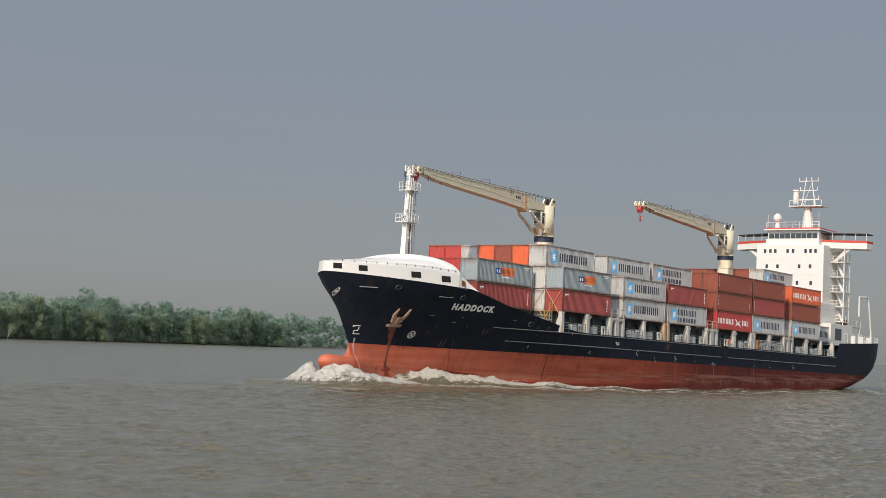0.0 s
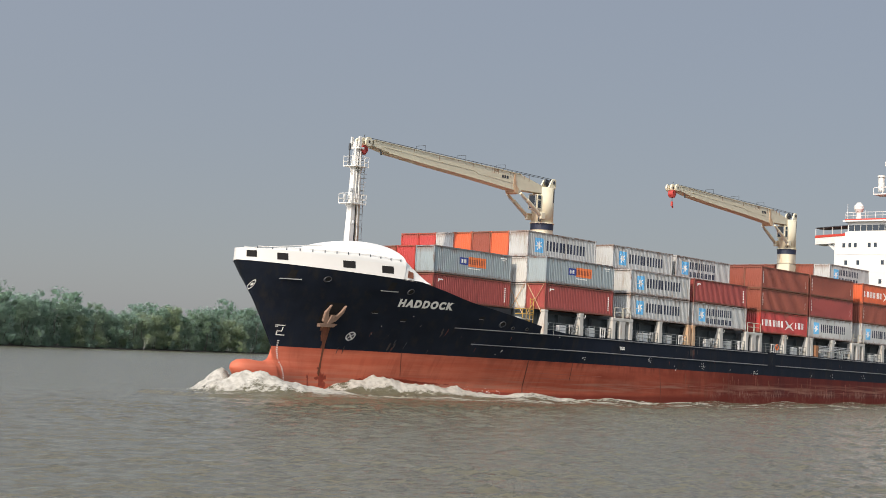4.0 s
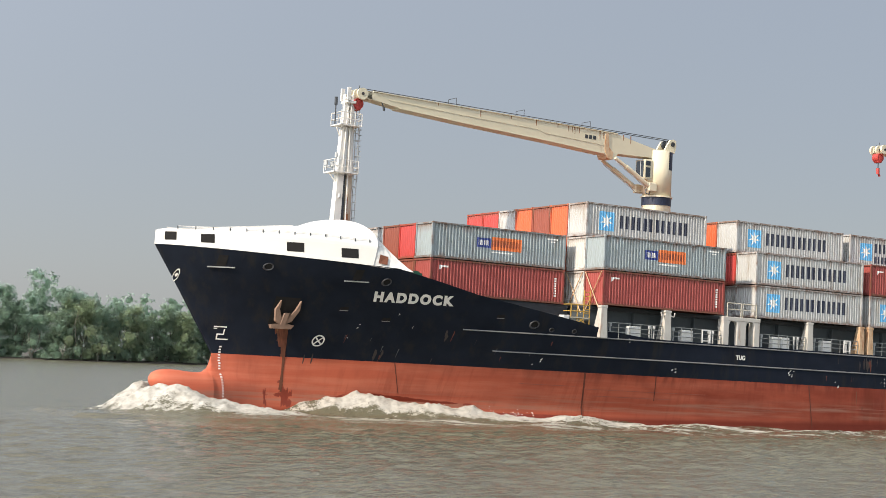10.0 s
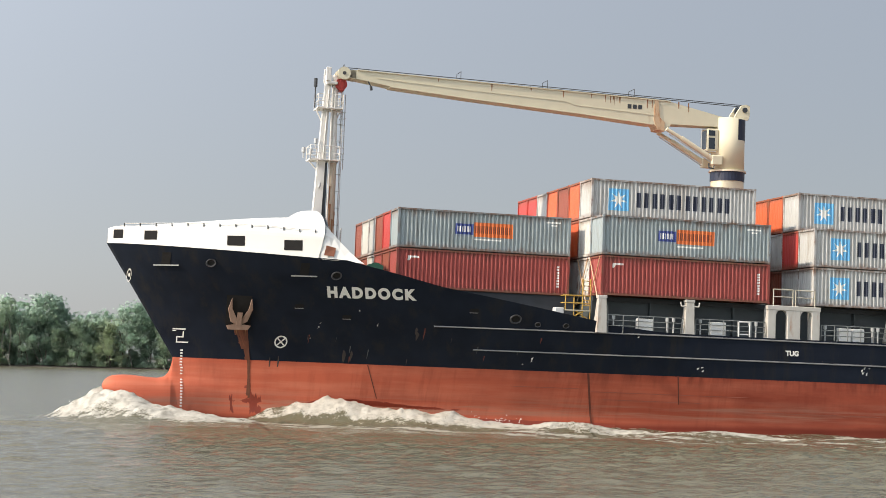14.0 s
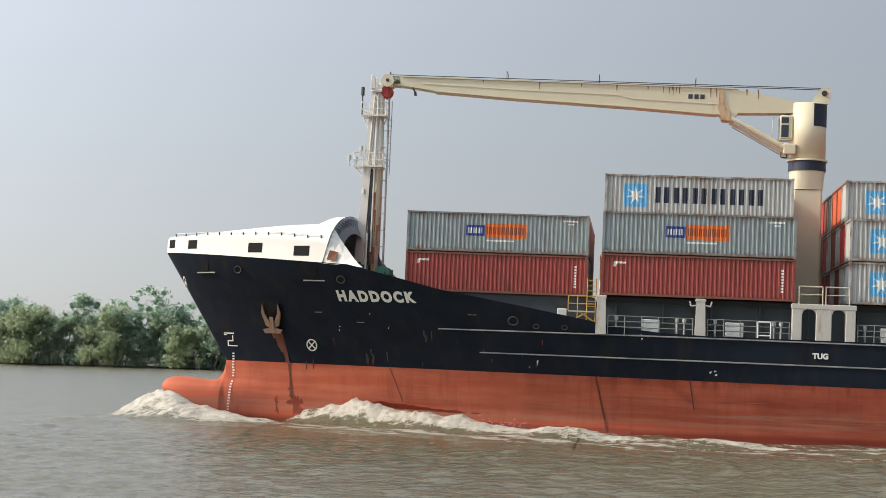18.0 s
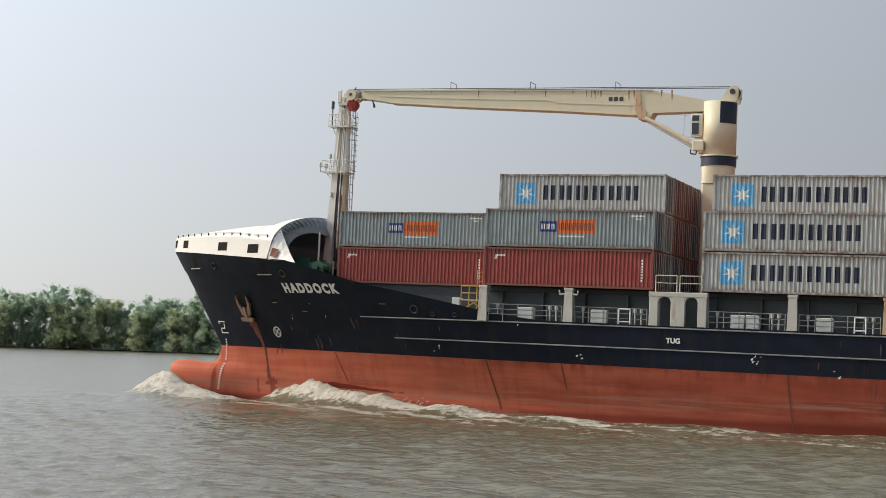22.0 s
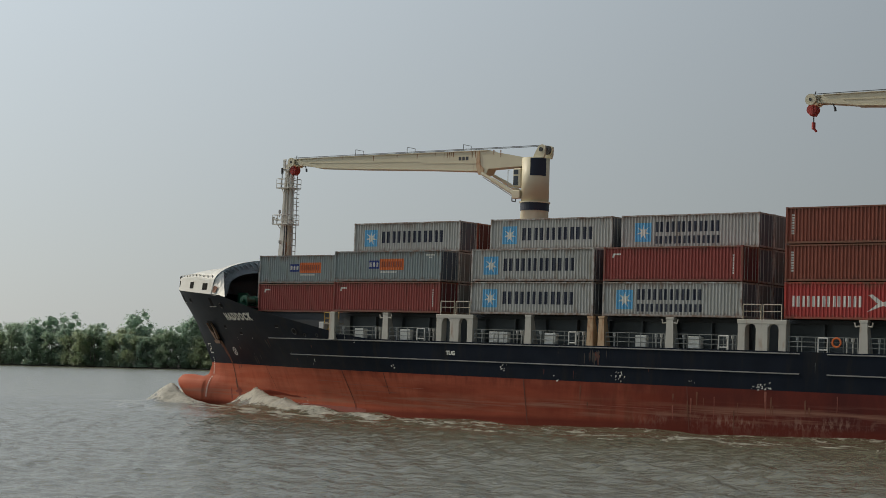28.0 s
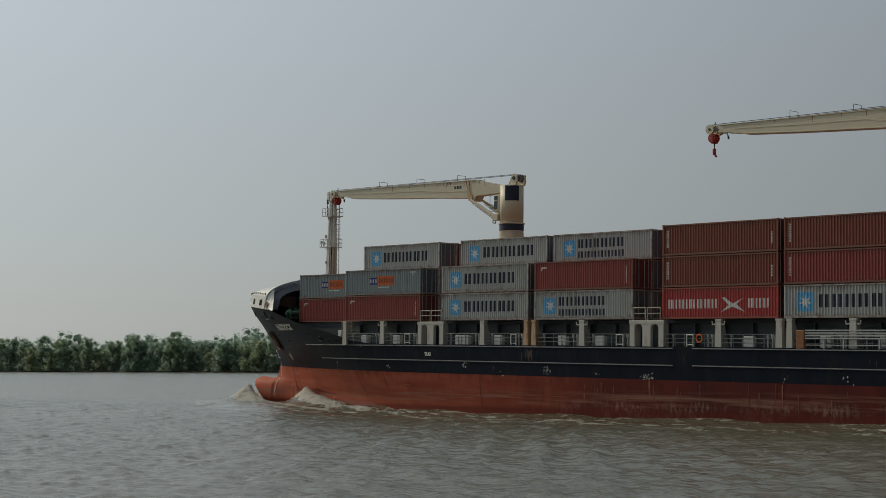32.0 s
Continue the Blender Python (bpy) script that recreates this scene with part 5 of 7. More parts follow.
    part("locker", boxes((10.3, 10.9, 1.2, 1.8, 8.3, 9.1), bevel=0.03), M_PANEL, ship, "small pale locker beside the platform")


# ---- foremast ----
def foremast():
    m = empty("foremast")
    tagged(m, "white tapered foremast with platforms and a ladder", "mast")
    y = MID
    bm = bmesh.new()
    lo = [bm.verts.new(p) for p in ((-5.0, y - 0.4, 10.4), (-4.3, y - 0.4, 10.4), (-4.3, y + 0.4, 10.4), (-5.0, y + 0.4, 10.4))]
    hi = [bm.verts.new(p) for p in ((-4.2, y - 0.22, 25.3), (-3.8, y - 0.22, 25.3), (-3.8, y + 0.22, 25.3), (-4.2, y + 0.22, 25.3))]
    bm.faces.new(hi)
    for i in range(4):
        bm.faces.new((lo[i], lo[(i + 1) % 4], hi[(i + 1) % 4], hi[i]))
    bmesh.ops.recalc_face_normals(bm, faces=bm.faces)
    part("mast_front_leg", bm, M_WHITE, m, "white tapered front leg")
    part("mast_after_leg", rods(((-3.45, y, 10.4), (-3.45, y, 19), 0.34, 0.30), seg=10), material("rust_washed_cream", (0.47, 0.39, 0.29), 0.6, vary=0.15, grain=2.0, stain=(0.30, 0.13, 0.05), stain_scale=0.8, stain_amount=0.45, streak=4), m, "rust-stained after leg of the mast")
    part("mast_upper_leg", rods(((-3.45, y, 19), (-3.5, y, 25.3), 0.30, 0.2), seg=10), M_WHITE, m)
    # dark strip added in place of the shaded gap between the legs
    part("cable_tray", boxes((-4.05, -3.85, y - 0.25, y + 0.25, 12, 19.0)), M_DARK, m)
    rr = random.Random(8)
    for k in range(9):
        a = radians(rr.uniform(-150, -30))
        zz, d, w = rr.uniform(12.8, 17.5), rr.uniform(0.8, 2.4), rr.uniform(0.08, 0.2)
        px, py = -3.45 + 0.335 * math.cos(a), y + 0.335 * math.sin(a)
        part("rust_streak", slab(bmesh.new(), [(px - w / 2, zz), (px + w / 2, zz), (px + w * 0.3, zz - d), (px - w * 0.2, zz - d)], "y", py - 0.02, py + 0.06), M_RUST, m)
    part("jib_rest", boxes((-4.2, -3.4, y - 0.55, y + 0.55, 24.6, 24.8), (-4.25, -3.9, y - 0.6, y - 0.45, 24.8, 25.8), (-4.25, -3.9, y + 0.45, y + 0.6, 24.8, 25.8), bevel=0.03), M_WHITE, m)
    part("pipe_run", rods(((-3.75, y - 0.4, 13), (-3.7, y - 0.32, 24.4), 0.06), ((-4.2, y - 0.35, 19.2), (-3.95, y - 0.28, 24.3), 0.05), seg=6), M_WHITE, m)
    for z, x0, x1 in ((19.1, -5.2, -3.1), (22.8, -4.8, -3.0)):
        plat = part("mast_platform", boxes((x0, x1, y - 0.85, y + 0.85, z, z + 0.1)), M_WHITE, m)
        for h in (0.5, 1.0):
            bm = bmesh.new()
            for a, b in (((x0, y - 0.85), (x1, y - 0.85)), ((x0, y + 0.85), (x1, y + 0.85)), ((x0, y - 0.85), (x0, y + 0.85)), ((x1, y - 0.85), (x1, y + 0.85))):
                rod(bm, (*a, z + h), (*b, z + h), 0.03, seg=5)
            part("platform_rail", bm, M_WHITE, plat)
        for px in np.linspace(x0, x1, 4):
            for py in (y - 0.85, y + 0.85):
                part("rail_post", rods(((px, py, z), (px, py, z + 1.0), 0.03), seg=5), M_WHITE, plat)
        for a, b in ((x0, -4.4), (x1, -3.4)):
            part("platform_bracket", rods(((a, y, z), (b, y, z - 0.8), 0.05), seg=5), M_WHITE, plat)
    for x, z in ((-5.1, 19.5), (-4.75, 20.3), (-5.6, 19.6)):
        part("mast_lamp", rods(((x, y - 0.3, z), (x, y - 0.3, z + 0.35), 0.14), ((x, y - 0.3, z - 0.4), (x, y - 0.3, z), 0.05), seg=8), M_GREY, m)
    part("navigation_light", rods(((-4.9, y, 22.9), (-4.9, y, 24.6), 0.05), ((-4.9, y, 24.4), (-4.9, y, 25.0), 0.13), seg=8), M_DARK, m)
    lad = bmesh.new()
    for yy in (y - 0.25, y + 0.25):
        rod(lad, (-2.85, yy, 12), (-2.95, yy, 24.6), 0.04, seg=5)
    for i in range(21):
        z = 12.2 + i * 0.6
        rod(lad, (-2.85 - 0.008 * (z - 12), y - 0.25, z), (-2.85 - 0.008 * (z - 12), y + 0.25, z), 0.035, seg=4)
        if i % 2 == 0:
            rod(lad, (-3.3, y - 0.2, z), (-2.85 - 0.008 * (z - 12), y - 0.25, z), 0.03, seg=4)
    part("mast_ladder", lad, M_GREY, m)
    cage = bmesh.new()
    for i in range(9):
        z = 19.3 + i * 0.42
        for a, b in (((-3.05, y - 0.35), (-2.7, y - 0.35)), ((-2.7, y - 0.35), (-2.7, y + 0.35)), ((-2.7, y + 0.35), (-3.05, y + 0.35))):
            rod(cage, (*a, z), (*b, z), 0.02, seg=4)
    rod(cage, (-2.7, y, 18.6), (-2.7, y, 24.0), 0.03, seg=4)
    part("ladder_cage", cage, M_GREY, m)
    part("mast_gusset", slab(bmesh.new(), [(-3.1, 10.5), (-3.1, 12.9), (-2.85, 12.1), (-2.4, 11.5), (-1.8, 11.2), (-1.8, 10.5)], "y", y - 0.8, y - 0.65), M_DARK, m)
    part("mast_light", rods(((-4.4, y - 0.5, 17.2), (-4.4, y - 0.5, 17.5), 0.12), ((-4.4, y, 17.2), (-4.4, y - 0.5, 17.2), 0.04), seg=6), M_GREY, m)
    ride(m)


# ---- bridge house ----
def bridge():
    b = empty("bridge_house")
    tagged(b, "white multi-storey ship's bridge with winged wheelhouse", "bridge house")
    X, C = 111.0, MID
    block = part("accommodation_block", boxes((X, X + 12, C - 6.2, C + 6.2, 9.5, 27.1), bevel=0.05), M_WHITE, b)
    for z in (24.6, 21.9, 19.2, 16.5):
        part("storey_seam", boxes((X - 0.03, X + 6, C - 6.23, C + 6.23, z - 0.04, z + 0.04)), M_PANEL, block)
    part("wheelhouse_base", boxes((X + 0.9, X + 9, C - 4.9, C + 4.9, 27.1, 28.2), bevel=0.04), M_WHITE, b)
    wh = part("wheelhouse", boxes((X + 1.3, X + 9, C - 4.7, C + 4.7, 28.2, 29.75), bevel=0.06), M_WHITE, b)
    for i in range(9):
        y = C - 4.5 + i * 1.0
        part("wheelhouse_window", boxes((X + 1.24, X + 1.32, y + 0.05, y + 0.95, 28.35, 29.25)), M_GLASS, wh)
    part("wheelhouse_roof", boxes((X + 0.6, X + 9.4, C - 5.2, C + 5.2, 29.75, 29.95)), M_PANEL, b)
    part("roof_band", boxes((X + 0.9, X + 9.0, C - 5.0, C + 5.0, 29.95, 30.2)), M_ORANGE, b)
    for s in (-1, 1):
        tip, root = C + s * 12.1, C + s * 4.7
        wing = [(X + 2.2, root), (X + 5.0, tip), (X + 8.0, tip), (X + 6.5, root)]
        part("bridge_wing", slab(bmesh.new(), wing, "z", 26.7, 27.75), M_WHITE, b)
        part("wing_band", slab(bmesh.new(), [(p[0] - 0.04, p[1]) for p in wing], "z", 27.75, 28.15), M_ORANGE, b)
        part("wing_awning", slab(bmesh.new(), wing, "z", 29.3, 29.42), M_DARK, b)
        part("wing_post", rods(*[((X + 2.3 + 2.7 * k, root + (tip - root) * k, 28.0), (X + 2.3 + 2.7 * k, root + (tip - root) * k, 29.3), 0.05) for k in (0.25, 0.5, 0.75, 0.98)], seg=5), M_WHITE, b)
        part("wing_bracket", slab(slab(bmesh.new(), [(C + s * 6.2, 24.4), (C + s * 6.9, 24.4), (C + s * 9.6, 26.7), (C + s * 8.6, 26.7)], "x", X + 4.2, X + 4.5), [(C + s * 6.2, 26.0), (C + s * 9.0, 26.7), (C + s * 6.2, 26.7)], "x", X + 4.2, X + 4.5), M_WHITE, b)
    for z, ys in ((26.0, (-4.7, -3.8, -2.9, -0.6, 0.4, 2.7, 3.6, 4.6)), (23.3, (-3.8, -1.8, 2.2, 4.2)), (20.4, (-4, -1.5, 2, 4.2)), (17.6, (-4, -1.5, 2, 4.2))):
        for y in ys:
            part("cabin_window", boxes((X - 0.03, X + 0.02, C + y - 0.24, C + y + 0.24, z - 0.34, z + 0.34), bevel=0.02), M_GLASS, block)
    for z in (24.4, 21.8, 19.2, 16.6, 14.0):
        part("deck_edge", boxes((X + 3.5, X + 6.6, C - 8.7, C - 6.2, z - 0.14, z)), M_WHITE, b)
        part("deck_rail", rods(*[((X + u, C - 8.6, z), (X + u, C - 8.6, z + 1.0), 0.04) for u in (3.6, 5.0, 6.5)], *[((X + 3.6, C - y, z), (X + 3.6, C - y, z + 1.0), 0.04) for y in (6.6, 7.4, 8.1)], ((X + 3.6, C - 8.6, z + 1.0), (X + 6.5, C - 8.6, z + 1.0), 0.045), ((X + 3.6, C - 8.6, z + 0.5), (X + 6.5, C - 8.6, z + 0.5), 0.04), ((X + 3.6, C - 8.6, z + 1.0), (X + 3.6, C - 6.2, z + 1.0), 0.04), ((X + 3.6, C - 8.6, z + 0.5), (X + 3.6, C - 6.2, z + 0.5), 0.03), seg=5), M_WHITE, b)
        part("stair_flight", slab(bmesh.new(), [(C - 8.2, z - 2.6), (C - 7.8, z - 2.6), (C - 6.5, z), (C - 6.9, z)], "x", X + 5.0, X + 5.7), M_WHITE, b)
    part("gallery_post", rods(((X + 3.7, C - 8.55, 9.5), (X + 3.7, C - 8.55, 26.7), 0.11), ((X + 6.4, C - 8.55, 9.5), (X + 6.4, C - 8.55, 26.0), 0.11), seg=6), M_WHITE, b)
    M = X + 8.0
    part("radar_mast", rods(((M, C, 29.9), (M, C, 34.6), 1.15, 0.6), seg=10), M_WHITE, b)
    plat = part("radar_platform", boxes((M - 1.5, M + 1.5, C - 3.1, C + 3.1, 34.6, 34.75)), M_WHITE, b)
    part("radar_platform_rail", rods(*[((M - 1.5, C + y, 34.7), (M - 1.5, C + y, 35.7), 0.05) for y in (-3, -1.5, 0, 1.5, 3)], ((M - 1.5, C - 3, 35.7), (M - 1.5, C + 3, 35.7), 0.05), seg=5), M_WHITE, plat)
    for s in (-1, 1):
        part("mast_pole", rods(((M, C + s * 1.3, 34.7), (M, C + s * 0.45, 40.0), 0.12, 0.07), seg=6), M_WHITE, b)
    for z, w in ((36.0, 1.9), (37.6, 1.6), (39.3, 1.8)):
        part("mast_yard", rods(((M, C - w, z), (M, C + w, z), 0.08), ((M, C - w, z), (M, C - w, z + 0.7), 0.07), ((M, C + w, z), (M, C + w, z + 0.7), 0.07), seg=6), M_WHITE, b)
    part("mast_brace", rods(((M, C + 1.1, 34.7), (M, C - 0.7, 39.3), 0.06), seg=5), M_WHITE, b)
    part("lamp_drum", rods(((M - 0.5, C + 2.2, 35.2), (M - 0.5, C + 2.2, 37.4), 0.5), ((M - 0.5, C + 2.2, 37.4), (M - 0.5, C + 2.2, 37.7), 0.62), seg=12), M_WHITE, b)
    part("radome_stand", rods(((X + 3, C + 3.7, 30.1), (X + 3, C + 3.7, 31.5), 0.5, 0.3), seg=10), M_WHITE, b)
    part("radome", rods(((X + 3, C + 3.7, 31.5), (X + 3, C + 3.7, 31.9), 0.55, 0.75), ((X + 3, C + 3.7, 31.9), (X + 3, C + 3.7, 32.4), 0.75), ((X + 3, C + 3.7, 32.4), (X + 3, C + 3.7, 32.95), 0.75, 0.3), seg=16), M_WHITE, b, "white radar dome")
    for y, z in ((4.8, 32.6), (-4.6, 33.0), (-3.4, 32.0), (1.8, 31.6), (-2.2, 32.5)):
        part("antenna", rods(((X + 1.4, C + y, 29.6), (X + 1.4, C + y, z), 0.06, 0.03), seg=6), M_WHITE, b)
    part("roof_rail", rods(*[((X + 1.0, C + y, 30.2), (X + 1.0, C + y, 31.2), 0.035) for y in np.linspace(-4.9, 4.9, 9)], ((X + 1.0, C - 4.9, 31.2), (X + 1.0, C + 4.9, 31.2), 0.04), ((X + 1.0, C - 4.9, 30.7), (X + 1.0, C + 4.9, 30.7), 0.035), seg=5), M_WHITE, b)
    # stern gear
    part("boat_davit", rods(((117, 0.6, 18.4), (121.5, 0.6, 18.6), 0.16), ((117, 0.6, 18.4), (117, 0.6, 15.0), 0.14), ((121.5, 0.6, 18.6), (123.2, 0.6, 12.5), 0.16), ((123.2, 0.6, 12.5), (123.2, 0.6, 9.6), 0.16), seg=8), M_WHITE, b)
    part("aft_house", boxes((107.5, 116.5, 4.0, 5.2, 13.4, 16.9), bevel=0.05), M_WHITE, b)
    part("lower_house", boxes((108, 118.5, 2.2, 5.2, 9.5, 13.4), bevel=0.05), M_WHITE, b)
    part("louvre_panel", boxes((110, 113, 2.17, 2.21, 10.6, 12.6)), M_COAM, b, "grey louvred vent panel")
    for x in (115.5, 119.5, 123.0):
        part("stern_bollard", boxes((x, x + 1.1, port_y(x, 10.2) + 0.9, port_y(x, 10.2) + 1.7, 9.5, 11.6), bevel=0.06), M_PANEL, b)
    part("stern_platform", boxes((118, 125, 3.0, 9.0, 13.3, 13.5)), M_WHITE, b)
    part("stern_platform_post", rods(((124.5, 3.2, 9.5), (124.5, 3.2, 13.3), 0.2), ((119.5, 3.2, 9.5), (119.5, 3.2, 13.3), 0.15), seg=8), M_WHITE, b)
    part("stern_platform_rail", rods(*[((x, 3.05, 13.5), (x, 3.05, 14.5), 0.05) for x in (118.2, 120.4, 122.6, 124.8)], ((118.2, 3.05, 14.5), (124.8, 3.05, 14.5), 0.05), ((118.2, 3.05, 14.0), (124.8, 3.05, 14.0), 0.04), seg=5), M_WHITE, b)
    boat = part("rescue_boat", rods(((117.0, 3.9, 14.15), (118.2, 3.9, 14.0), 0.2, 0.5), ((118.2, 3.9, 14.0), (120.0, 3.9, 14.0), 0.5), ((120.0, 3.9, 14.0), (121.0, 3.9, 14.15), 0.5, 0.15), seg=10), M_RUST, b, "dull red-brown rescue boat on the stern platform")
    part("boat_canopy", boxes((118.0, 119.8, 3.55, 4.25, 14.4, 14.75), bevel=0.12), M_WHITE, boat)
    part("stern_rail", rods(*[((x, port_y(x, 10.6) + 0.15, 10.3), (x, port_y(x, 10.6) + 0.15, 11.7), 0.04) for x in np.linspace(108, 130, 14)], ((108, port_y(108, 10.6) + 0.15, 11.7), (124, port_y(124, 10.6) + 0.15, 11.7), 0.05), seg=5), M_WHITE, b)
    ride(b)


# ---- writing and marks on the hull ----
def hull_marks():
    me = letters("HADDOCK", 1.18, spacing=1.32, weight=0.06)
    w = max(v.co.x for v in me.vertices)
    for v in me.vertices:
        v.co.x *= 5.6 / w
        v.co.y *= 0.76
        v.co.x -= 0.26 * v.co.y
    part("ship_name", on_hull(me, -4.62, 9.16), M_LETTER, ship, "white raised ship's name HADDOCK")
    me = letters("TUG", 0.47)
    part("tug_mark", on_hull(me, 26.4, 6.52), M_LETTER, ship, "white word TUG")
    bm = bmesh.new()
    r = 0.42
    for i in range(28):
        a, b = 2 * math.pi * i / 28, 2 * math.pi * (i + 1) / 28
        bm.faces.new([bm.verts.new((q * math.cos(t), q * math.sin(t), 0)) for q, t in ((r, a), (r, b), (r - 0.09, b), (r - 0.09, a))])
    for a in (math.pi / 4, -math.pi / 4):
        d, n = Vector((math.cos(a), math.sin(a), 0)), Vector((-math.sin(a), math.cos(a), 0)) * 0.045
        bm.faces.new([bm.verts.new(p) for p in (d * 0.36 + n, -d * 0.36 + n, -d * 0.36 - n, d * 0.36 - n)])
    me = bpy.data.meshes.new("thruster_mark")
    bm.to_mesh(me)
    bm.free()
    part("thruster_mark", on_hull(me, -7.05, 6.1), M_LETTER, ship, "white crossed circle mark")
    # bulb mark and draught scale
    bm = bmesh.new()
    t = 0.075
    for x, z, w, h in ((0, 0.0, 1.0, 0.1), (0, 0.0, 0.1, 0.45), (0, 0.42, 0.55, 0.1), (0.5, 0.42, 0.1, 0.5), (-0.35, 1.05, 1.05, 0.1), (-0.35, 0.92, 0.3, 0.07)):
        slab(bm, [(x, z), (x + w, z), (x + w, z + h), (x, z + h)], "z", 0, 0.02)
    me = bpy.data.meshes.new("bulb_mark")
    bm.to_mesh(me)
    bm.free()
    me.transform(Matrix.Diagonal((0.8, 0.85, 1, 1)))
    part("bulb_mark", on_hull(me, -13.85, 5.8), M_LETTER, ship, "white bulb mark")
    for i in range(22):
        z = 5.25 - 0.2 * i
        if z < 1.2:
            break
        bm = bmesh.new()
        slab(bm, rect(0, 0, 0.16, 0.09), "z", 0, 0.02)
        me = bpy.data.meshes.new("draught_figure")
        bm.to_mesh(me)
        bm.free()
        part("draught_figure", on_hull(me, -13.5 if z > 4.2 else -13.45, z), M_LETTER, ship)
    # rubbing strakes, each in two lengths
    for x0, x1, z in ((2.4, 58.7, 7.5), (60.8, 104, 7.5), (5.2, 58.7, 6.05), (60.8, 104, 6.05)):
        bm = bmesh.new()
        xs = np.linspace(x0, x1, 40)
        rows = [[bm.verts.new((x, port_y(x, z) - d, z + h)) for d, h in ((0.0, 0.05), (0.07, 0.03), (0.07, -0.03), (0.0, -0.05))] for x in xs]
        for a, b in zip(rows, rows[1:]):
            for k in range(3):
                bm.faces.new((a[k], b[k], b[k + 1], a[k + 1]))
        part("rubbing_strake", bm, M_STRAKE, ship, "rubbing strake coloured pale for its sunlit top edge")
    # anchor, over a flat dark patch coloured for the shade in its recess
    bm = bmesh.new()
    slab(bm, [(-0.15, 1.15), (0.0, -0.85), (1.6, -0.85), (1.45, 1.1)], "z", 0, 0.01)
    me = bpy.data.meshes.new("anchor_recess")
    bm.to_mesh(me)
    bm.free()
    part("anchor_recess", on_hull(me, -10.75, 7.95, 0.015), M_HOLE, ship, "dark patch for the shade inside the anchor pocket")
    bm = bmesh.new()
    for s in (-1, 1):
        slab(bm, [(0, -0.75), (s * 0.42, -0.5), (s * 0.62, 0.2), (s * 0.5, 0.75), (s * 0.42, 0.2), (s * 0.15, -0.3), (0, -0.42)], "z", 0.1, 0.35)
    slab(bm, [(-0.62, -0.72), (-0.5, -0.95), (0.5, -0.95), (0.62, -0.72), (0.3, -0.66), (-0.3, -0.66)], "z", 0.08, 0.42)
    slab(bm, rect(-0.12, -0.7, 0.24, 0.7), "z", 0.2, 0.45)
    me = bpy.data.meshes.new("anchor")
    bm.to_mesh(me)
    bm.free()
    me.transform(Matrix.Diagonal((1.25, 1.2, 1.1, 1)))
    part("anchor", on_hull(me, -9.95, 7.95), M_ANCHOR, ship, "rusty stockless anchor")
    # round badge by the stem
    bm = bmesh.new()
    for i in range(26):
        a, b = 2 * math.pi * i / 26, 2 * math.pi * (i + 1) / 26
        bm.faces.new([bm.verts.new((0.15 * q * math.cos(t), 0.46 * q * math.sin(t), 0)) for q, t in ((1, a), (1, b), (0.78, b), (0.78, a))])
    bm.faces.new([bm.verts.new(p) for p in ((-0.08, 0.05, 0), (0.0, -0.12, 0), (0.08, -0.05, 0), (0.08, 0.1, 0), (0.0, 0.18, 0))])
    me = bpy.data.meshes.new("stem_badge")
    bm.to_mesh(me)
    bm.free()
    part("stem_badge", on_hull(me, -17.26, 10.25, 0.03), M_LETTER, ship, "white ring badge beside the stem")
    # fairleads and slots
    for x, z, k in ((-12.2, 11.1, 1.0), (-4.3, 10.5, 1.0), (7.5, 8.15, 1.15), (9.0, 7.85, 0.62), (10.85, 7.85, 0.62)):
        bm, hole = bmesh.new(), bmesh.new()
        for i in range(18):
            a, b = 2 * math.pi * i / 18, 2 * math.pi * (i + 1) / 18
            for q0, d0, q1, d1 in ((0.34, 0.02, 0.3, 0.11), (0.3, 0.11, 0.23, 0.07)):
                bm.faces.new([bm.verts.new((q * math.cos(t), q * 0.8 * math.sin(t), d)) for q, t, d in ((q0, a, d0), (q0, b, d0), (q1, b, d1), (q1, a, d1))])
            hole.faces.new([hole.verts.new((q * math.cos(t), q * 0.8 * math.sin(t), 0.01)) for q, t in ((0.24, a), (0.24, b), (0, b))])
        me, dark = bpy.data.meshes.new("fairlead"), bpy.data.meshes.new("fairlead_hole")
        for b in (bm, hole):
            bmesh.ops.scale(b, vec=(k, k, k), verts=b.verts)
        bm.to_mesh(me)
        hole.to_mesh(dark)
        bm.free()
        hole.free()
        lead = part("fairlead", on_hull(me, x, z, 0.01), M_RING, ship, "raised oval mooring fairlead")
        part("fairlead_hole", on_hull(dark, x, z, 0.01), M_HOLE, lead)
    for x, z in ((-15.3, 11.0), (-6.6, 10.5)):
        bm = bmesh.new()
        slab(bm, rect(0, 0, 0.55, 0.75), "z", 0, 0.02)
        me = bpy.data.meshes.new("mooring_slot")
        bm.to_mesh(me)
        bm.free()
        part("mooring_slot", on_hull(me, x, z, 0.01), M_HOLE, ship)
        bm = bmesh.new()
        slab(bm, rect(-0.5, -0.12, 1.6, 0.08), "z", 0, 0.09)
        me = bpy.data.meshes.new("slot_ledge")
        bm.to_mesh(me)
        bm.free()
        part("slot_ledge", on_hull(me, x, z, 0.01), M_GREY, ship)


def hull_patch(name, pts, mat, label="", out=0.012):
    """A stain or mark on the port side: rows of (z, x from, x to), from its top down."""
    bm = bmesh.new()
    rows = []
    for z, xa, xb in pts:
        n = 5
        rows.append([bm.verts.new((x, port_y(x, z) - out, z)) for x in np.linspace(xa, xb, n)])
    for a, b in zip(rows, rows[1:]):
        for i in range(4):
            bm.faces.new((b[i], b[i + 1], a[i + 1], a[i]))
    part(name, bm, mat, ship, label)


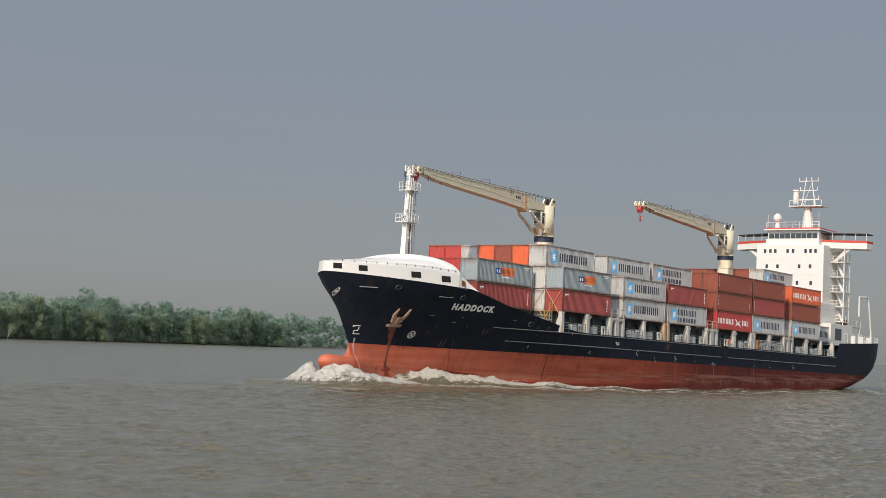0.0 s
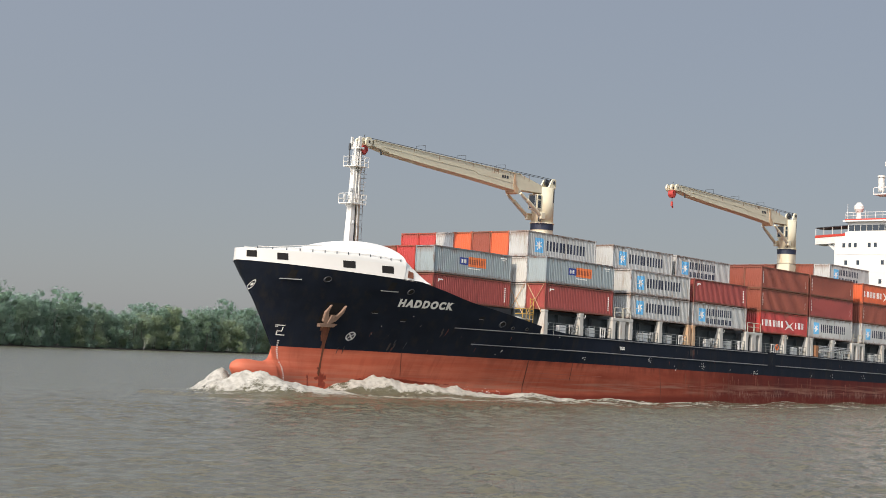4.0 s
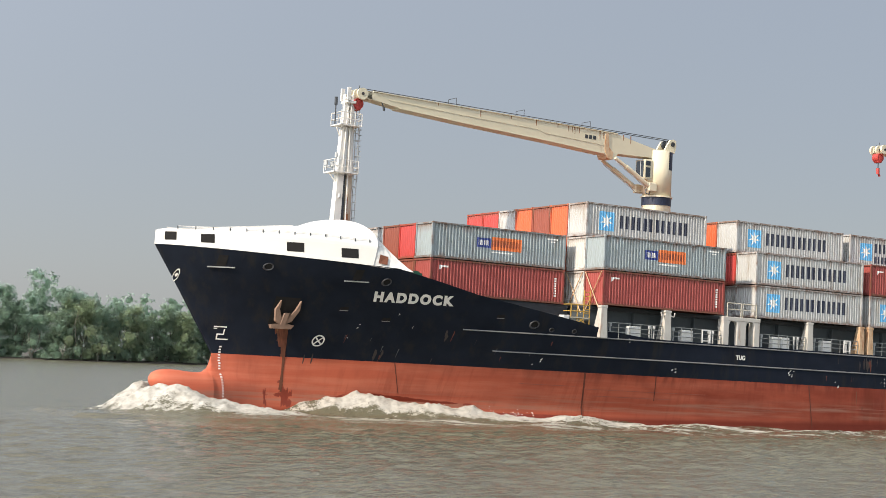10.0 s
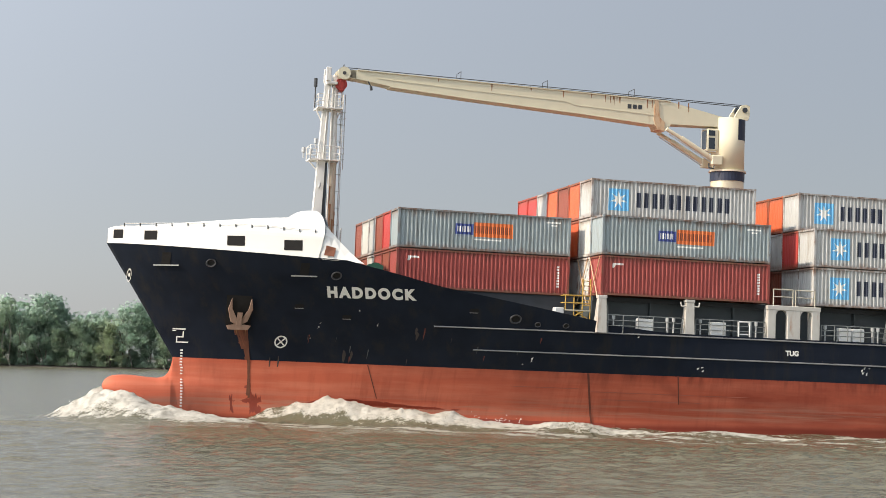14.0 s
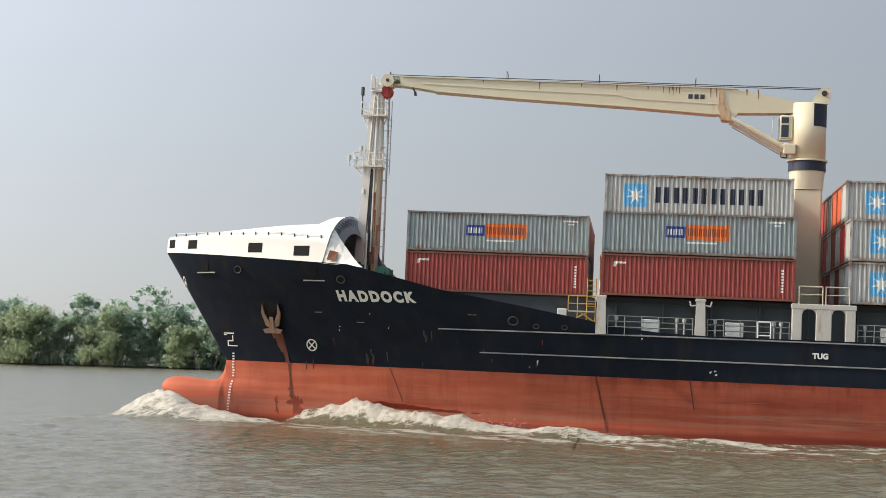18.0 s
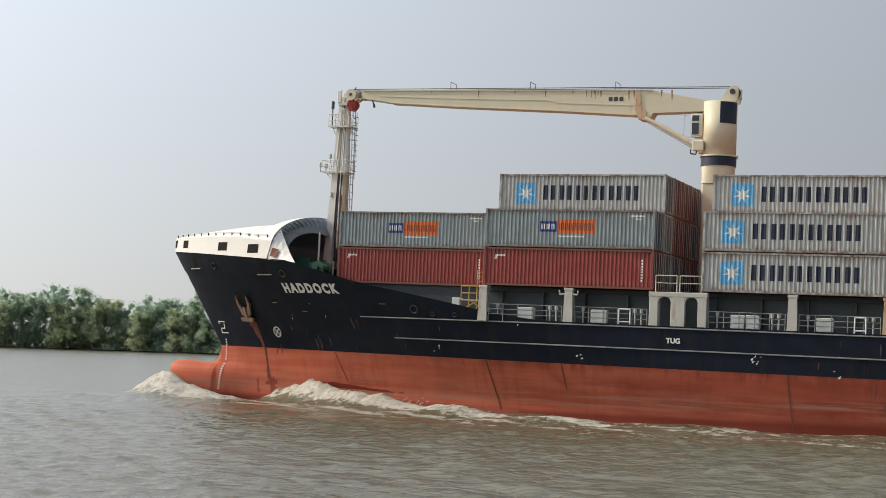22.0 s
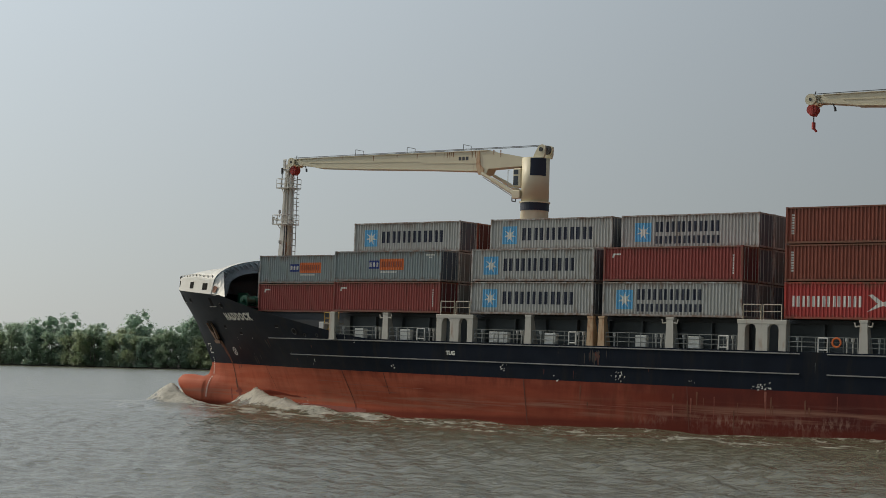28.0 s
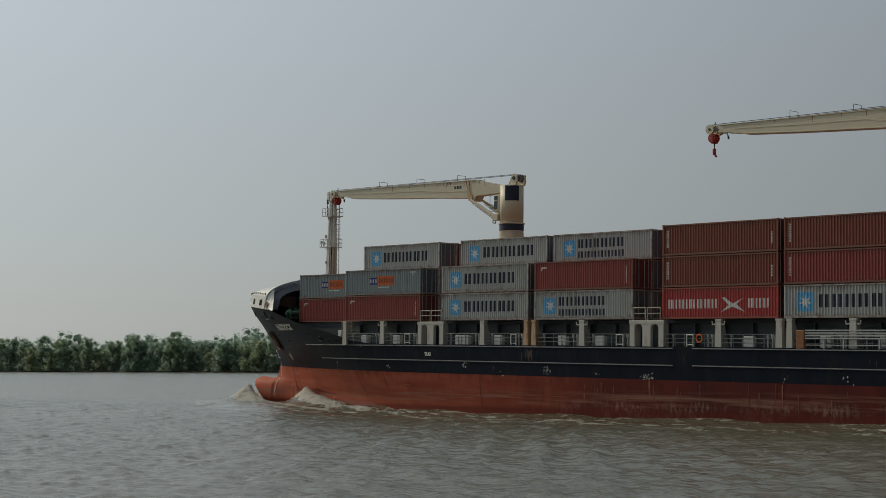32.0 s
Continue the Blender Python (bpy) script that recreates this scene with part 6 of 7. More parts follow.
def hull_wear():
    r = random.Random(21)
    for k in range(9):
        x, w, z1 = -10.2 + 0.09 * k, r.uniform(0.05, 0.13), r.uniform(5.0, 6.3)
        hull_patch("anchor_stain", [(6.95, x, x + w), (6.95 + (z1 - 6.95) * 0.4, x + 0.12, x + 0.12 + w), (6.95 + (z1 - 6.95) * 0.75, x + 0.3, x + 0.3 + w * 0.7), (z1, x + 0.45, x + 0.47)], r.choice((M_STAIN, M_OCHRE, M_STAIN)), "rust run below the anchor", 0.010 + 0.0012 * k)
    hull_patch("anchor_stain_wash", [(6.95, -10.2, -9.3), (6.4, -9.95, -9.2), (5.7, -9.6, -9.05), (5.0, -9.3, -8.95), (4.8, -9.2, -8.9)], M_RUN, "", 0.008)
    hull_patch("anchor_stain_core", [(6.9, -9.65, -9.5), (6.2, -9.45, -9.25), (5.4, -9.2, -9.02), (4.6, -9.05, -8.85), (3.6, -8.95, -8.8), (3.0, -8.95, -8.7), (2.2, -8.95, -8.7)], M_RUN, "", 0.024)
    for k in range(34):
        x = -9.0 + 0.062 * (k - 17)
        z = 1.95 + 1.1 * math.exp(-abs(x + 9.0) * 2.4) + r.uniform(0.0, 0.45)
        w, h = r.uniform(0.16, 0.34), z - 1.15 + r.uniform(-0.2, 0.1)
        hull_patch("rust_smear", [(z, x, x + 0.02), (z - h * 0.4, x - w * 0.4, x + w * 0.6), (z - h * 0.8, x - w * 0.5, x + w * 0.5), (z - h, x, x + 0.02)], M_WET, "", 0.008 + 0.0004 * k)
    bm, rows = bmesh.new(), []
    for i in range(100):          # the side wave has wetted the paint above its crest
        x = -7.5 + 0.23 * i
        crest = 0.92 + 0.0175 * (x - 13.3) + lerp(x, (-7.5, -5.5, -4, -1.8, 1, 8, 16), (0.7, 1.2, 1.5, 1.5, 1.2, 0.75, 0.5))
        up = crest + lerp(x, (-7.5, -4, 0, 8, 15), (-0.1, 0.2, 0.28, 0.22, -0.1)) + 0.08 * noise.noise(Vector((x * 1.3, 0, 5))) + 0.05 * noise.noise(Vector((x * 4.0, 0, 9)))
        rows.append([bm.verts.new((x, port_y(x, z) - 0.008, z)) for z in (up, up - 0.4, crest - 1.0)])
    for p, q in zip(rows, rows[1:]):
        for k in (0, 1):
            bm.faces.new((p[k + 1], q[k + 1], q[k], p[k]))
    part("wet_paint", bm, M_WET, ship, "wet dark red paint above the side wave")
    # upright weld seams and dark lines on the red bottom
    for x, dx, z1, w in ((-1.3, 0.9, 2.5, 0.1), (12.85, 0.85, 1.2, 0.2), (18.85, 0.35, 2.9, 0.13), (34.4, 0.55, 1.2, 0.16), (49.5, 0.3, 1.4, 0.1), (66.6, 0.2, 1.6, 0.12), (88.0, 0.2, 1.9, 0.12)):
        hull_patch("weld_seam", [(4.78 - (4.78 - z1) * k, x + dx * k, x + dx * k + 0.75 * w * (1 - 0.3 * k)) for k in (0, 0.25, 0.5, 0.75, 1.0)], M_SEAM, "dark rusty weld seam")
    for x0, x1, z in ((8, 12.8, 3.72), (13.2, 24, 3.55), (14, 21, 3.05), (24, 34, 2.55), (36, 47, 3.0)):
        hull_patch("scrape_line", [(z + 0.02, x0, x1), (z - 0.02, x0 + 0.3, x1 - 0.5)], M_SMEAR)
    # thin rust runs amidships and aft
    for _ in range(40):
        x, z = r.uniform(36, 102), r.uniform(3.2, 4.78)
        w, h = r.uniform(0.03, 0.14), r.uniform(0.5, 2.2)
        hull_patch("rust_run", [(z, x, x + w), (z - h * 0.3, x + r.uniform(-0.04, 0.04), x + w), (z - h * 0.7, x + w * 0.2, x + w * 0.8), (z - h, x + w * 0.4, x + w * 0.55)], r.choice((M_STAIN, M_SMEAR, M_STAIN, M_RUN)), "", 0.010 + 0.0006 * r.randrange(20))
    # streaks on the black side
    for _ in range(30):
        x = r.choice((r.uniform(-8, 12), r.uniform(12, 104), r.uniform(12, 104)))
        z = r.uniform(5.2, 7.3)
        w, h = r.uniform(0.02, 0.09), r.uniform(0.2, 0.8)
        hull_patch("rust_streak", [(z, x, x + w), (z - h * 0.5, x + w * 0.1, x + w * 0.8), (max(4.85, z - h), x + w * 0.3, x + w * 0.6)], r.choice((M_GRIME, M_SEAM, M_COAM)), "", 0.012)
    # pale rubbed streaks and rust below the name
    for x, z, n in ((-2.9, 5.7, 3), (-2.4, 5.5, 2), (1.6, 7.3, 3), (-7.2, 5.2, 2), (40.8, 7.2, 9), (41.6, 7.2, 7)):
        for _ in range(n):
            xx, zz = x + r.gauss(0, 0.35), z + r.gauss(0, 0.12)
            w, h = r.uniform(0.05, 0.22), r.uniform(0.4, 1.1)
            hull_patch("rubbed_streak", [(zz, xx, xx + w * 0.4), (zz - h * 0.3, xx, xx + w), (zz - h * 0.7, xx + w * 0.1, xx + w * 0.7), (max(4.85, zz - h), xx + w * 0.3, xx + w * 0.4)], r.choice((M_GRIME, M_GRIME, M_GRIME, M_SEAM)), "", 0.011 + 0.0006 * r.randrange(20))
    # chipped white scuffs
    for x, z, n, spread in ((32.3, 5.55, 9, 0.3), (43.5, 5.3, 16, 0.33), (37.5, 5.0, 3, 0.2), (49.9, 5.0, 3, 0.12), (55.6, 4.95, 14, 0.42), (56.4, 4.95, 5, 0.1), (70.3, 5.1, 3, 0.3), (20.0, 5.3, 3, 0.3), (-2.5, 8.2, 1, 0.1), (-4.8, 7.3, 2, 0.2), (-1.0, 7.0, 1, 0.1), (-5.3, 6.3, 1, 0.1), (9.0, 5.4, 3, 0.4), (15.8, 7.1, 2, 0.4), (76, 5.1, 4, 0.5), (85, 5.2, 4, 0.5)):
        for _ in range(n):
            xx, zz = x + r.gauss(0, spread), z + r.gauss(0, 0.16)
            w, h = r.uniform(0.03, 0.16), r.uniform(0.03, 0.2)
            a, b, c = r.uniform(-0.05, 0.03), r.uniform(-0.03, 0.06), r.uniform(0.2, 0.9)
            hull_patch("paint_scuff", [(zz + h, xx + w * c, xx + w * c + 0.02), (zz + h * 0.6, xx + a, xx + w + b), (zz + h * 0.3, xx + b, xx + w * c), (zz, xx, xx + w * 0.4)], M_LETTER, "", 0.03)
    for x, z in ((4.5, 8.6), (-3.4, 7.9), (-6.5, 8.5)):
        hull_patch("hawse_slot", [(z + 0.12, x, x + 0.5), (z, x - 0.06, x + 0.56), (z - 0.12, x, x + 0.5)], M_HOLE, "", 0.02)
        hull_patch("slot_lip", [(z - 0.12, x - 0.05, x + 0.55), (z - 0.17, x, x + 0.5)], M_STRAKE, "", 0.05)


stack_containers()
deck_gear()
foremast()
bridge()
hull_marks()
hull_wear()
for zt, xp in ((25.62, 26.9), (28.02, 84.15)):
    reach = 0.3 if zt < 27 else 0.0
    c = crane(zt, reach)
    tagged(c, "cream deck crane with its jib lowered towards the bow", "crane", "deck cranes")
    part("hook_block", rods(((reach - 30.3, -0.36, zt - 0.95), (reach - 30.3, 0.36, zt - 0.95), 0.42), seg=18), M_BLOCK, c, "dull red hook block")
    part("block_cheek", boxes((reach - 30.5, reach - 30.05, -0.4, 0.4, zt - 1.45, zt - 0.6), bevel=0.1), M_BLOCK, c)
    if zt > 27:
        part("hanging_wire", rods(((reach - 30.25, 0, zt - 1.4), (reach - 30.25, 0, zt - 2.1), 0.05), seg=6), M_ROPE, c)
        part("hook", rods(((reach - 30.25, 0, zt - 1.95), (reach - 30.25, 0, zt - 2.5), 0.16), ((reach - 30.25, 0, zt - 2.4), (reach - 30.0, 0, zt - 2.7), 0.1), seg=8), M_BLOCK, c, "hanging crane hook")
    ride(c, pose(xp, MID, 0))


# ---- bow wave and wash ----
def level(t):
    return pose(-SHIP_SPEED * t, 0, 0)


WAVES = []


def bump(v, at, width):
    return math.exp(-((v - at) / width) ** 2)


def wash_side(name, label, s):
    """The sheet of disturbed water along one side of the hull: s is -1 to port, 1 to starboard."""
    xs = np.concatenate([np.arange(-27, 30, 0.2), np.arange(30, 70, 0.4), np.arange(70, 140, 0.8)])
    n = 66
    vs, fs, foam = [], [], []
    for x in xs:
        zl = 0.75 + 0.0175 * (x - 13.3)
        hull = half_breadth(x, zl) if x > -13.9 else 0.0
        if x < -12:
            hull = max(hull, lerp(x, (-19, -18.6, -17.5, -15, -12), (0, 0.8, 1.3, 1.5, 1.3)))
        start = max(0.0, hull - 0.5)
        crest1 = max(hull + 0.25, lerp(x, (-21.5, -20, -18.6, -17, -13, -9), (0.3, 1.0, 1.4, 2.6, 4.4, 5.6)))               # round the bulb
        crest2 = hull + lerp(x, (-10, -5, 5, 15, 30, 60, 140), (0.5, 1.0, 2.4, 4.2, 7.0, 11.5, 15))
        for j in range(n):
            k = (j / (n - 1)) ** 1.25
            d = start + 19 * k * lerp(x, (-25, -19, -5), (0.35, 0.55, 1.0))
            p = Vector((x, d * (1 if s < 0 else 1.0) + 40 * (s + 1), 0.0))
            rough = noise.noise(p * 0.55) * 0.4 + noise.noise(Vector((p.x * 0.9, p.y * 1.8, 0))) * 0.25 + noise.noise(Vector((p.x * 2.0, p.y * 4.0, 2))) * 0.16 + noise.noise(p * 7.0) * 0.06
            a1 = lerp(x, (-23.2, -22, -20.6, -19.3, -18.3, -16.4, -14, -11, -7), (0, 0.25, 0.9, 1.75, 2.05, 1.5, 0.9, 0.45, 0.0))
            w1 = lerp(x, (-24, -19.5, -16, -10), (0.6, 1.1, 1.15, 1.0))
            a2 = lerp(x, (-10.5, -9.2, -7.5, -5.5, -4, -1.8, 1, 8, 16, 30, 60, 100, 140), (0, 0.12, 0.85, 1.45, 1.7, 1.6, 1.15, 0.6, 0.40, 0.22, 0.14, 0.08, 0.05))
            w2 = lerp(x, (-8, 2, 20, 60), (1.0, 1.5, 1.9, 2.6))
            h1, h2 = a1 * bump(d, crest1, w1 if d < crest1 else 2.0 * w1), a2 * bump(d, crest2, w2)
            inner = a2 * 0.75 * max(0.0, 1 - max(0.0, d - hull) / max(0.3, crest2 - hull)) * lerp(x, (-10, -5, 3, 10, 30), (1, 0.9, 0.35, 0.45, 0.2))
            swell = 0.24 * math.sin(0.85 * (x * 0.42 + d) + 0.5) * lerp(x, (-10, 10), (0, 1)) * (1 - k)
            f = min(1.0, 0.05 + lerp(x, (-23.4, -22.0, -20.8, -13, -10, -6), (0.0, 0.6, 1.0, 0.95, 0.62, 0.15)) * bump(d, crest1 + 0.6, w1 * 1.9))
            f = max(f, lerp(x, (-11, -8, -5, -2.5, 2, 8, 16, 30, 60, 110), (0.1, 0.32, 0.62, 1.0, 1.0, 0.85, 0.66, 0.5, 0.38, 0.2)) * bump(d, crest2 + 0.3, w2 * 1.1))
            if hull - 0.5 < d < crest2 + 1.0:
                f = max(f, lerp(x, (-9.2, -7.5, -3, 2), (0.0, 0.62, 0.66, 0.3)) + 0.25 * noise.noise(p * 1.1))
            f = max(f, lerp(x, (0, 6, 20, 60, 120), (0, 0.45, 0.42, 0.38, 0.35)) * bump(d, hull + 0.2, 0.6))
            f = max(f, lerp(x, (-12, -6, 4, 25, 60), (0.0, 0.62, 0.62, 0.46, 0.25)) * max(bump(d, crest2 + 3.4, 1.3), 0.9 * bump(d, crest2 + 6.0, 1.2)))
            z = lerp(x, (-9, 0, 20, 40), (0.30, 0.26, 0.12, 0.05)) + max(h1, h2, inner) * (1 + 0.55 * rough) + swell + 0.07 * rough
            z += f * 0.22 * max(0.0, rough) * min(1.0, max(h1, h2) * 2)
            edge = min(1.0, (1 - k) * 3.2) * min(1.0, (x + 27) / 2.0) * min(1.0, (140 - x) / 10)
            vs.append((x + 0.15 * noise.noise(p * 2.3 + Vector((7, 3, 1))) * f, MID + s * (d + 0.2 * noise.noise(p * 2.1) * f), z * edge - 0.45 * (1 - edge)))
            foam.append(f * edge)
    wave = tagged(empty(name), label, "wave")
    for piece, a, b in (("breaking_crest", -30, -9), ("side_wave", -9, 12), ("foam_wash", 12, 45), ("trailing_wash", 45, 200)):
        cols = [i for i, x in enumerate(xs) if a - 0.01 <= x]
        i0 = cols[0]
        i1 = max(i for i, x in enumerate(xs) if x < b)
        i1 = min(i1 + 1, len(xs) - 1)
        fs = []
        for i in range(i1 - i0):
            for j in range(n - 1):
                q = (i * n + j, (i + 1) * n + j, (i + 1) * n + j + 1, i * n + j + 1)
                fs.append(q if s > 0 else tuple(reversed(q)))
        me = bpy.data.meshes.new(piece)
        me.from_pydata(vs[i0 * n:(i1 + 1) * n], [], fs)
        me.attributes.new("foam", "FLOAT", "POINT").data.foreach_set("value", foam[i0 * n:(i1 + 1) * n])
        me.polygons.foreach_set("use_smooth", [True] * len(me.polygons))
        part(piece, me, M_FOAM, wave)
    return wave


def spray():
    """Flying drops over the breaking crest."""
    r = random.Random(8)
    vs, fs = [], []
    for _ in range(260):
        if r.random() < 0.6:
            x = r.gauss(-18.6, 1.3)
            y, z = MID - lerp(x, (-21, -19, -16), (0.3, 1.5, 3.0)) + r.gauss(0, 0.7), 0.7 + abs(r.gauss(0, 0.45))
        else:
            x = r.uniform(-5, 9)
            y, z = MID - half_breadth(x, 0.8) - lerp(x, (-4, 5, 15), (1.3, 2.2, 3.2)) + r.gauss(0, 0.6), 0.75 + abs(r.gauss(0, 0.25))
        s = r.uniform(0.02, 0.06)
        k = len(vs)
        vs += [(x + s, y, z), (x - s, y + s, z), (x - s, y - s, z), (x, y, z + 1.6 * s)]
        fs += [(k, k + 1, k + 2), (k, k + 1, k + 3), (k + 1, k + 2, k + 3), (k + 2, k, k + 3)]
    me = bpy.data.meshes.new("spray")
    me.from_pydata(vs, [], fs)
    return tagged(part("spray_drops", me, M_LETTER), "white spray drops over the bow wave", "spray", kind="stuff")


WAVES.append(wash_side("bow_wave", "white foaming bow wave along the port side", -1))
WAVES.append(wash_side("bow_wave", "white foaming bow wave along the starboard side", 1))
WAVES.append(spray())


# ---- far bank ----
def far_bank():
    xs = np.linspace(-2000, 2000, 260)
    bm = bmesh.new()
    a = [bm.verts.new((x, shore_y(x) - 2 + 3 * noise.noise(Vector((x * 0.03, 0, 0))), -0.1)) for x in xs]
    b = [bm.verts.new((x, shore_y(x) + 6, 0.7)) for x in xs]
    c = [bm.verts.new((x, shore_y(x) + 1500, 1.0)) for x in xs]
    for p, q in ((a, b), (b, c)):
        for i in range(len(xs) - 1):
            bm.faces.new((p[i], p[i + 1], q[i + 1], q[i]))
    tagged(part("ground", bm, material("dark_river_mud", (0.07, 0.06, 0.045), 0.8, vary=0.3, grain=0.3)), "dark muddy river bank below the trees", "river bank", kind="structure")


def leaf_material(name, color):
    m = material(name, color, 0.75, vary=0.3, grain=0.25, shine=0.15)
    n, l = m.node_tree.nodes, m.node_tree.links
    out = n["Material Output"]
    b = n["Principled BSDF"]
    t = n.new("ShaderNodeBsdfTranslucent")
    t.inputs["Color"].default_value = (*[min(1, c * 3.0) for c in color], 1)
    mix = n.new("ShaderNodeMixShader")
    mix.inputs[0].default_value = 0.75
    l.new(b.outputs[0], mix.inputs[1])
    l.new(t.outputs[0], mix.inputs[2])
    l.new(mix.outputs[0], out.inputs["Surface"])
    return m


# leaf colours are lifted and greyed to stand in for haze over the river
M_LEAF = [leaf_material("mangrove_leaves", (0.168, 0.206, 0.160)), leaf_material("dark_mangrove_leaves", (0.162, 0.204, 0.168)), leaf_material("olive_mangrove_leaves", (0.182, 0.208, 0.150))]
M_BARK = material("pale_bark", (0.17, 0.16, 0.13), 0.8, vary=0.3)


def crown_mesh(seed, h, w, clumps=2300, leaf=0.74, fine=2, low=18):
    """A crown of many small leaf sprays, gathered on the outsides of uneven boughs; the leaves face outwards and up."""
    r = random.Random(seed)
    vs, fs = [], []
    lobes = [(r.uniform(-w, w) * 0.62, r.uniform(-w, w) * 0.45, h * r.uniform(0.5, 0.93), w * r.uniform(0.14, 0.34)) for _ in range(24)]
    lobes += [(r.uniform(-w, w) * 0.8, r.uniform(-w, w) * 0.5, h * r.uniform(0.03, 0.5), w * r.uniform(0.2, 0.42)) for _ in range(low)]
    ball = bmesh.new()
    bmesh.ops.create_icosphere(ball, subdivisions=fine, radius=1)
    shape = [v.co.copy() for v in ball.verts]
    tris = [[v.index for v in f.verts] for f in ball.faces]
    ball.free()
    for lx, ly, lz, lr in lobes:        # the dense inside of each bough
        k = len(vs)
        for d in shape:
            q = Vector((lx, ly, lz)) + d * lr * (0.42 + 0.3 * noise.noise(d * 2.2 + Vector((lx, ly, lz))))
            q.z = max(0.2, q.z)
            vs.append(q)
        fs += [tuple(k + i for i in t) for t in tris]
    for _ in range(clumps):
        lx, ly, lz, lr = r.choice(lobes)
        out = Vector((r.gauss(0, 1), r.gauss(0, 1), r.gauss(0.25, 0.8))).normalized()
        c = Vector((lx, ly, lz)) + out * lr * r.uniform(0.35, 1.25)
        c.z = max(0.4, min(c.z, h))
        s = r.uniform(0.25, 0.45) * leaf
        for _ in range(6):
            n = (out * 0.9 + Vector((r.gauss(0, 0.4), r.gauss(0, 0.4), r.gauss(0.35, 0.4)))).normalized()
            t = n.orthogonal().normalized()
            t = (t * math.cos(r.uniform(0, 6.28)) + n.cross(t) * math.sin(r.uniform(0, 6.28))).normalized()
            b = n.cross(t)
            o = c + Vector((r.uniform(-1, 1), r.uniform(-1, 1), r.uniform(-0.7, 0.7))) * s
            k = len(vs)
            q = s * r.uniform(0.45, 0.75)
            vs += [o + t * q, o + b * q * 0.7, o - t * q * 0.9, o - b * q * 0.6]
            fs.append((k, k + 1, k + 2, k + 3))
    me = bpy.data.meshes.new("crown")
    me.from_pydata([tuple(v) for v in vs], [], fs)
    return me


def trunk_mesh(seed, h):
    r = random.Random(seed)
    bm = bmesh.new()
    for _ in range(3):
        p = Vector((r.uniform(-1, 1), r.uniform(-1, 1), -0.3))
        rad = r.uniform(0.16, 0.28)
        for _ in range(4):
            q = p + Vector((r.uniform(-1.3, 1.3), r.uniform(-1.2, 0.6), h * r.uniform(0.14, 0.22)))
            rod(bm, p, q, rad, rad * 0.72, seg=5)
            rad *= 0.72
            p = q
    me = bpy.data.meshes.new("trunk")
    bm.to_mesh(me)
    bm.free()
    return me


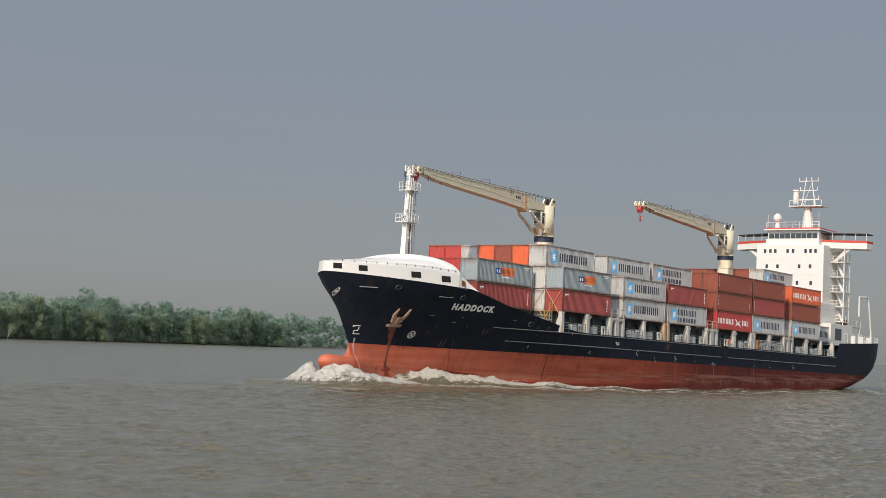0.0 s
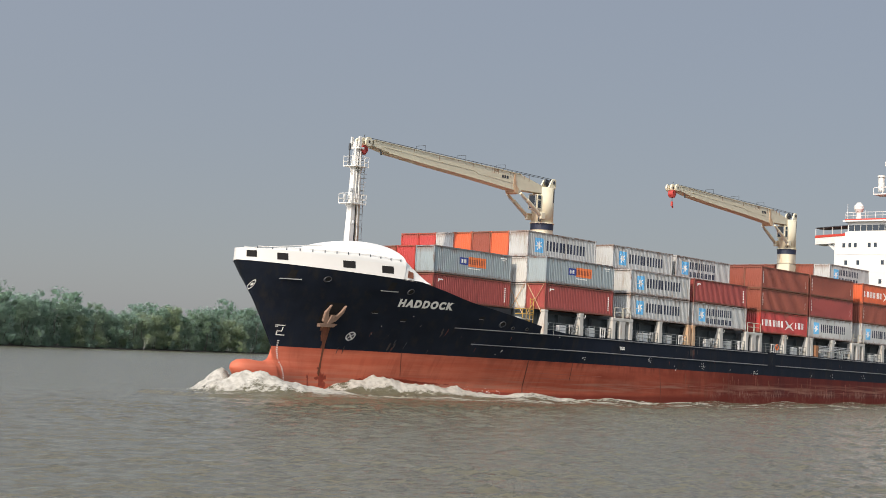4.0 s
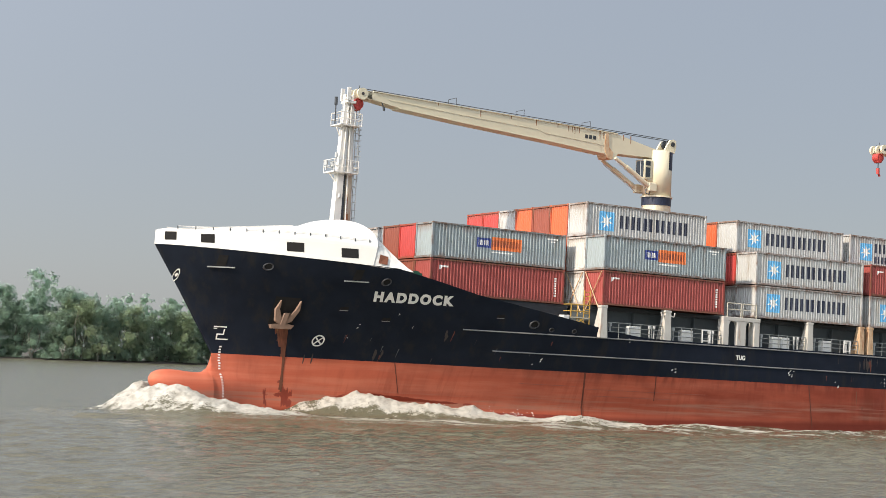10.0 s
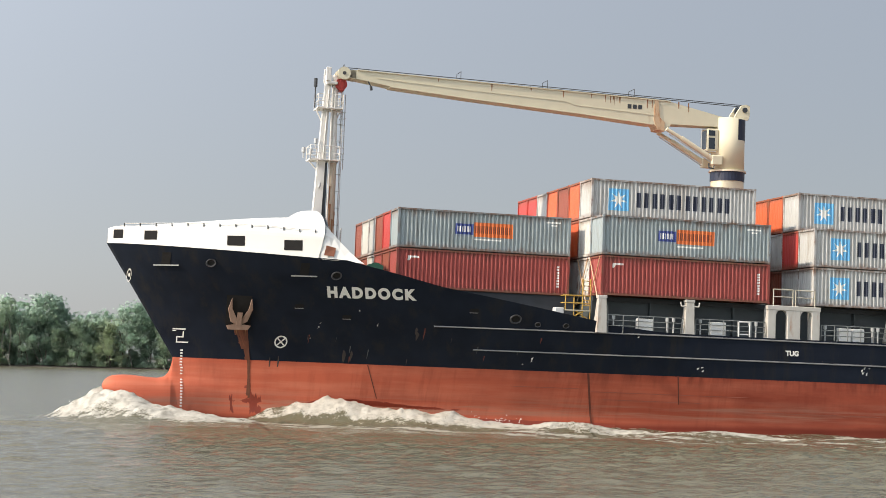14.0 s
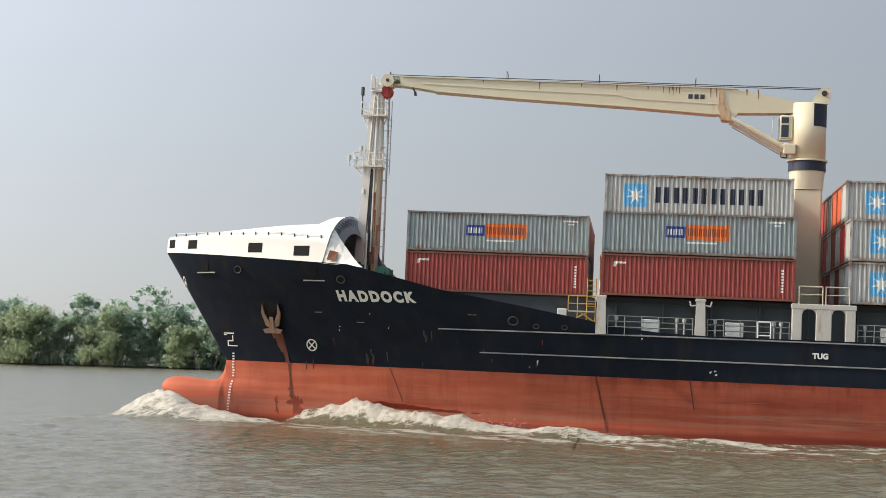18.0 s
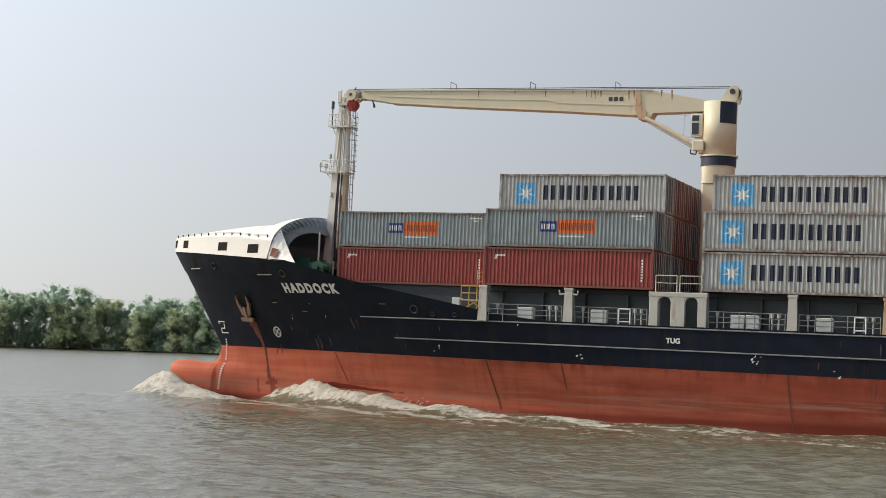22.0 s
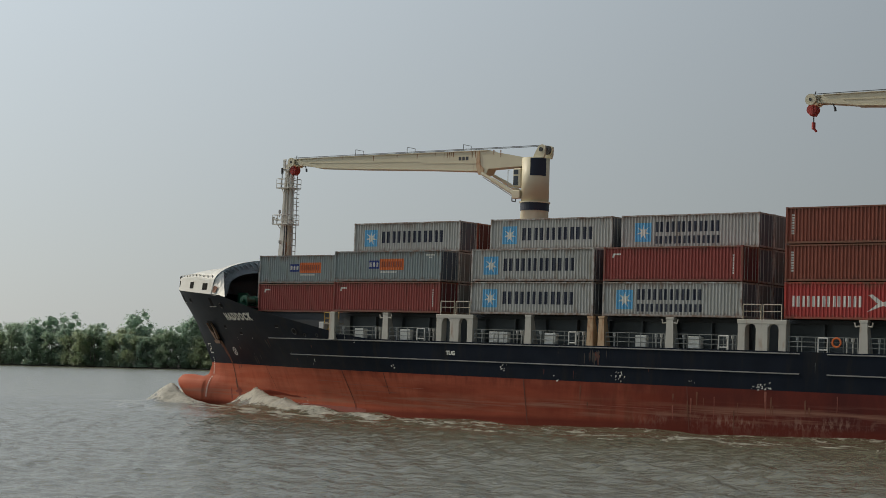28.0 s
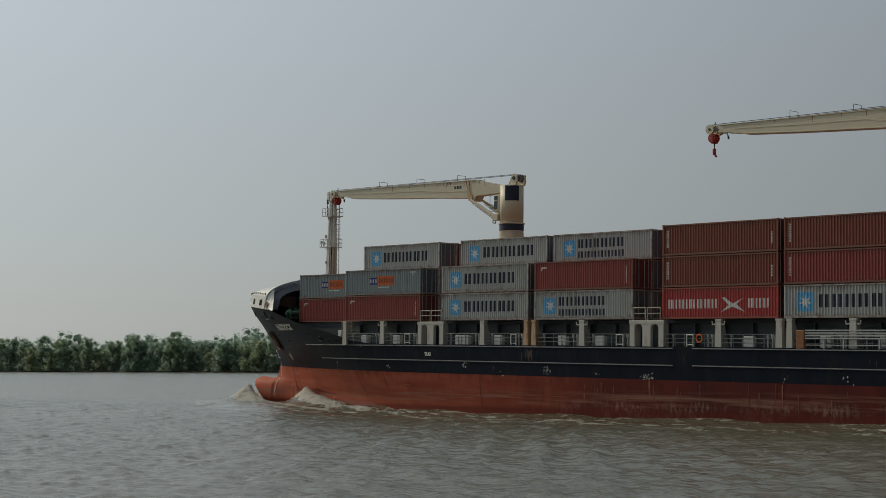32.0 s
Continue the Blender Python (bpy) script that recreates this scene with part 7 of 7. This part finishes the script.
def forest():
    kinds = []
    for i in range(10):
        h, w = 11 + 5 * (i % 5) / 4, 4.6 + 1.2 * (i % 3)
        kinds.append((crown_mesh(20 + i, h, w), trunk_mesh(60 + i, h), M_LEAF[i % 3], h))
    r = random.Random(11)
    x = -960.0
    while x < 580:
        crown, trunk, leaf, h = r.choice(kinds)
        t = tagged(empty("mangrove_tree"), "leafy green mangrove tree on the muddy river bank", "tree", "trees along the far bank")
        if not crown.materials:
            crown.materials.append(leaf)
            trunk.materials.append(M_BARK)
        part("crown", crown, leaf, t)
        part("trunk", trunk, M_BARK, t)
        s = r.uniform(0.85, 1.05) * lerp(x, (-900, -640, -370, -100, 80, 420), (1.22, 1.2, 1.36, 1.34, 1.22, 1.2))
        t.matrix_world = pose(x, shore_y(x) + r.uniform(2, 7), 0.3, 0, 0, r.uniform(0, 360)) @ Matrix.Diagonal((s, s, s * r.uniform(0.9, 1.15), 1))
        x += r.uniform(4.0, 6.6)
    # the woods behind, as one mass
    allv, allf = [], []
    off = 0
    cr = []
    for i in range(6):
        h = 12 + 4 * (i % 4) / 3
        me = crown_mesh(90 + i, h, 5.0 + (i % 3), 470, 0.98, 1, 12)
        cr.append((np.array([v.co for v in me.vertices]), [tuple(p.vertices) for p in me.polygons], h))
    x = -1400.0
    while x < 1000:
        near = -1000 < x < 620
        for row in range(2):
            if row and r.random() < 0.5:
                continue
            v, f, h = r.choice(cr)
            s = r.choice((0.95, 1.0, 1.05, 1.1, 1.35)) * r.uniform(0.92, 1.08) * lerp(x, (-900, -640, -370, -100, 80, 420), (1.22, 1.2, 1.36, 1.34, 1.22, 1.2))
            a = r.uniform(0, 6.28)
            m = np.array([[math.cos(a), -math.sin(a), 0], [math.sin(a), math.cos(a), 0], [0, 0, 1]]) * s
            allv.append(v @ m.T + (x + r.uniform(-3, 3), shore_y(x) + 11 + 9 * row + r.uniform(-2, 2), 0.3))
            allf += [tuple(i + off for i in q) for q in f]
            off += len(v)
        x += r.uniform(5.5, 8.5) if near else 13
    me = bpy.data.meshes.new("woods")
    me.from_pydata(np.concatenate(allv).tolist(), [], allf)
    tagged(part("far_woods", me, M_LEAF[1]), "dense green mangrove woods behind the bank", "woods", kind="stuff")


def bare_tree_mesh(seed):
    """A dead, pale tree: a leaning trunk that forks into bare, crooked boughs."""
    r = random.Random(seed)
    bm = bmesh.new()

    def grow(p, way, length, rad, depth):
        q = p + way * length
        rod(bm, p, q, rad, rad * 0.65, seg=5)
        if depth:
            for _ in range(r.choice((2, 2, 3))):
                turn = Vector((r.gauss(0, 0.6), r.gauss(0, 0.3), r.gauss(0.25, 0.35)))
                grow(q, (way + turn).normalized(), length * r.uniform(0.55, 0.8), rad * 0.62, depth - 1)
    grow(Vector((0, 0, -0.5)), Vector((r.uniform(-0.5, 0.5), -0.25, 1)).normalized(), r.uniform(1.4, 2.4), 0.17, 4)
    me = bpy.data.meshes.new("bare_trunk")
    bm.to_mesh(me)
    bm.free()
    return me


def bare_trees():
    pale = material("bleached_dead_wood", (0.38, 0.355, 0.31), 0.8, vary=0.2, grain=3.0)
    meshes = [bare_tree_mesh(200 + i) for i in range(5)]
    r = random.Random(31)
    for x in [-790, -560, -430, -340, -235, -190, -150, -90, -40, 5, 28, 60, 118, 205, 300, 390]:
        t = tagged(empty("bare_tree"), "bleached dead tree leaning over the muddy river bank", "tree", "dead trees at the water's edge")
        part("trunk", r.choice(meshes), pale, t)
        k = r.uniform(0.7, 1.5)
        t.matrix_world = pose(x + r.uniform(-8, 8), shore_y(x) - r.uniform(0.5, 2.5), 0.2, 0, 0, r.uniform(-40, 40)) @ Matrix.Diagonal((k, k, k, 1))


far_bank()
forest()
bare_trees()


def motions():
    for thing, local in CARRIED:
        walk(thing, [(t, ship_pose(t) @ local) for t in (0, 16, 32)])
    walk(water, [(t, pose(-0.9 * t, -0.35 * t, 0)) for t in (0, 16, 32)])
    for thing in WAVES:
        walk(thing, [(t, level(t)) for t in (0, 16, 32)])


motions()
